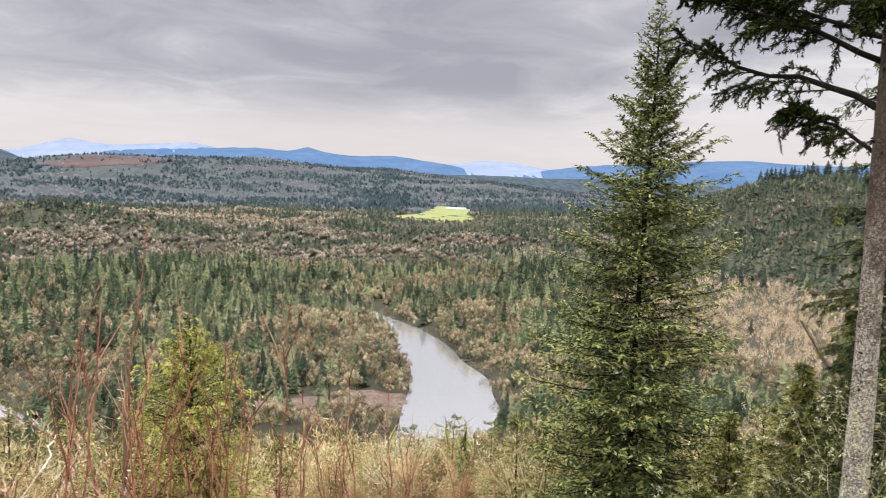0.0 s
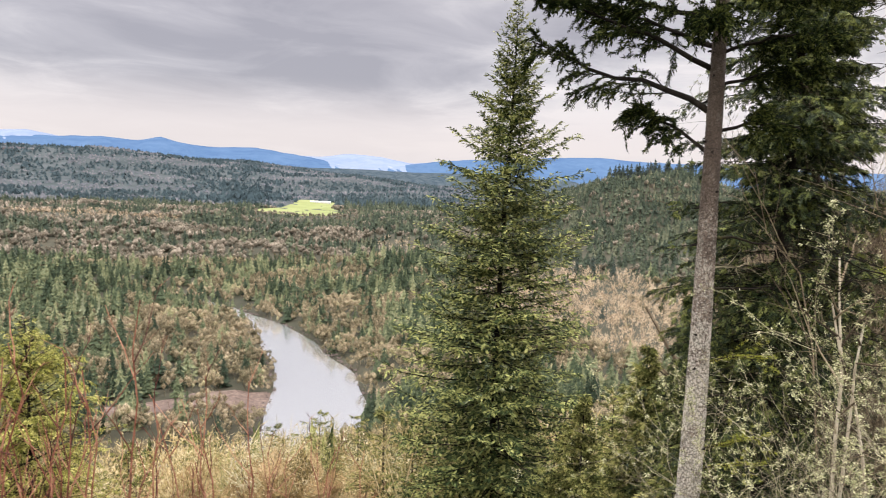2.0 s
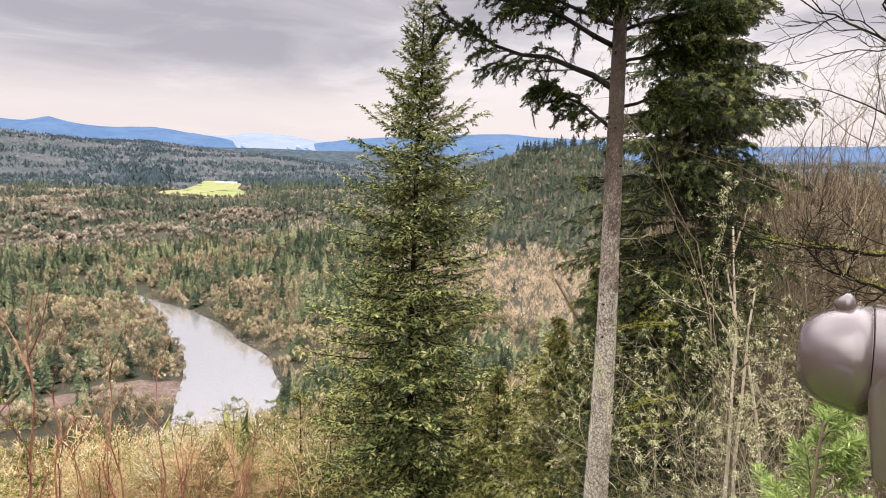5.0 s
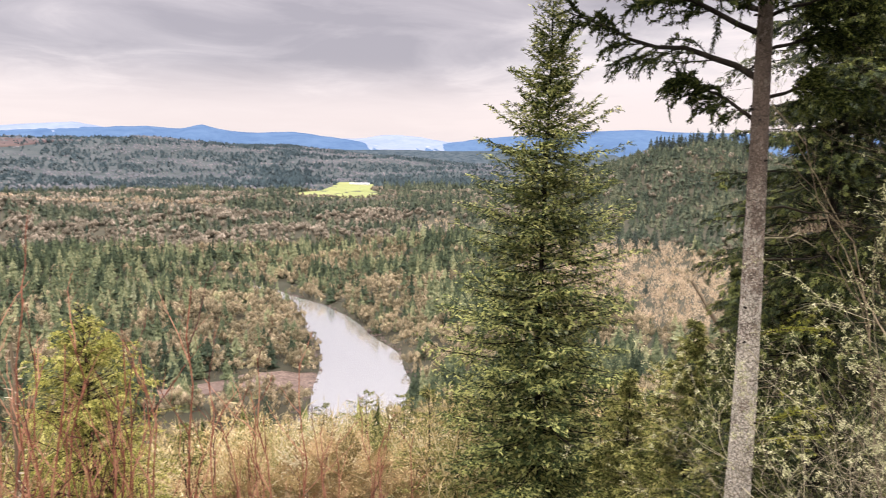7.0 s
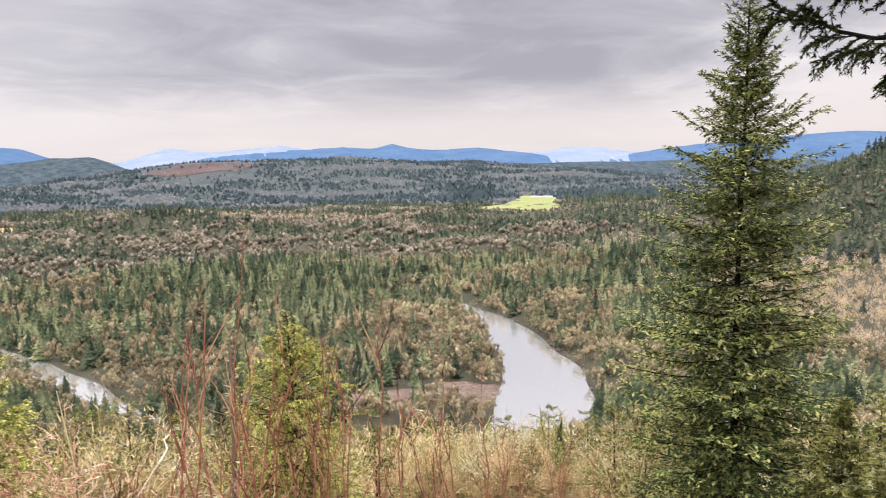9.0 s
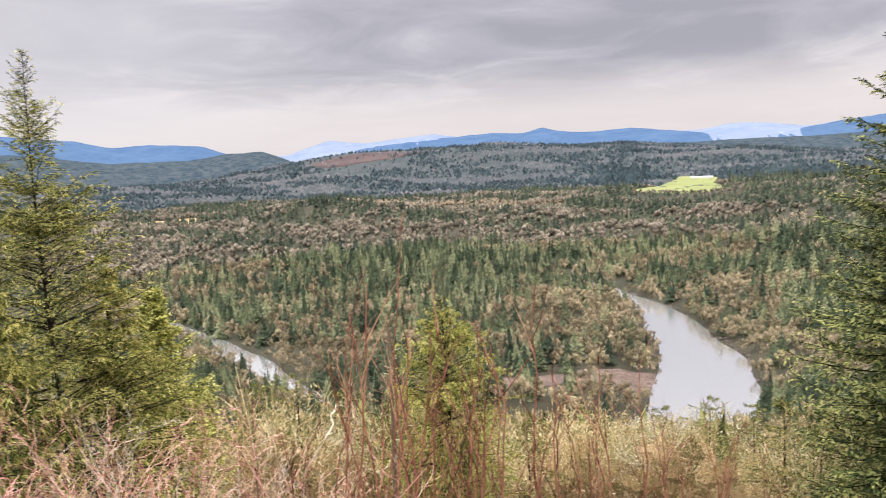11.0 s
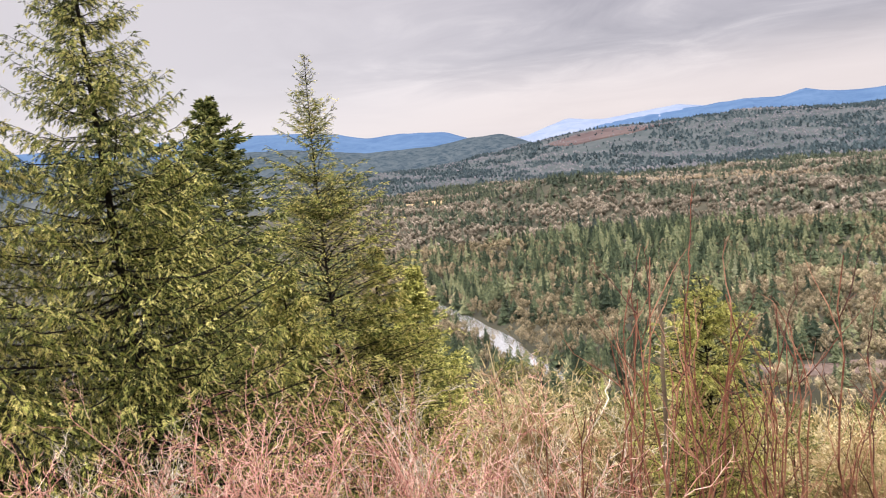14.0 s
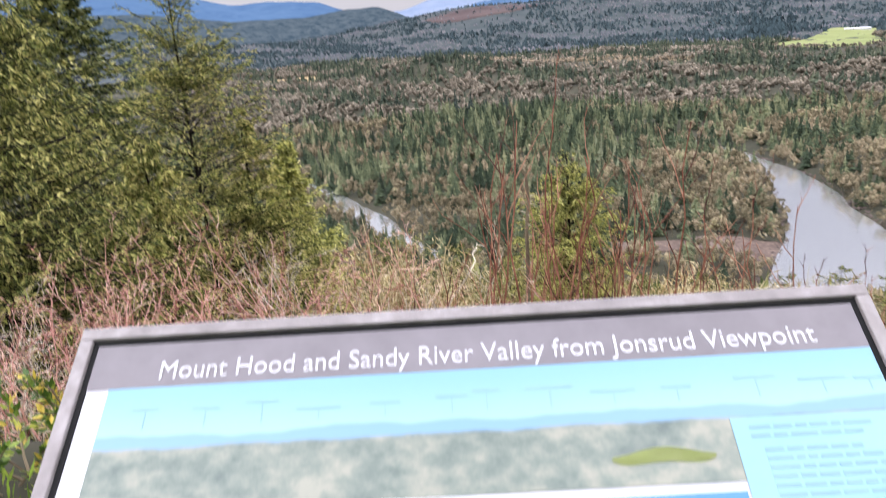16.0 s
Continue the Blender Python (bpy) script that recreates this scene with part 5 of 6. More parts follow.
    conifer_tree("cedar_tree", "bushy yellow-green cedar between taller trees", -60.4, 15.5, 2.6, ((0, 0.3), (1.5, 1.0), (3.5, 1.9), (6, 2.7), (10, 3.0)), M_CEDAR_DEEP, rng,
                 count=250, lets=15, sprays=14, spray=(0.135, 0.046), up=(-0.1, 0.6), hang=0.75, group="cedars", clear=0.03, reach=0.32, curl=0.12)
    conifer_tree("cedar_tree", "broad olive-green cedar with hanging sprays", -52.6, 17.5, -0.6, ((0, 0.3), (2, 1.3), (5, 2.2), (9, 2.8)), M_CEDAR, rng,
                 count=250, lets=15, sprays=13, spray=(0.155, 0.056), up=(-0.1, 0.6), hang=0.65, group="cedars", clear=0.03)
    conifer_tree("cedar_tree", "low spreading yellow-green cedar", -45.2, 21.0, -0.4, ((0, 0.15), (1.2, 0.7), (3, 1.5), (5.5, 2.2), (10, 2.9)), M_CEDAR, rng,
                 count=240, lets=14, sprays=13, spray=(0.165, 0.060), up=(-0.1, 0.6), hang=0.55, group="cedars", clear=0.03)
    conifer_tree("cedar_tree", "tall drooping cedar at the wood's edge", -74.0, 13.0, 4.6, ((0, 0.3), (3, 1.7), (7, 2.8), (11, 3.2)), M_CEDAR, rng,
                 count=220, lets=14, sprays=13, spray=(0.15, 0.055), up=(-0.25, 0.45), hang=0.75, group="cedars", clear=0.04)
    # the young yellow-green tree in front of the wooded bend
    conifer_tree("young_conifer", "young bright yellow-green conifer on the slope", -19.6, 16.0, -1.45, ((0, 0.1), (0.6, 0.55), (1.6, 1.2), (3, 1.6), (6, 1.9)), M_YOUNG, rng,
                 count=260, lets=13, sprays=12, spray=(0.12, 0.048), up=(0.1, 0.9), hang=0.45, thin_top=1.0, girth=0.010)
    # small conifers dotted over the slope below
    for az, d, el in ((1.5, 62, -18.7), (4.6, 72, -18.9), (-1.8, 54, -19.6), (6.8, 46, -18.6), (9.2, 40, -20.0), (-28.2, 44, -17.6), (-31.8, 58, -16.0), (-13.0, 50, -20.2),
                      (18.6, 50, -16.2), (21.0, 42, -17.4), (-35.5, 40, -16.4), (-8.0, 66, -19.8), (12.0, 55, -17.5), (25.5, 48, -15.6), (-24.0, 36, -19.0)):
        apex = 1.65 + d * math.tan(radians(el))
        tall = min(apex - ground_z(*spot(az, d)), 16.0)
        conifer_tree("slope_conifer", "small green conifer on the steep slope", az, d, apex, ((0, 0.25), (tall * 0.1, tall * 0.13), (tall * 0.35, tall * 0.23), (tall, tall * 0.33)), M_OLIVE, rng,
                     count=78, lets=9, sprays=7, spray=(0.29, 0.10), up=(0.0, 0.7), hang=0.15, group="slope conifers", clear=0.05)


make_near_conifers()

# ---------------------------------------------------------------- bare trees and shrubs close by


def woody(name, label, x, y, stems, rng, mat, category="shrub", group="", girth=0.012, levels=((6, 0.45, 0.6), (5, 0.4, 0.6)), lichen=0, sag=0.0, wander=0.12, up=0.15,
          part_names=("stem", "branch_tangle", "twig_tangle"), z=None, sides=5, stem_mat=None):
    """A leafless woody plant. stems: rows of (foot dx, dy, bearing, rise, length); levels: side shoots a line, their length, their angle."""
    zb = (ground_z(x, y) if z is None else z) - 0.05
    root = empty(name, x, y, zb, label, category, group)
    s = np.array(stems, float)
    a = np.radians(s[:, 2])
    base = np.stack([s[:, 0], s[:, 1], np.zeros(len(s))], -1)
    for i in range(len(s)):
        base[i, 2] = ground_z(x + s[i, 0], y + s[i, 1]) - 0.05 - zb if z is None else 0.0
    way = np.stack([np.sin(a) * np.cos(s[:, 3]), np.cos(a) * np.cos(s[:, 3]), np.sin(s[:, 3])], -1)
    cur = lines_from(base, way, s[:, 4], rng, 9, sag, wander)
    ln, r = s[:, 4], girth * s[:, 4] ** 0.7
    for i in range(len(s)):
        v, f = tubes(cur[i:i + 1], taper(1, 9, r[i], r[i] * 0.3), sides + 2)
        piece(part_names[0], v, f, stem_mat or mat, root, smooth=True)
    tips = []
    for lev, (k, frac, ang) in enumerate(levels):
        b0, bw, bt = shoots(cur, k, rng, 0.22, 1.0, ang, 0.25, up=up)
        ln = np.repeat(ln, k) * frac * (1.15 - 0.6 * bt) * rng.uniform(0.6, 1.2, len(bt))
        r = np.maximum(np.repeat(r, k) * 0.42, 0.0021)
        n = 6 if lev == 0 else 3
        cur = lines_from(b0, bw, ln, rng, n, sag, wander * 1.2)
        if lev == 2:
            v, f = blades(b0, unit(cur[:, -1] - b0), ln, np.maximum(r * 2.4, 0.004), rng, 0.0, 0.0)
        else:
            v, f = tubes(cur, taper(len(cur), n, r, r * 0.35), sides if lev == 0 else 3)
        piece(part_names[min(lev + 1, 2)] if lev < 2 else "fine_twig_tangle", v, f, mat, root)
        tips.append(cur)
    if lichen:
        c = np.concatenate([t[:, 1:].reshape(-1, 3) for t in tips])
        c = c[c[:, 2] > np.quantile(c[:, 2], 0.62)]
        c = c[rng.integers(0, len(c), lichen)]
        c = np.repeat(c, 10, 0) + rng.normal(0, 0.016, (lichen * 10, 3))
        w = unit(rng.normal(0, 1, c.shape) + np.array([0, 0, -0.3]))
        v, f = blades(c, w, rng.uniform(0.015, 0.04, len(c)), rng.uniform(0.006, 0.012, len(c)), rng, 0.2, 0.0)
        piece("lichen", v, f, M_LICHEN, root, "pale yellow-green lichen tufts")
    return root


def make_near_shrubs():
    rng = np.random.default_rng(77)
    # red upright stems along the bluff edge
    for az, d, top in ((-31, 4.6, -12.8), (-27.5, 4.3, -12.0), (-24, 4.8, -14.5), (-19.5, 4.4, -12.6), (-15.5, 4.7, -13.2), (-12, 4.3, -14.5), (-8.5, 4.8, -15.5), (-4, 4.9, -18.0), (0.5, 5.0, -20.0)):
        x, y = spot(az, d)
        rows = []
        for _ in range(6):
            dx, dy = rng.normal(0, 0.17), rng.normal(0, 0.2)
            room = 1.65 + d * math.tan(radians(top)) - ground_z(x + dx, y + dy)
            rows.append((dx, dy, rng.uniform(0, 360), rng.uniform(1.34, 1.56), max(0.5, room * rng.uniform(0.62, 1.08))))
        woody("red_stem_shrub", "leafless shrub of upright dark red stems", x, y, rows, rng, M_TWIG_RED, group="red-stemmed shrubs", girth=0.0060, levels=((5, 0.34, 0.6), (3, 0.4, 0.6)), wander=0.042, up=0.35)
    # pink-tan thicket
    k = 0
    for az in np.arange(-84, -35.5, 3.9):
        for d in (4.3, 5.8):
            a, dd = az + rng.normal(0, 1.2), d + rng.normal(0, 0.25)
            x, y = spot(a, dd)
            top = np.interp(a, (-84, -66, -58, -52, -48, -43, -38, -34), (-15.2, -14.8, -15.8, -17.5, -17.0, -15.3, -18.0, -22.0)) - (d - 5.6) * 0.2
            rows = []
            for _ in range(8):
                dx, dy = rng.normal(0, 0.28), rng.normal(0, 0.28)
                room = 1.65 + dd * math.tan(radians(float(top))) - ground_z(x + dx, y + dy)
                rows.append((dx, dy, rng.uniform(0, 360), rng.uniform(0.9, 1.5), max(0.4, room * rng.uniform(0.55, 1.05))))
            pale = k % 4 == 1
            woody("brush_shrub", "tangled leafless shrub of pale grey twigs" if pale else "tangled leafless shrub of pinkish tan twigs", x, y, rows, rng,
                  M_TWIG_PALE if pale else M_TWIG_PINK, group="brush along the bluff", girth=0.0046, levels=((8, 0.40, 0.8), (7, 0.38, 0.85)), wander=0.11, up=0.10, sides=3)
            k += 1
    # a taller pale forked sapling in the brush
    x, y = spot(-37.0, 5.6)
    woody("bare_sapling", "pale forked leafless sapling above pink brush", x, y, [(0, 0, 40, 1.45, 1.75), (0.1, 0, 300, 1.25, 1.5), (-0.1, 0.05, 250, 1.2, 1.45), (0.2, 0.1, 120, 1.3, 1.5)], rng,
          M_TWIG_PALE, "sapling", girth=0.012, levels=((6, 0.42, 0.7), (5, 0.4, 0.7)), wander=0.15)
    # the broken dead pole with stubs
    x, y = spot(-24.5, 7.0)
    zb = ground_z(x, y) - 0.1
    root = empty("dead_snag", x, y, zb, "broken dead pole with short branch stubs", "snag")
    h = 1.65 + 7 * math.tan(radians(-13.2)) - zb
    axis = lines_from(np.zeros((1, 3)), np.array([[0.02, 0, 1.0]]), h, rng, 12, 0, 0.015)
    v, f = tubes(axis, taper(1, 12, 0.034, 0.016), 9)
    piece("pole", v, f, M_TWIG_BROWN, root, smooth=True)
    b0, bw, _ = shoots(axis, 60, rng, 0.3, 1.0, 1.35, 0.2)
    st = lines_from(b0, bw, rng.uniform(0.03, 0.10, 60), rng, 3, 0.1, 0.1)
    v, f = tubes(st, taper(60, 3, 0.007, 0.003), 4)
    piece("stubs", v, f, M_TWIG_PALE, root)
    # thicket right of the grey trunk: alder stems, arching lichen-hung branches
    x, y = spot(41.7, 9.0)
    woody("bare_alder", "slim grey leafless alder hung with lichen", x, y, [(0, 0, 40, 1.55, 5.2), (0.1, 0.05, 60, 1.54, 4.8), (0.90, -0.20, 300, 1.32, 5.0)], rng, M_TWIG_BROWN, "tree", "bare alders", stem_mat=M_TWIG_PALE,
          girth=0.011, levels=((13, 0.22, 1.0), (6, 0.42, 0.8)), lichen=160, sag=0.03, wander=0.022)
    for az, d, n, hgt in ((37.0, 9.0, 2, 2.8), (39.8, 7.8, 3, 2.9), (42.0, 8.6, 4, 4.3), (43.0, 7.6, 5, 3.4), (44.5, 8.2, 5, 4.6), (45.5, 6.2, 5, 2.9), (48.0, 7.4, 5, 3.6), (51.5, 6.0, 5, 3.2), (55, 7.0, 5, 3.6), (58.5, 6.0, 5, 3.2), (46.5, 9.5, 5, 4.5), (53, 9.5, 5, 4.8), (40, 11, 5, 4.6)):
        x, y = spot(az, d)
        rows = [(rng.normal(0, 0.25), rng.normal(0, 0.25), rng.uniform(0, 360), rng.uniform(0.85, 1.45), hgt * rng.uniform(0.7, 1.1)) for _ in range(n)]
        woody("tangled_shrub", "tangled leafless shrub with mossy, lichen-hung branches", x, y, rows, rng, M_TWIG_OLIVE, group="tangled shrubs",
              girth=0.0024, levels=((9, 0.45, 0.8), (8, 0.42, 0.75)), lichen=230 if az > 41 else 45, sag=0.16, wander=0.08)
    # brown background wood on the right
    for i in range(70):
        az, d = rng.uniform(37.5, 66), rng.uniform(14, 34)
        x, y = spot(az, d)
        el = np.interp(az, (37, 40, 44, 66), (-2.5, -0.2, 0.8, 3.0)) + rng.normal(0, 0.8)
        h = 1.65 + d * math.tan(radians(float(el))) - ground_z(x, y)
        rows = [(rng.normal(0, 0.5), rng.normal(0, 0.5), rng.uniform(0, 360), rng.uniform(1.25, 1.55), h * rng.uniform(0.75, 1.05)) for _ in range(3)]
        woody("bare_hardwood", "slender leafless brown hardwood in a dense stand", x, y, rows, rng, M_TWIG_BROWN, "tree", "bare hardwoods", girth=0.0048, levels=((9, 0.34, 0.75), (6, 0.42, 0.75), (5, 0.45, 0.7)), wander=0.06, lichen=60)
    # the taller bare wood that closes the view behind them
    forms = [bare_form(900, 10, rng, w, 0.30, 6, 0.0035, 0.12, 0.9, (0.2, 1.0), 0.5) for w in (0.30, 0.36, 0.27)]
    n = 70
    az, d = rng.uniform(38.5, 68, n), rng.uniform(36, 62, n)
    x, y = d * np.sin(np.radians(az)), d * np.cos(np.radians(az))
    z = height(x, y)
    h = 1.65 + d * np.tan(np.radians(np.interp(az, (38, 41, 46, 68), (-1.5, -0.2, 0.6, 2.5)) + rng.normal(0, 0.5, n))) - z
    v, t = plant(forms, rng.integers(0, 3, n), x, y, z - 0.3, h, rng.uniform(0.6, 0.9, n), rng)
    tagged(piece("hillside_hardwoods", v, t, M_TWIG_BROWN), "grey-brown leafless hardwoods crowding the hillside", "woods", kind="stuff")
    # the maple whose crooked limbs reach in overhead
    x, y = spot(52.8, 7.6)
    zb = ground_z(x, y) - 0.1
    root = empty("bare_maple", x, y, zb, "dark mossy leafless maple with wide crooked limbs", "tree")
    axis = lines_from(np.zeros((1, 3)), np.array([[0.03, 0, 1.0]]), 11.0, rng, 14, 0, 0.02)
    v, f = tubes(axis, taper(1, 14, 0.20, 0.06), 12)
    piece("trunk", v, f, M_MAPLE, root, smooth=True)
    eye = 1.65 - zb
    for z, bear, rise, ln, r0 in ((-1.3, 326, 0.42, 1.3, 0.05), (-0.7, 310, 0.30, 1.6, 0.035), (0.0, 330, 1.05, 3.4, 0.06), (0.4, 345, 0.80, 2.8, 0.04), (0.9, 335, 0.90, 3.0, 0.05),
                                  (1.4, 338, 0.60, 2.6, 0.04), (2.0, 340, 0.45, 2.6, 0.045), (2.6, 330, 0.35, 2.6, 0.04), (1.0, 60, 0.6, 3.4, 0.05), (2.2, 120, 0.5, 3.2, 0.05), (3.4, 350, 0.6, 3.0, 0.04),
                                  (4.4, 250, 0.6, 2.8, 0.04)):
        a = radians(bear)
        base = np.array([[np.interp(eye + z, axis[0, :, 2], axis[0, :, 0]), np.interp(eye + z, axis[0, :, 2], axis[0, :, 1]), eye + z]])
        limb = lines_from(base, np.array([[math.sin(a) * math.cos(rise), math.cos(a) * math.cos(rise), math.sin(rise)]]), ln, rng, 14, 0.02, 0.085)
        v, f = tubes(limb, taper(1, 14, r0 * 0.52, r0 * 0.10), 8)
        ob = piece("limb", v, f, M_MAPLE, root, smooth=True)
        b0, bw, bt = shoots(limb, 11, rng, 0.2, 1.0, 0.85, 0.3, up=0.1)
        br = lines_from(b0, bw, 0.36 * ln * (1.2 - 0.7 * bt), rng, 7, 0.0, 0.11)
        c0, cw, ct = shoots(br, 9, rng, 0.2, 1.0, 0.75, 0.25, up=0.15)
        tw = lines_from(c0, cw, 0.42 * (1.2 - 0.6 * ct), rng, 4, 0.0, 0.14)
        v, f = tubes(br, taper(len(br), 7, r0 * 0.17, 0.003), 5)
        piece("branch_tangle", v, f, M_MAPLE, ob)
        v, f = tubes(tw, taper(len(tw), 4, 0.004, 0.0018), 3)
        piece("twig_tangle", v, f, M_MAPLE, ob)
        if z < -0.5:
            c = np.repeat(limb[0, 1:-3], 40, 0) + rng.normal(0, 0.05, (len(limb[0, 1:-3]) * 40, 3)) * np.array([1.2, 1.2, 0.3]) + np.array([0, 0, r0 * 0.8])
            v, f = blades(c, unit(rng.normal(0, 1, c.shape)), 0.02, 0.012, rng, 0.2, 0.0)
            piece("moss", v, f, M_MOSS, ob, "yellow-green moss along the limb")


make_near_shrubs()

# ---------------------------------------------------------------- low growth at the viewpoint


def make_low_growth():
    rng = np.random.default_rng(91)
    # mown grass at the viewpoint
    n = 22000
    x, y = rng.uniform(-5.0, 4.0, n), rng.uniform(-3.5, 2.4, n)
    ok = (0.85 * y + 0.45 * np.abs(x) < 2.1) & (np.hypot(x, y) > 0.5)
    x, y = x[ok], y[ok]
    p = np.stack([x, y, height(x, y) + 0.035], -1)
    w = unit(np.stack([rng.normal(0, 0.35, len(x)), rng.normal(0, 0.35, len(x)), np.ones(len(x))], -1))
    v, f = blades(p, w, rng.uniform(0.05, 0.13, len(x)), rng.uniform(0.008, 0.016, len(x)), rng, 0.1, 0.0)
    tagged(piece("lawn_grass", v, f, M_GRASS), "bright green short grass at the viewpoint", "grass", kind="stuff")
    # the turf that it grows from
    gx, gy = np.meshgrid(np.linspace(-5.4, 4.4, 110), np.linspace(-6.0, 2.6, 96), indexing="ij")
    v = np.stack([gx, gy, height(gx, gy) + 0.045 + 0.008 * ripple(gx * 3, gy * 3, 2.0)], -1).reshape(-1, 3)
    gi = np.arange(110 * 96).reshape(110, 96)
    a, b, c, d = gi[:-1, :-1], gi[1:, :-1], gi[1:, 1:], gi[:-1, 1:]
    t = np.concatenate([np.stack([a, b, c], -1).reshape(-1, 3), np.stack([a, c, d], -1).reshape(-1, 3)])
    mid = v[t].mean(1)
    t = t[0.85 * mid[:, 1] + 0.45 * np.abs(mid[:, 0]) < 2.0 + 0.2 * ripple(mid[:, 0] * 4, mid[:, 1] * 4, 3.0)]
    tagged(piece("lawn", v, t, M_TURF, smooth=True), "green mown turf at the viewpoint", "lawn", kind="structure")
    # dry tall grass at the edge
    n = 4200
    az, d = rng.uniform(20, 60, n), rng.uniform(3.6, 7.5, n)
    x, y = d * np.sin(np.radians(az)), d * np.cos(np.radians(az))
    ok = ripple(x * 2.2, y * 2.2, 4.0) > -0.1
    x, y = x[ok], y[ok]
    p = np.stack([x, y, height(x, y) - 0.02], -1)
    w = unit(np.stack([rng.normal(0, 0.28, len(x)), rng.normal(0, 0.28, len(x)), np.ones(len(x))], -1))
    v, f = blades(p, w, rng.uniform(0.20, 0.60, len(x)), rng.uniform(0.006, 0.012, len(x)), rng, 0.4, 0.0)
    tagged(piece("tall_grass", v, f, M_DRY_GRASS), "dry olive and straw tall grass along the bluff edge", "grass", kind="stuff")
    # broad-leaved evergreen bushes
    for az, d, h, wide in ((-63, 3.2, 0.42, 0.38), (-57.5, 3.3, 0.40, 0.30), (-69, 3.0, 0.40, 0.35), (-36.5, 3.7, 0.36, 0.28), (-75, 2.9, 0.38, 0.35)):
        x, y = spot(az, d)
        zb = ground_z(x, y) - 0.02
        root = empty("evergreen_bush", x, y, zb, "low leafy bush with yellow and green broad leaves", "bush", "leafy bushes")
        m = 9
        a = rng.uniform(0, 6.28, m)
        st = lines_from(np.zeros((m, 3)) + rng.normal(0, 0.05, (m, 3)) * np.array([1, 1, 0]), unit(np.stack([np.cos(a) * 0.7, np.sin(a) * 0.7, np.ones(m)], -1)), h * rng.uniform(0.9, 1.3, m), rng, 5, 0.1, 0.1)
        v, f = tubes(st, taper(m, 5, 0.006, 0.003), 4)
        piece("branch_tangle", v, f, M_TWIG_BROWN, root)
        b0, bw, _ = shoots(st, 44, rng, 0.25, 1.0, 1.0, 0.35, up=0.3)
        v, f = blades(b0, bw, rng.uniform(0.035, 0.065, len(b0)), rng.uniform(0.016, 0.028, len(b0)), rng, 0.15, 0.6)
        piece("leaves", v, f, M_SALAL, root)
    # the fir sapling under the viewer
    for az, d, h in ((47.6, 2.55, 0.92), (50.5, 2.35, 0.66)):
        x, y = spot(az, d)
        zb = ground_z(x, y) - 0.02
        root = empty("fir_sapling", x, y, zb, "small fresh green fir sapling by the viewer", "sapling", "fir saplings")
        axis = lines_from(np.zeros((1, 3)), np.array([[0.02, 0.02, 1.0]]), h, rng, 8, 0, 0.02)
        v, f = tubes(axis, taper(1, 8, 0.011, 0.004), 7)
        piece("trunk", v, f, M_TWIG_BROWN, root, smooth=True)
        b0, bw, bt = shoots(axis, 34, rng, 0.08, 1.0, 1.05, 0.15, up=0.1)
        br = lines_from(b0, bw, h * 0.42 * (1.12 - 0.85 * bt), rng, 5, -0.12, 0.05)
        c0, cw, ct = shoots(br, 6, rng, 0.25, 0.95, 0.8, 0.15, flat=0.9)
        cl = lines_from(c0, cw, np.repeat(h * 0.17 * (1.12 - 0.85 * bt), 6) * (1.2 - 0.7 * ct), rng, 4, -0.1, 0.05)
        v, f = join(tubes(br, taper(len(br), 5, 0.0035, 0.0015), 4), tubes(cl, taper(len(cl), 4, 0.002, 0.001), 3))
        piece("branch_tangle", v, f, M_TWIG_BROWN, root)
        n0, nw, _ = shoots(cl, 26, rng, 0.0, 1.0, 0.9, 0.2, flat=0.4)
        m0, mw, _ = shoots(br, 60, rng, 0.1, 1.0, 0.9, 0.2, flat=0.4)
        s0, sw = np.vstack([n0, m0]), np.vstack([nw, mw])
        v, f = blades(s0, sw, rng.uniform(0.026, 0.046, len(s0)), 0.0062, rng, 0.2, 0.4)
        piece("foliage", v, f, M_SAPLING, root)


make_low_growth()

# ---------------------------------------------------------------- coin viewer


def lathe(profile, seg=40):
    """A turned form about x: profile of (x, radius)."""
    bm = bmesh.new()
    rings = []
    for px, pr in profile:
        rings.append([bm.verts.new((px, pr * math.cos(2 * math.pi * i / seg), pr * math.sin(2 * math.pi * i / seg))) for i in range(seg)])
    for a, b in zip(rings, rings[1:]):
        for i in range(seg):
            bm.faces.new((a[i], a[(i + 1) % seg], b[(i + 1) % seg], b[i]))
    bm.faces.new(rings[0])
    bm.faces.new(rings[-1][::-1])
    bmesh.ops.recalc_face_normals(bm, faces=bm.faces)
    return bm


def block(lx, ly, lz, at=(0, 0, 0), bevel=0.0, segments=3):
    bm = bmesh.new()
    bmesh.ops.create_cube(bm, size=1.0, matrix=Matrix.Translation(at) @ Matrix.Diagonal((lx, ly, lz, 1)))
    if bevel:
        bmesh.ops.bevel(bm, geom=bm.edges[:], offset=bevel, segments=segments, affect="EDGES", profile=0.5)
    return bm


def slab(outline, y0, y1, bevel=0.0, segments=3):
    """An outline of (x, z) made thick along y."""
    bm = bmesh.new()
    face = bm.faces.new([bm.verts.new((px, y0, pz)) for px, pz in outline])
    got = bmesh.ops.extrude_face_region(bm, geom=[face])
    bmesh.ops.translate(bm, vec=(0, y1 - y0, 0), verts=[e for e in got["geom"] if isinstance(e, bmesh.types.BMVert)])
    bmesh.ops.recalc_face_normals(bm, faces=bm.faces)
    if bevel:
        bmesh.ops.bevel(bm, geom=bm.edges[:], offset=bevel, segments=segments, affect="EDGES", profile=0.5)
    return bm


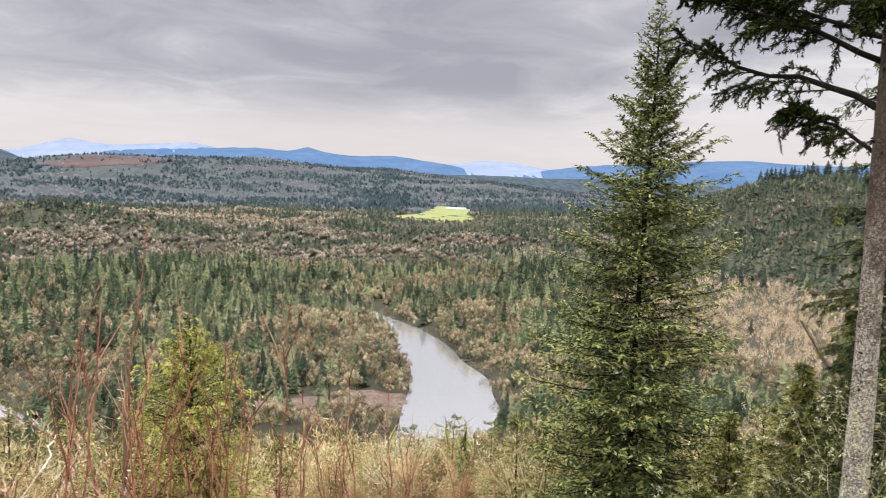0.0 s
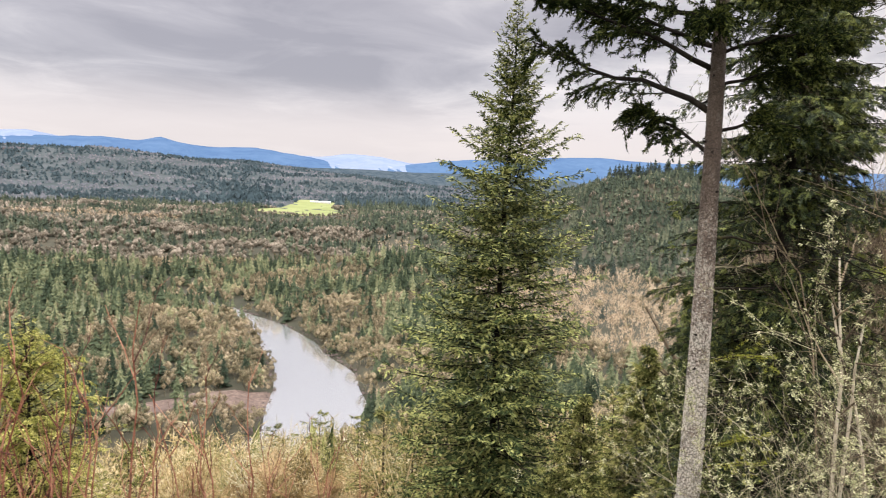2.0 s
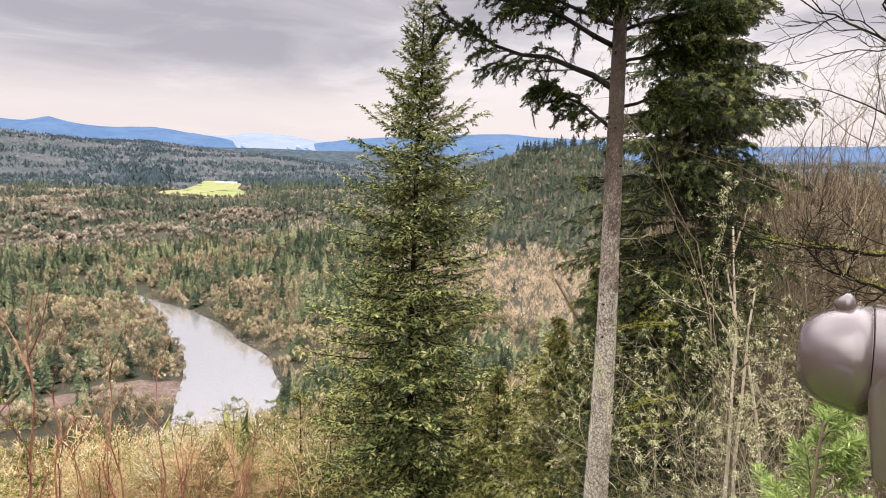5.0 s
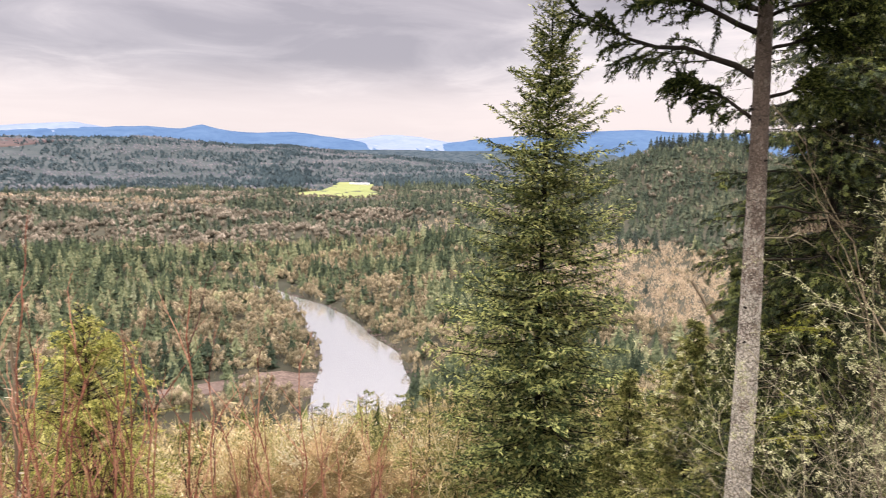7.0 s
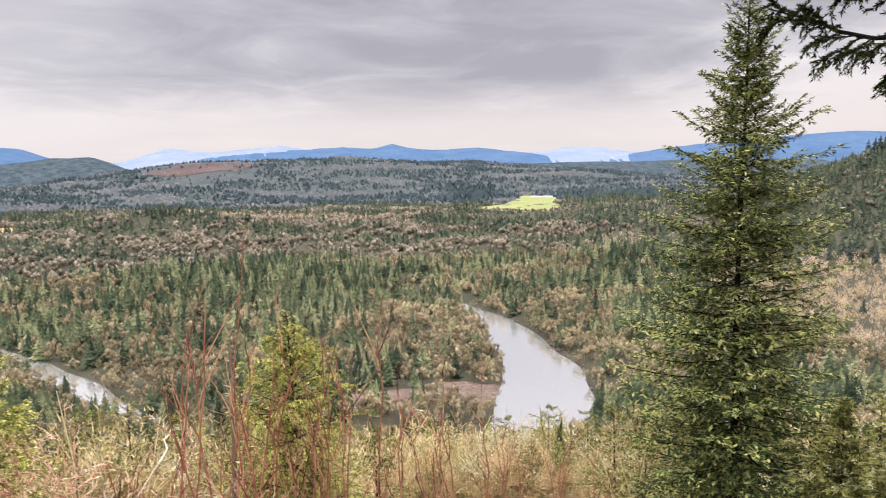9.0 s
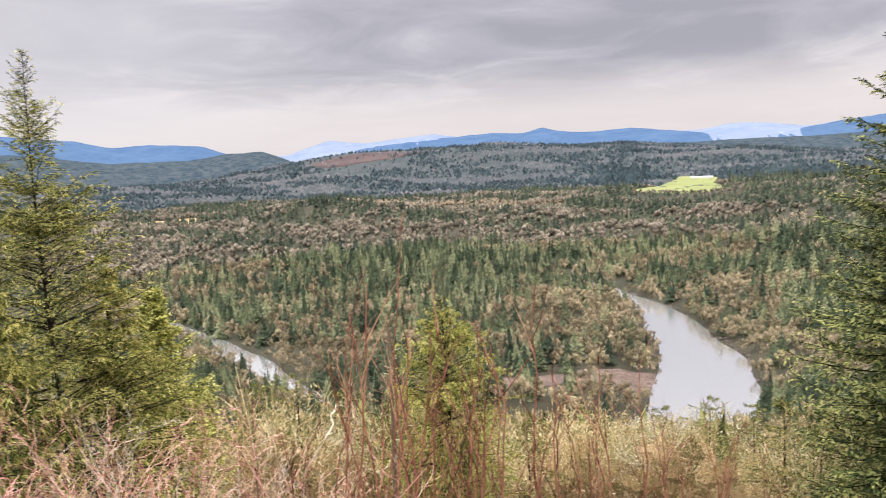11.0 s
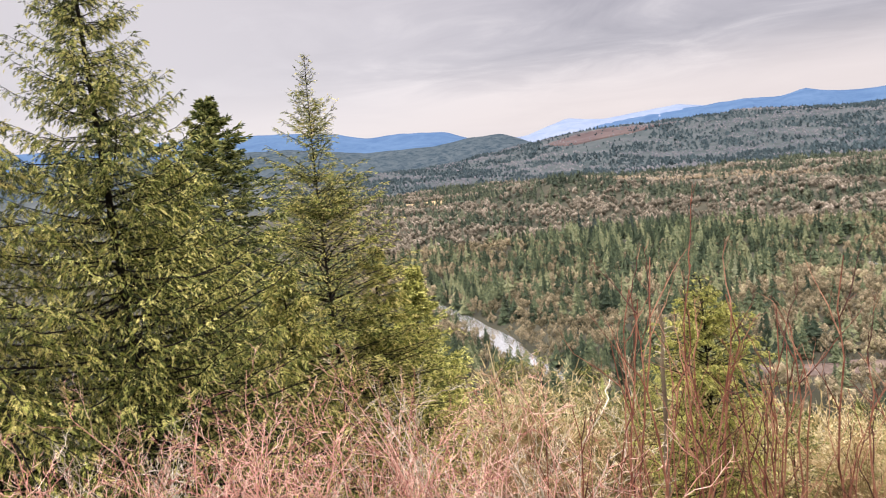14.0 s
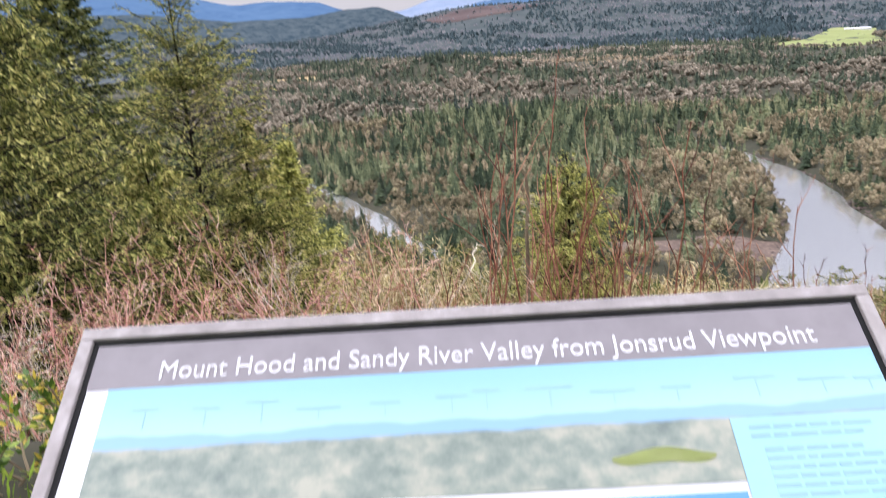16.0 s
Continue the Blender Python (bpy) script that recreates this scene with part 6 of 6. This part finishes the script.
def make_viewer():
    x, y = spot(45.3, 1.52)
    z = 1.305
    # local x runs from the barrel's mouth back to the eyepieces
    root = empty("coin_viewer", x, y, 0.0, "brown enamelled coin-operated viewer on a post", "viewer", rz=-46.0)
    up = Matrix.Translation((0, 0, z))

    def put(name, bm, mat, label="", parent=None, smooth=True, m=None):
        bm.transform(up @ (m or Matrix()))
        ob = part(name, bm, mat, parent or root, label, smooth)
        return ob

    barrel = put("barrel", lathe(((0.008, 0.0), (0.006, 0.030), (0.002, 0.036), (0.004, 0.048), (0.012, 0.062), (0.024, 0.074), (0.041, 0.0845), (0.062, 0.0925), (0.088, 0.0985), (0.118, 0.1025))), M_VIEWER)
    put("seam_ring", lathe(((0.117, 0.098), (0.1175, 0.1005), (0.1185, 0.101), (0.1195, 0.1005), (0.120, 0.098))), M_VIEWER, parent=barrel)
    put("lens", lathe(((0.0055, 0.0), (0.0045, 0.029), (0.0085, 0.029))), M_BLACK, "dark front glass", barrel)
    put("sight_bump", lathe(((-0.030, 0.004), (-0.022, 0.010), (-0.006, 0.020), (0.004, 0.021), (0.014, 0.014), (0.020, 0.004)), 20), M_VIEWER, parent=barrel,
        m=Matrix.Translation((0.078, 0, 0.100)) @ Matrix.Scale(0.75, 4, (1, 0, 0)) @ Matrix.Scale(1.1, 4, (0, 0, 1)))
    prof = [(0.148, -0.03), (0.156, -0.09), (0.170, -0.19), (0.20, -0.197), (0.40, -0.20), (0.44, -0.15), (0.46, -0.03), (0.44, 0.02), (0.165, 0.02)]
    back = Matrix.Translation((-0.032, 0, 0))
    body = put("housing", slab(prof, -0.105, 0.105, 0.012, 4), M_VIEWER, m=back)
    put("upper_housing", lathe(((0.121, 0.1025), (0.1225, 0.1045), (0.25, 0.108), (0.36, 0.110), (0.395, 0.104), (0.42, 0.085), (0.43, 0.04), (0.43, 0.0))), M_VIEWER, parent=body)
    plate = put("name_plate", block(0.16, 0.006, 0.105, (0.243, -0.108, -0.105), 0.003, 2), M_BLACK, "black plate with pale border", body)
    for dx, dz in ((-0.07, 0.044), (-0.07, -0.044), (0.07, 0.044), (0.07, -0.044)):
        put("bolt", lathe(((-0.002, 0.0), (-0.002, 0.005), (0.002, 0.004)), 12), M_STEEL, "bright steel bolt head", plate, m=Matrix.Translation((0.243 + dx, -0.113, -0.105 + dz)) @ pose(0, 0, 0, 0, 0, 90))
    for k, (w, h, dz) in enumerate(((0.13, 0.0025, 0.036), (0.13, 0.0025, -0.036), (0.09, 0.008, 0.016), (0.10, 0.005, 0.0), (0.08, 0.005, -0.016))):
        put("plate_line", block(w, 0.002, h, (0.243, -0.1118, -0.105 + dz)), M_STEEL, "pale line of small print", plate, smooth=False)
    for dy in (-0.034, 0.034):
        put("eyepiece", lathe(((0.44, 0.028), (0.47, 0.028), (0.50, 0.024), (0.515, 0.026), (0.52, 0.020)), 24), M_BLACK, "black rubber eyepiece", m=Matrix.Translation((0, dy, 0.05)))
    put("yoke", slab([(0.22, -0.33), (0.38, -0.33), (0.40, -0.15), (0.20, -0.15)], -0.06, 0.06, 0.012, 3), M_VIEWER)
    turn = pose(0.30, 0, 0, 0, 90, 0)
    put("post", lathe(((0.32, 0.052), (1.30, 0.052)), 32), M_VIEWER, m=turn)
    put("base_plate", lathe(((1.30, 0.052), (1.302, 0.11), (1.33, 0.14), (1.35, 0.145)), 40), M_VIEWER, m=turn)


make_viewer()

# ---------------------------------------------------------------- interpretive panel


def picture_material():
    """The printed panorama: sky above a blue ridge above woods, along the panel's own x (across) and y (down)."""
    m = bpy.data.materials.new("printed_panorama")
    m.use_nodes = True
    k = Nodes(m.node_tree)
    place = k.add("ShaderNodeTexCoord").outputs["Object"]
    xyz = k.add("ShaderNodeSeparateXYZ")
    k.link(place, xyz.inputs[0])
    x, y = xyz.outputs[0], xyz.outputs[1]
    down = k.math("MULTIPLY", y, -1.0)
    across = k.add("ShaderNodeCombineXYZ")
    k.link(x, across.inputs[0])
    hill = k.math("ADD", k.math("MULTIPLY", k.noise(7.0, 3.0, 0.5, across.outputs[0]), 0.03), 0.128)
    wood = k.math("ADD", k.math("MULTIPLY", k.noise(11.0, 4.0, 0.6, across.outputs[0]), 0.014), 0.150)
    sky = k.ramp(k.smooth(down, 0.08, 0.15), (0.0, (0.155, 0.325, 0.44)), (1.0, (0.22, 0.37, 0.455)))
    tall = k.add("ShaderNodeMapping")
    tall.inputs["Scale"].default_value = (1.0, 1.3, 1.0)
    k.link(place, tall.inputs[0])
    speck = k.math("ADD", k.math("MULTIPLY", k.noise(42.0, 4.0, 0.6, tall.outputs[0]), 0.5), k.math("MULTIPLY", k.noise(13.0, 3.0, 0.6, tall.outputs[0]), 0.5))
    trees = k.ramp(speck, (0.36, (0.075, 0.105, 0.090)), (0.5, (0.150, 0.180, 0.145)), (0.62, (0.245, 0.250, 0.195)))
    col = k.mix(k.smooth(k.math("SUBTRACT", down, hill), -0.002, 0.002), sky, (0.15, 0.28, 0.41))
    col = k.mix(k.smooth(k.math("SUBTRACT", down, wood), -0.003, 0.003), col, trees)
    b = k.add("ShaderNodeBsdfPrincipled")
    k.link(col, b.inputs["Base Color"])
    b.inputs["Roughness"].default_value = 0.3
    out = k.add("ShaderNodeOutputMaterial")
    k.link(b.outputs[0], out.inputs[0])
    return m


M_PICTURE = picture_material()
M_PRINT_GREEN = material("yellow_green_print", ((0, (0.27, 0.33, 0.08)), (1, (0.34, 0.38, 0.14))), 30.0, 0.35, 0)


def make_panel():
    # local x along the top edge, y up the slope of the face, z out of the face
    across, upface = Vector((0.88675, 0.46224, 0.0)), Vector((-0.37865, 0.72639, 0.57358))
    m = Matrix((across, upface, across.cross(upface))).transposed().to_4x4()
    m.translation = (-0.9904, 0.2905, 1.2021)
    root = new("interpretive_panel")
    root.matrix_basis = m
    root.empty_display_size = 0.2
    tagged(root, "tilted interpretive panel with grey frame and printed panorama", "information sign")
    w, h = 0.95, 0.64

    # y counted down from the top edge in these calls
    def bar(name, x0, x1, d0, d1, z0, z1, mat, label="", parent=None, bevel=0.0):
        return part(name, block(x1 - x0, d1 - d0, z1 - z0, ((x0 + x1) / 2, -(d0 + d1) / 2, (z0 + z1) / 2), bevel, 2), mat, parent or root, label)

    bar("backing", 0.012, w - 0.012, 0.012, h - 0.012, -0.046, -0.032, M_BLACK, "black recessed backing board")
    for x0, x1, d0, d1 in ((0, w, 0, 0.0165), (0, w, h - 0.0165, h), (0, 0.0165, 0.0165, h - 0.0165), (w - 0.0165, w, 0.0165, h - 0.0165)):
        bar("frame_rail", x0, x1, d0, d1, -0.050, 0.0, M_SIGN_FRAME, bevel=0.002)
    # black strips laid into the slot round the print to paint its shade
    for x0, x1, d0, d1 in ((0.0165, w - 0.0165, 0.0165, 0.0232), (0.0165, w - 0.0165, h - 0.0225, h - 0.0165), (0.0165, 0.0225, 0.0232, h - 0.0225), (w - 0.0225, w - 0.0165, 0.0232, h - 0.0225)):
        bar("slot_shade_strip", x0, x1, d0, d1, -0.031, -0.006, M_BLACK, "black strip standing for the shaded slot between frame and print")
    sheet_ob = bar("printed_sheet", 0.023, w - 0.023, 0.0237, h - 0.023, -0.032, -0.008, M_SIGN_WHITE, "white printed sheet")
    bar("title_band", 0.023, w - 0.023, 0.0237, 0.082, -0.008, -0.0065, M_SIGN_BAND, "mauve-grey title band", sheet_ob)
    bar("panorama", 0.050, w - 0.023, 0.082, 0.226, -0.008, -0.0068, M_PICTURE, "printed blue and green valley panorama", sheet_ob)
    bar("text_box", 0.748, w - 0.023, 0.159, 0.50, -0.0068, -0.0058, M_SIGN_BLUE, "light blue text box", sheet_ob)
    bar("heading_bar", 0.60, 0.745, 0.236, 0.262, -0.008, -0.0066, M_SIGN_DEEP, "deep blue bar", sheet_ob)
    bar("lower_print", 0.050, 0.74, 0.27, 0.56, -0.008, -0.0066, M_SIGN_BLUE, "light blue lower print", sheet_ob)
    bm = bmesh.new()
    pts = [(0.615 + 0.055 * (1 + math.cos(a)), -0.197 - 0.008 * math.sin(a) * (1 + 0.4 * math.sin(3 * a))) for a in np.linspace(0, 2 * math.pi, 22, endpoint=False)]
    f = bm.faces.new([bm.verts.new((px, py, -0.0062)) for px, py in pts])
    bmesh.ops.solidify(bm, geom=[f], thickness=0.0004)
    part("printed_field", bm, M_PRINT_GREEN, sheet_ob, "yellow-green printed meadow")
    rng = random.Random(4)
    for i, u in enumerate((0.10, 0.17, 0.235, 0.30, 0.375, 0.45, 0.489, 0.56, 0.63, 0.70, 0.788, 0.86, 0.91)):
        d = 0.105 + 0.014 * rng.random()
        half = 0.014 + 0.014 * rng.random()
        bar("peak_label", u - half, min(u + half, 0.925), d, d + 0.0035, -0.0068, -0.0064, M_SIGN_PALE_INK, "faint unreadable peak label", sheet_ob)
        bar("leader_line", u, u + 0.0012, d + 0.005, 0.134, -0.0068, -0.0064, M_SIGN_PALE_INK, parent=sheet_ob)
    for i in range(20):
        d = 0.168 + i * 0.0095 + (i > 1) * 0.006
        x0 = 0.765 if i < 2 else 0.775
        u, end = x0, 0.925 - 0.05 * rng.random()
        while u < end - 0.006:
            word = min(end - u, 0.008 + 0.022 * rng.random())
            bar("text_word", u, u + word, d, d + 0.0042, -0.0058, -0.0054, M_SIGN_INK, "unreadable word of small print", sheet_ob)
            u += word + 0.0035
    # title
    cu = bpy.data.curves.new("title", "FONT")
    cu.body = "Mount Hood and Sandy River Valley from Jonsrud Viewpoint"
    cu.size, cu.extrude, cu.resolution_u = 0.034, 0.0004, 3
    tmp = new("title_source", cu)
    bpy.context.view_layer.update()
    me = bpy.data.meshes.new_from_object(tmp.evaluated_get(bpy.context.evaluated_depsgraph_get()))
    bpy.data.objects.remove(tmp)
    co = np.empty(len(me.vertices) * 3, np.float32)
    me.vertices.foreach_get("co", co)
    co = co.reshape(-1, 3)
    co[:, 0] = (co[:, 0] - co[:, 0].min()) / (co[:, 0].max() - co[:, 0].min()) * 0.765 + 0.107
    co[:, 1] += -0.0725
    co[:, 2] += -0.0060
    me.vertices.foreach_set("co", co.ravel())
    me.update()
    me.materials.clear()
    me.materials.append(M_SIGN_WHITE)
    title = new("title_lettering", me)
    title.parent = sheet_ob
    title["label"] = "white title lettering"
    # two posts under the panel
    inv = m.inverted()
    for u in (0.16, 0.79):
        foot = m @ Vector((u, -0.34, -0.05))
        g = ground_z(foot.x, foot.y)
        bm = bmesh.new()
        bmesh.ops.create_cube(bm, size=1.0, matrix=Matrix.Translation((foot.x, foot.y, (foot.z + g) / 2 - 0.03)) @ pose(0, 0, 0, 0, 0, 27.5) @ Matrix.Diagonal((0.075, 0.05, foot.z - g + 0.06, 1)))
        bm.transform(inv)
        bmesh.ops.bevel(bm, geom=bm.edges[:], offset=0.004, segments=2, affect="EDGES")
        part("post", bm, M_SIGN_FRAME, root)
        bar("bracket", u - 0.03, u + 0.03, 0.18, 0.50, -0.060, -0.030, M_SIGN_FRAME, bevel=0.004)


make_panel()

# ---------------------------------------------------------------- marks in the valley
M_PALE_CONIFER = material("pale_green_needles", ((0, (0.17, 0.19, 0.11)), (0.5, (0.26, 0.28, 0.17)), (1, (0.36, 0.37, 0.24))), 0.3, 0.9, 0, island=0.3, leaf=0.2)
M_DARK_CONIFER = material("blue_black_needles", ((0, (0.018, 0.028, 0.022)), (0.5, (0.032, 0.046, 0.036)), (1, (0.055, 0.075, 0.055))), 0.3, 0.9, 0, island=0.3)
M_ROOF = material("pale_metal_roof", ((0, (0.42, 0.43, 0.44)), (1, (0.55, 0.56, 0.57))), 0.3, 0.5, 0)
M_WALL = material("white_painted_wall", ((0, (0.50, 0.50, 0.48)), (1, (0.60, 0.60, 0.58))), 0.3, 0.8, 0)
M_GLASS_DARK = material("dark_window", ((0, (0.03, 0.03, 0.035)), (1, (0.05, 0.05, 0.055))), 0.3, 0.2, 0)


def valley_tree(x, y, h, wide, mat, label, rng):
    zb = ground_z(x, y) - 0.4
    root = empty("valley_conifer", x, y, zb, label, "tree", "single conifers in the valley")
    v, f = conifer_form(16, 7, rng, 0.24)
    piece("crown", v * np.array([h * wide, h * wide, h]), f, mat, root)
    v, f = tubes(np.array([[[0, 0, 0], [0, 0, h * 0.3], [0, 0, h * 0.9]]], float), np.array([[0.5, 0.35, 0.05]]), 7)
    piece("trunk", v, f, M_BARK, root)


def farm_building(name, label, x, y, length, width, wall, ridge, turn):
    zb = ground_z(x, y)
    root = empty(name, x, y, zb, label, "building", "farm buildings", turn)
    part("wall", block(length, width, wall, (0, 0, wall / 2)), M_WALL, root)
    bm = bmesh.new()
    o = 0.5
    rows = [[(sx * (length / 2 + o), -width / 2 - o, wall - 0.2), (sx * (length / 2 + o), 0, wall + ridge), (sx * (length / 2 + o), width / 2 + o, wall - 0.2)] for sx in (-1, 1)]
    a, b = [[bm.verts.new(p) for p in r] for r in rows]
    for i in (0, 1):
        bm.faces.new((a[i], b[i], b[i + 1], a[i + 1]))
    bm.faces.new(a)
    bm.faces.new(b[::-1])
    bm.faces.new((a[0], a[2], b[2], b[0]))
    bmesh.ops.recalc_face_normals(bm, faces=bm.faces)
    part("roof", bm, M_ROOF, root)
    for i in range(int(length // 6)):
        part("window", block(1.6, 0.2, 1.3, (-length / 2 + 3 + i * 6, -width / 2 - 0.05, wall * 0.55)), M_GLASS_DARK, root)


def make_marks():
    rng = np.random.default_rng(13)
    for x, y, h in ((-188, 652, 30), (-172, 640, 25), (-146, 600, 21), (-160, 606, 19), (-205, 690, 28)):
        valley_tree(x, y, h, 0.75, M_PALE_CONIFER, "single pale grey-green conifer among darker woods", rng)
    for x, y, h, w in ((298, 668, 19, 0.95), (392, 922, 36, 0.9), (372, 930, 30, 0.9), (420, 915, 30, 0.9), (-420, 850, 40, 1.0), (-448, 862, 38, 1.0), (-396, 846, 33, 1.0), (-370, 852, 36, 0.95)):
        valley_tree(x, y, h, w, M_DARK_CONIFER, "single dark blue-green conifer against paler woods", rng)
    for az, d, h in ((23.9, 1475, 36), (24.3, 1484, 40), (24.6, 1490, 44), (24.9, 1486, 40), (25.2, 1480, 40), (25.5, 1488, 44), (26.1, 1482, 46), (26.7, 1486, 44), (27.3, 1488, 46), (25.9, 1490, 43), (26.4, 1485, 38), (27.0, 1490, 42), (27.6, 1480, 36), (28.2, 1490, 40), (29.0, 1485, 36), (29.9, 1490, 40), (30.6, 1480, 34)):
        valley_tree(*spot(az, d), h * 0.95, 1.35 + 0.4 * rng.random(), M_DARK_CONIFER, "dark conifer standing on the hilltop", rng)
    for i in range(16):
        x, y = -30 - 26 * rng.random() - 0.02 * i, 452 + 72 * rng.random()
        root = empty("bank_shrub", x, y, ground_z(x, y) - 0.3, "pale yellowish leafless shrub on the river bank", "shrub", "bank shrubs")
        h = rng.uniform(5.0, 9.0)
        v, f = bare_form(170, 6, rng, 0.46, 0.06, 0, 0.009, 0.6)
        piece("crown", v * h, f, M_SLOPE_PALE, root)
        tops = np.stack([rng.normal(0, 0.2, 5), rng.normal(0, 0.2, 5), np.full(5, 0.6)], -1) * h
        v, f = tubes(tops[:, None] * np.linspace(0, 1, 3)[None, :, None], taper(5, 3, 0.09, 0.03), 4)
        piece("branch_tangle", v, f, M_BARK, root)
    farm_building("greenhouse", "long white greenhouse at the meadow's far end", 40, 2190, 60, 14, 4, 3, 4)
    farm_building("farm_house", "small white house with a pale roof by dark conifers", 205, 1760, 26, 12, 5, 4, 20)
    farm_building("farm_house", "low white farm building among trees", 330, 1820, 22, 14, 6, 4, -30)


make_marks()
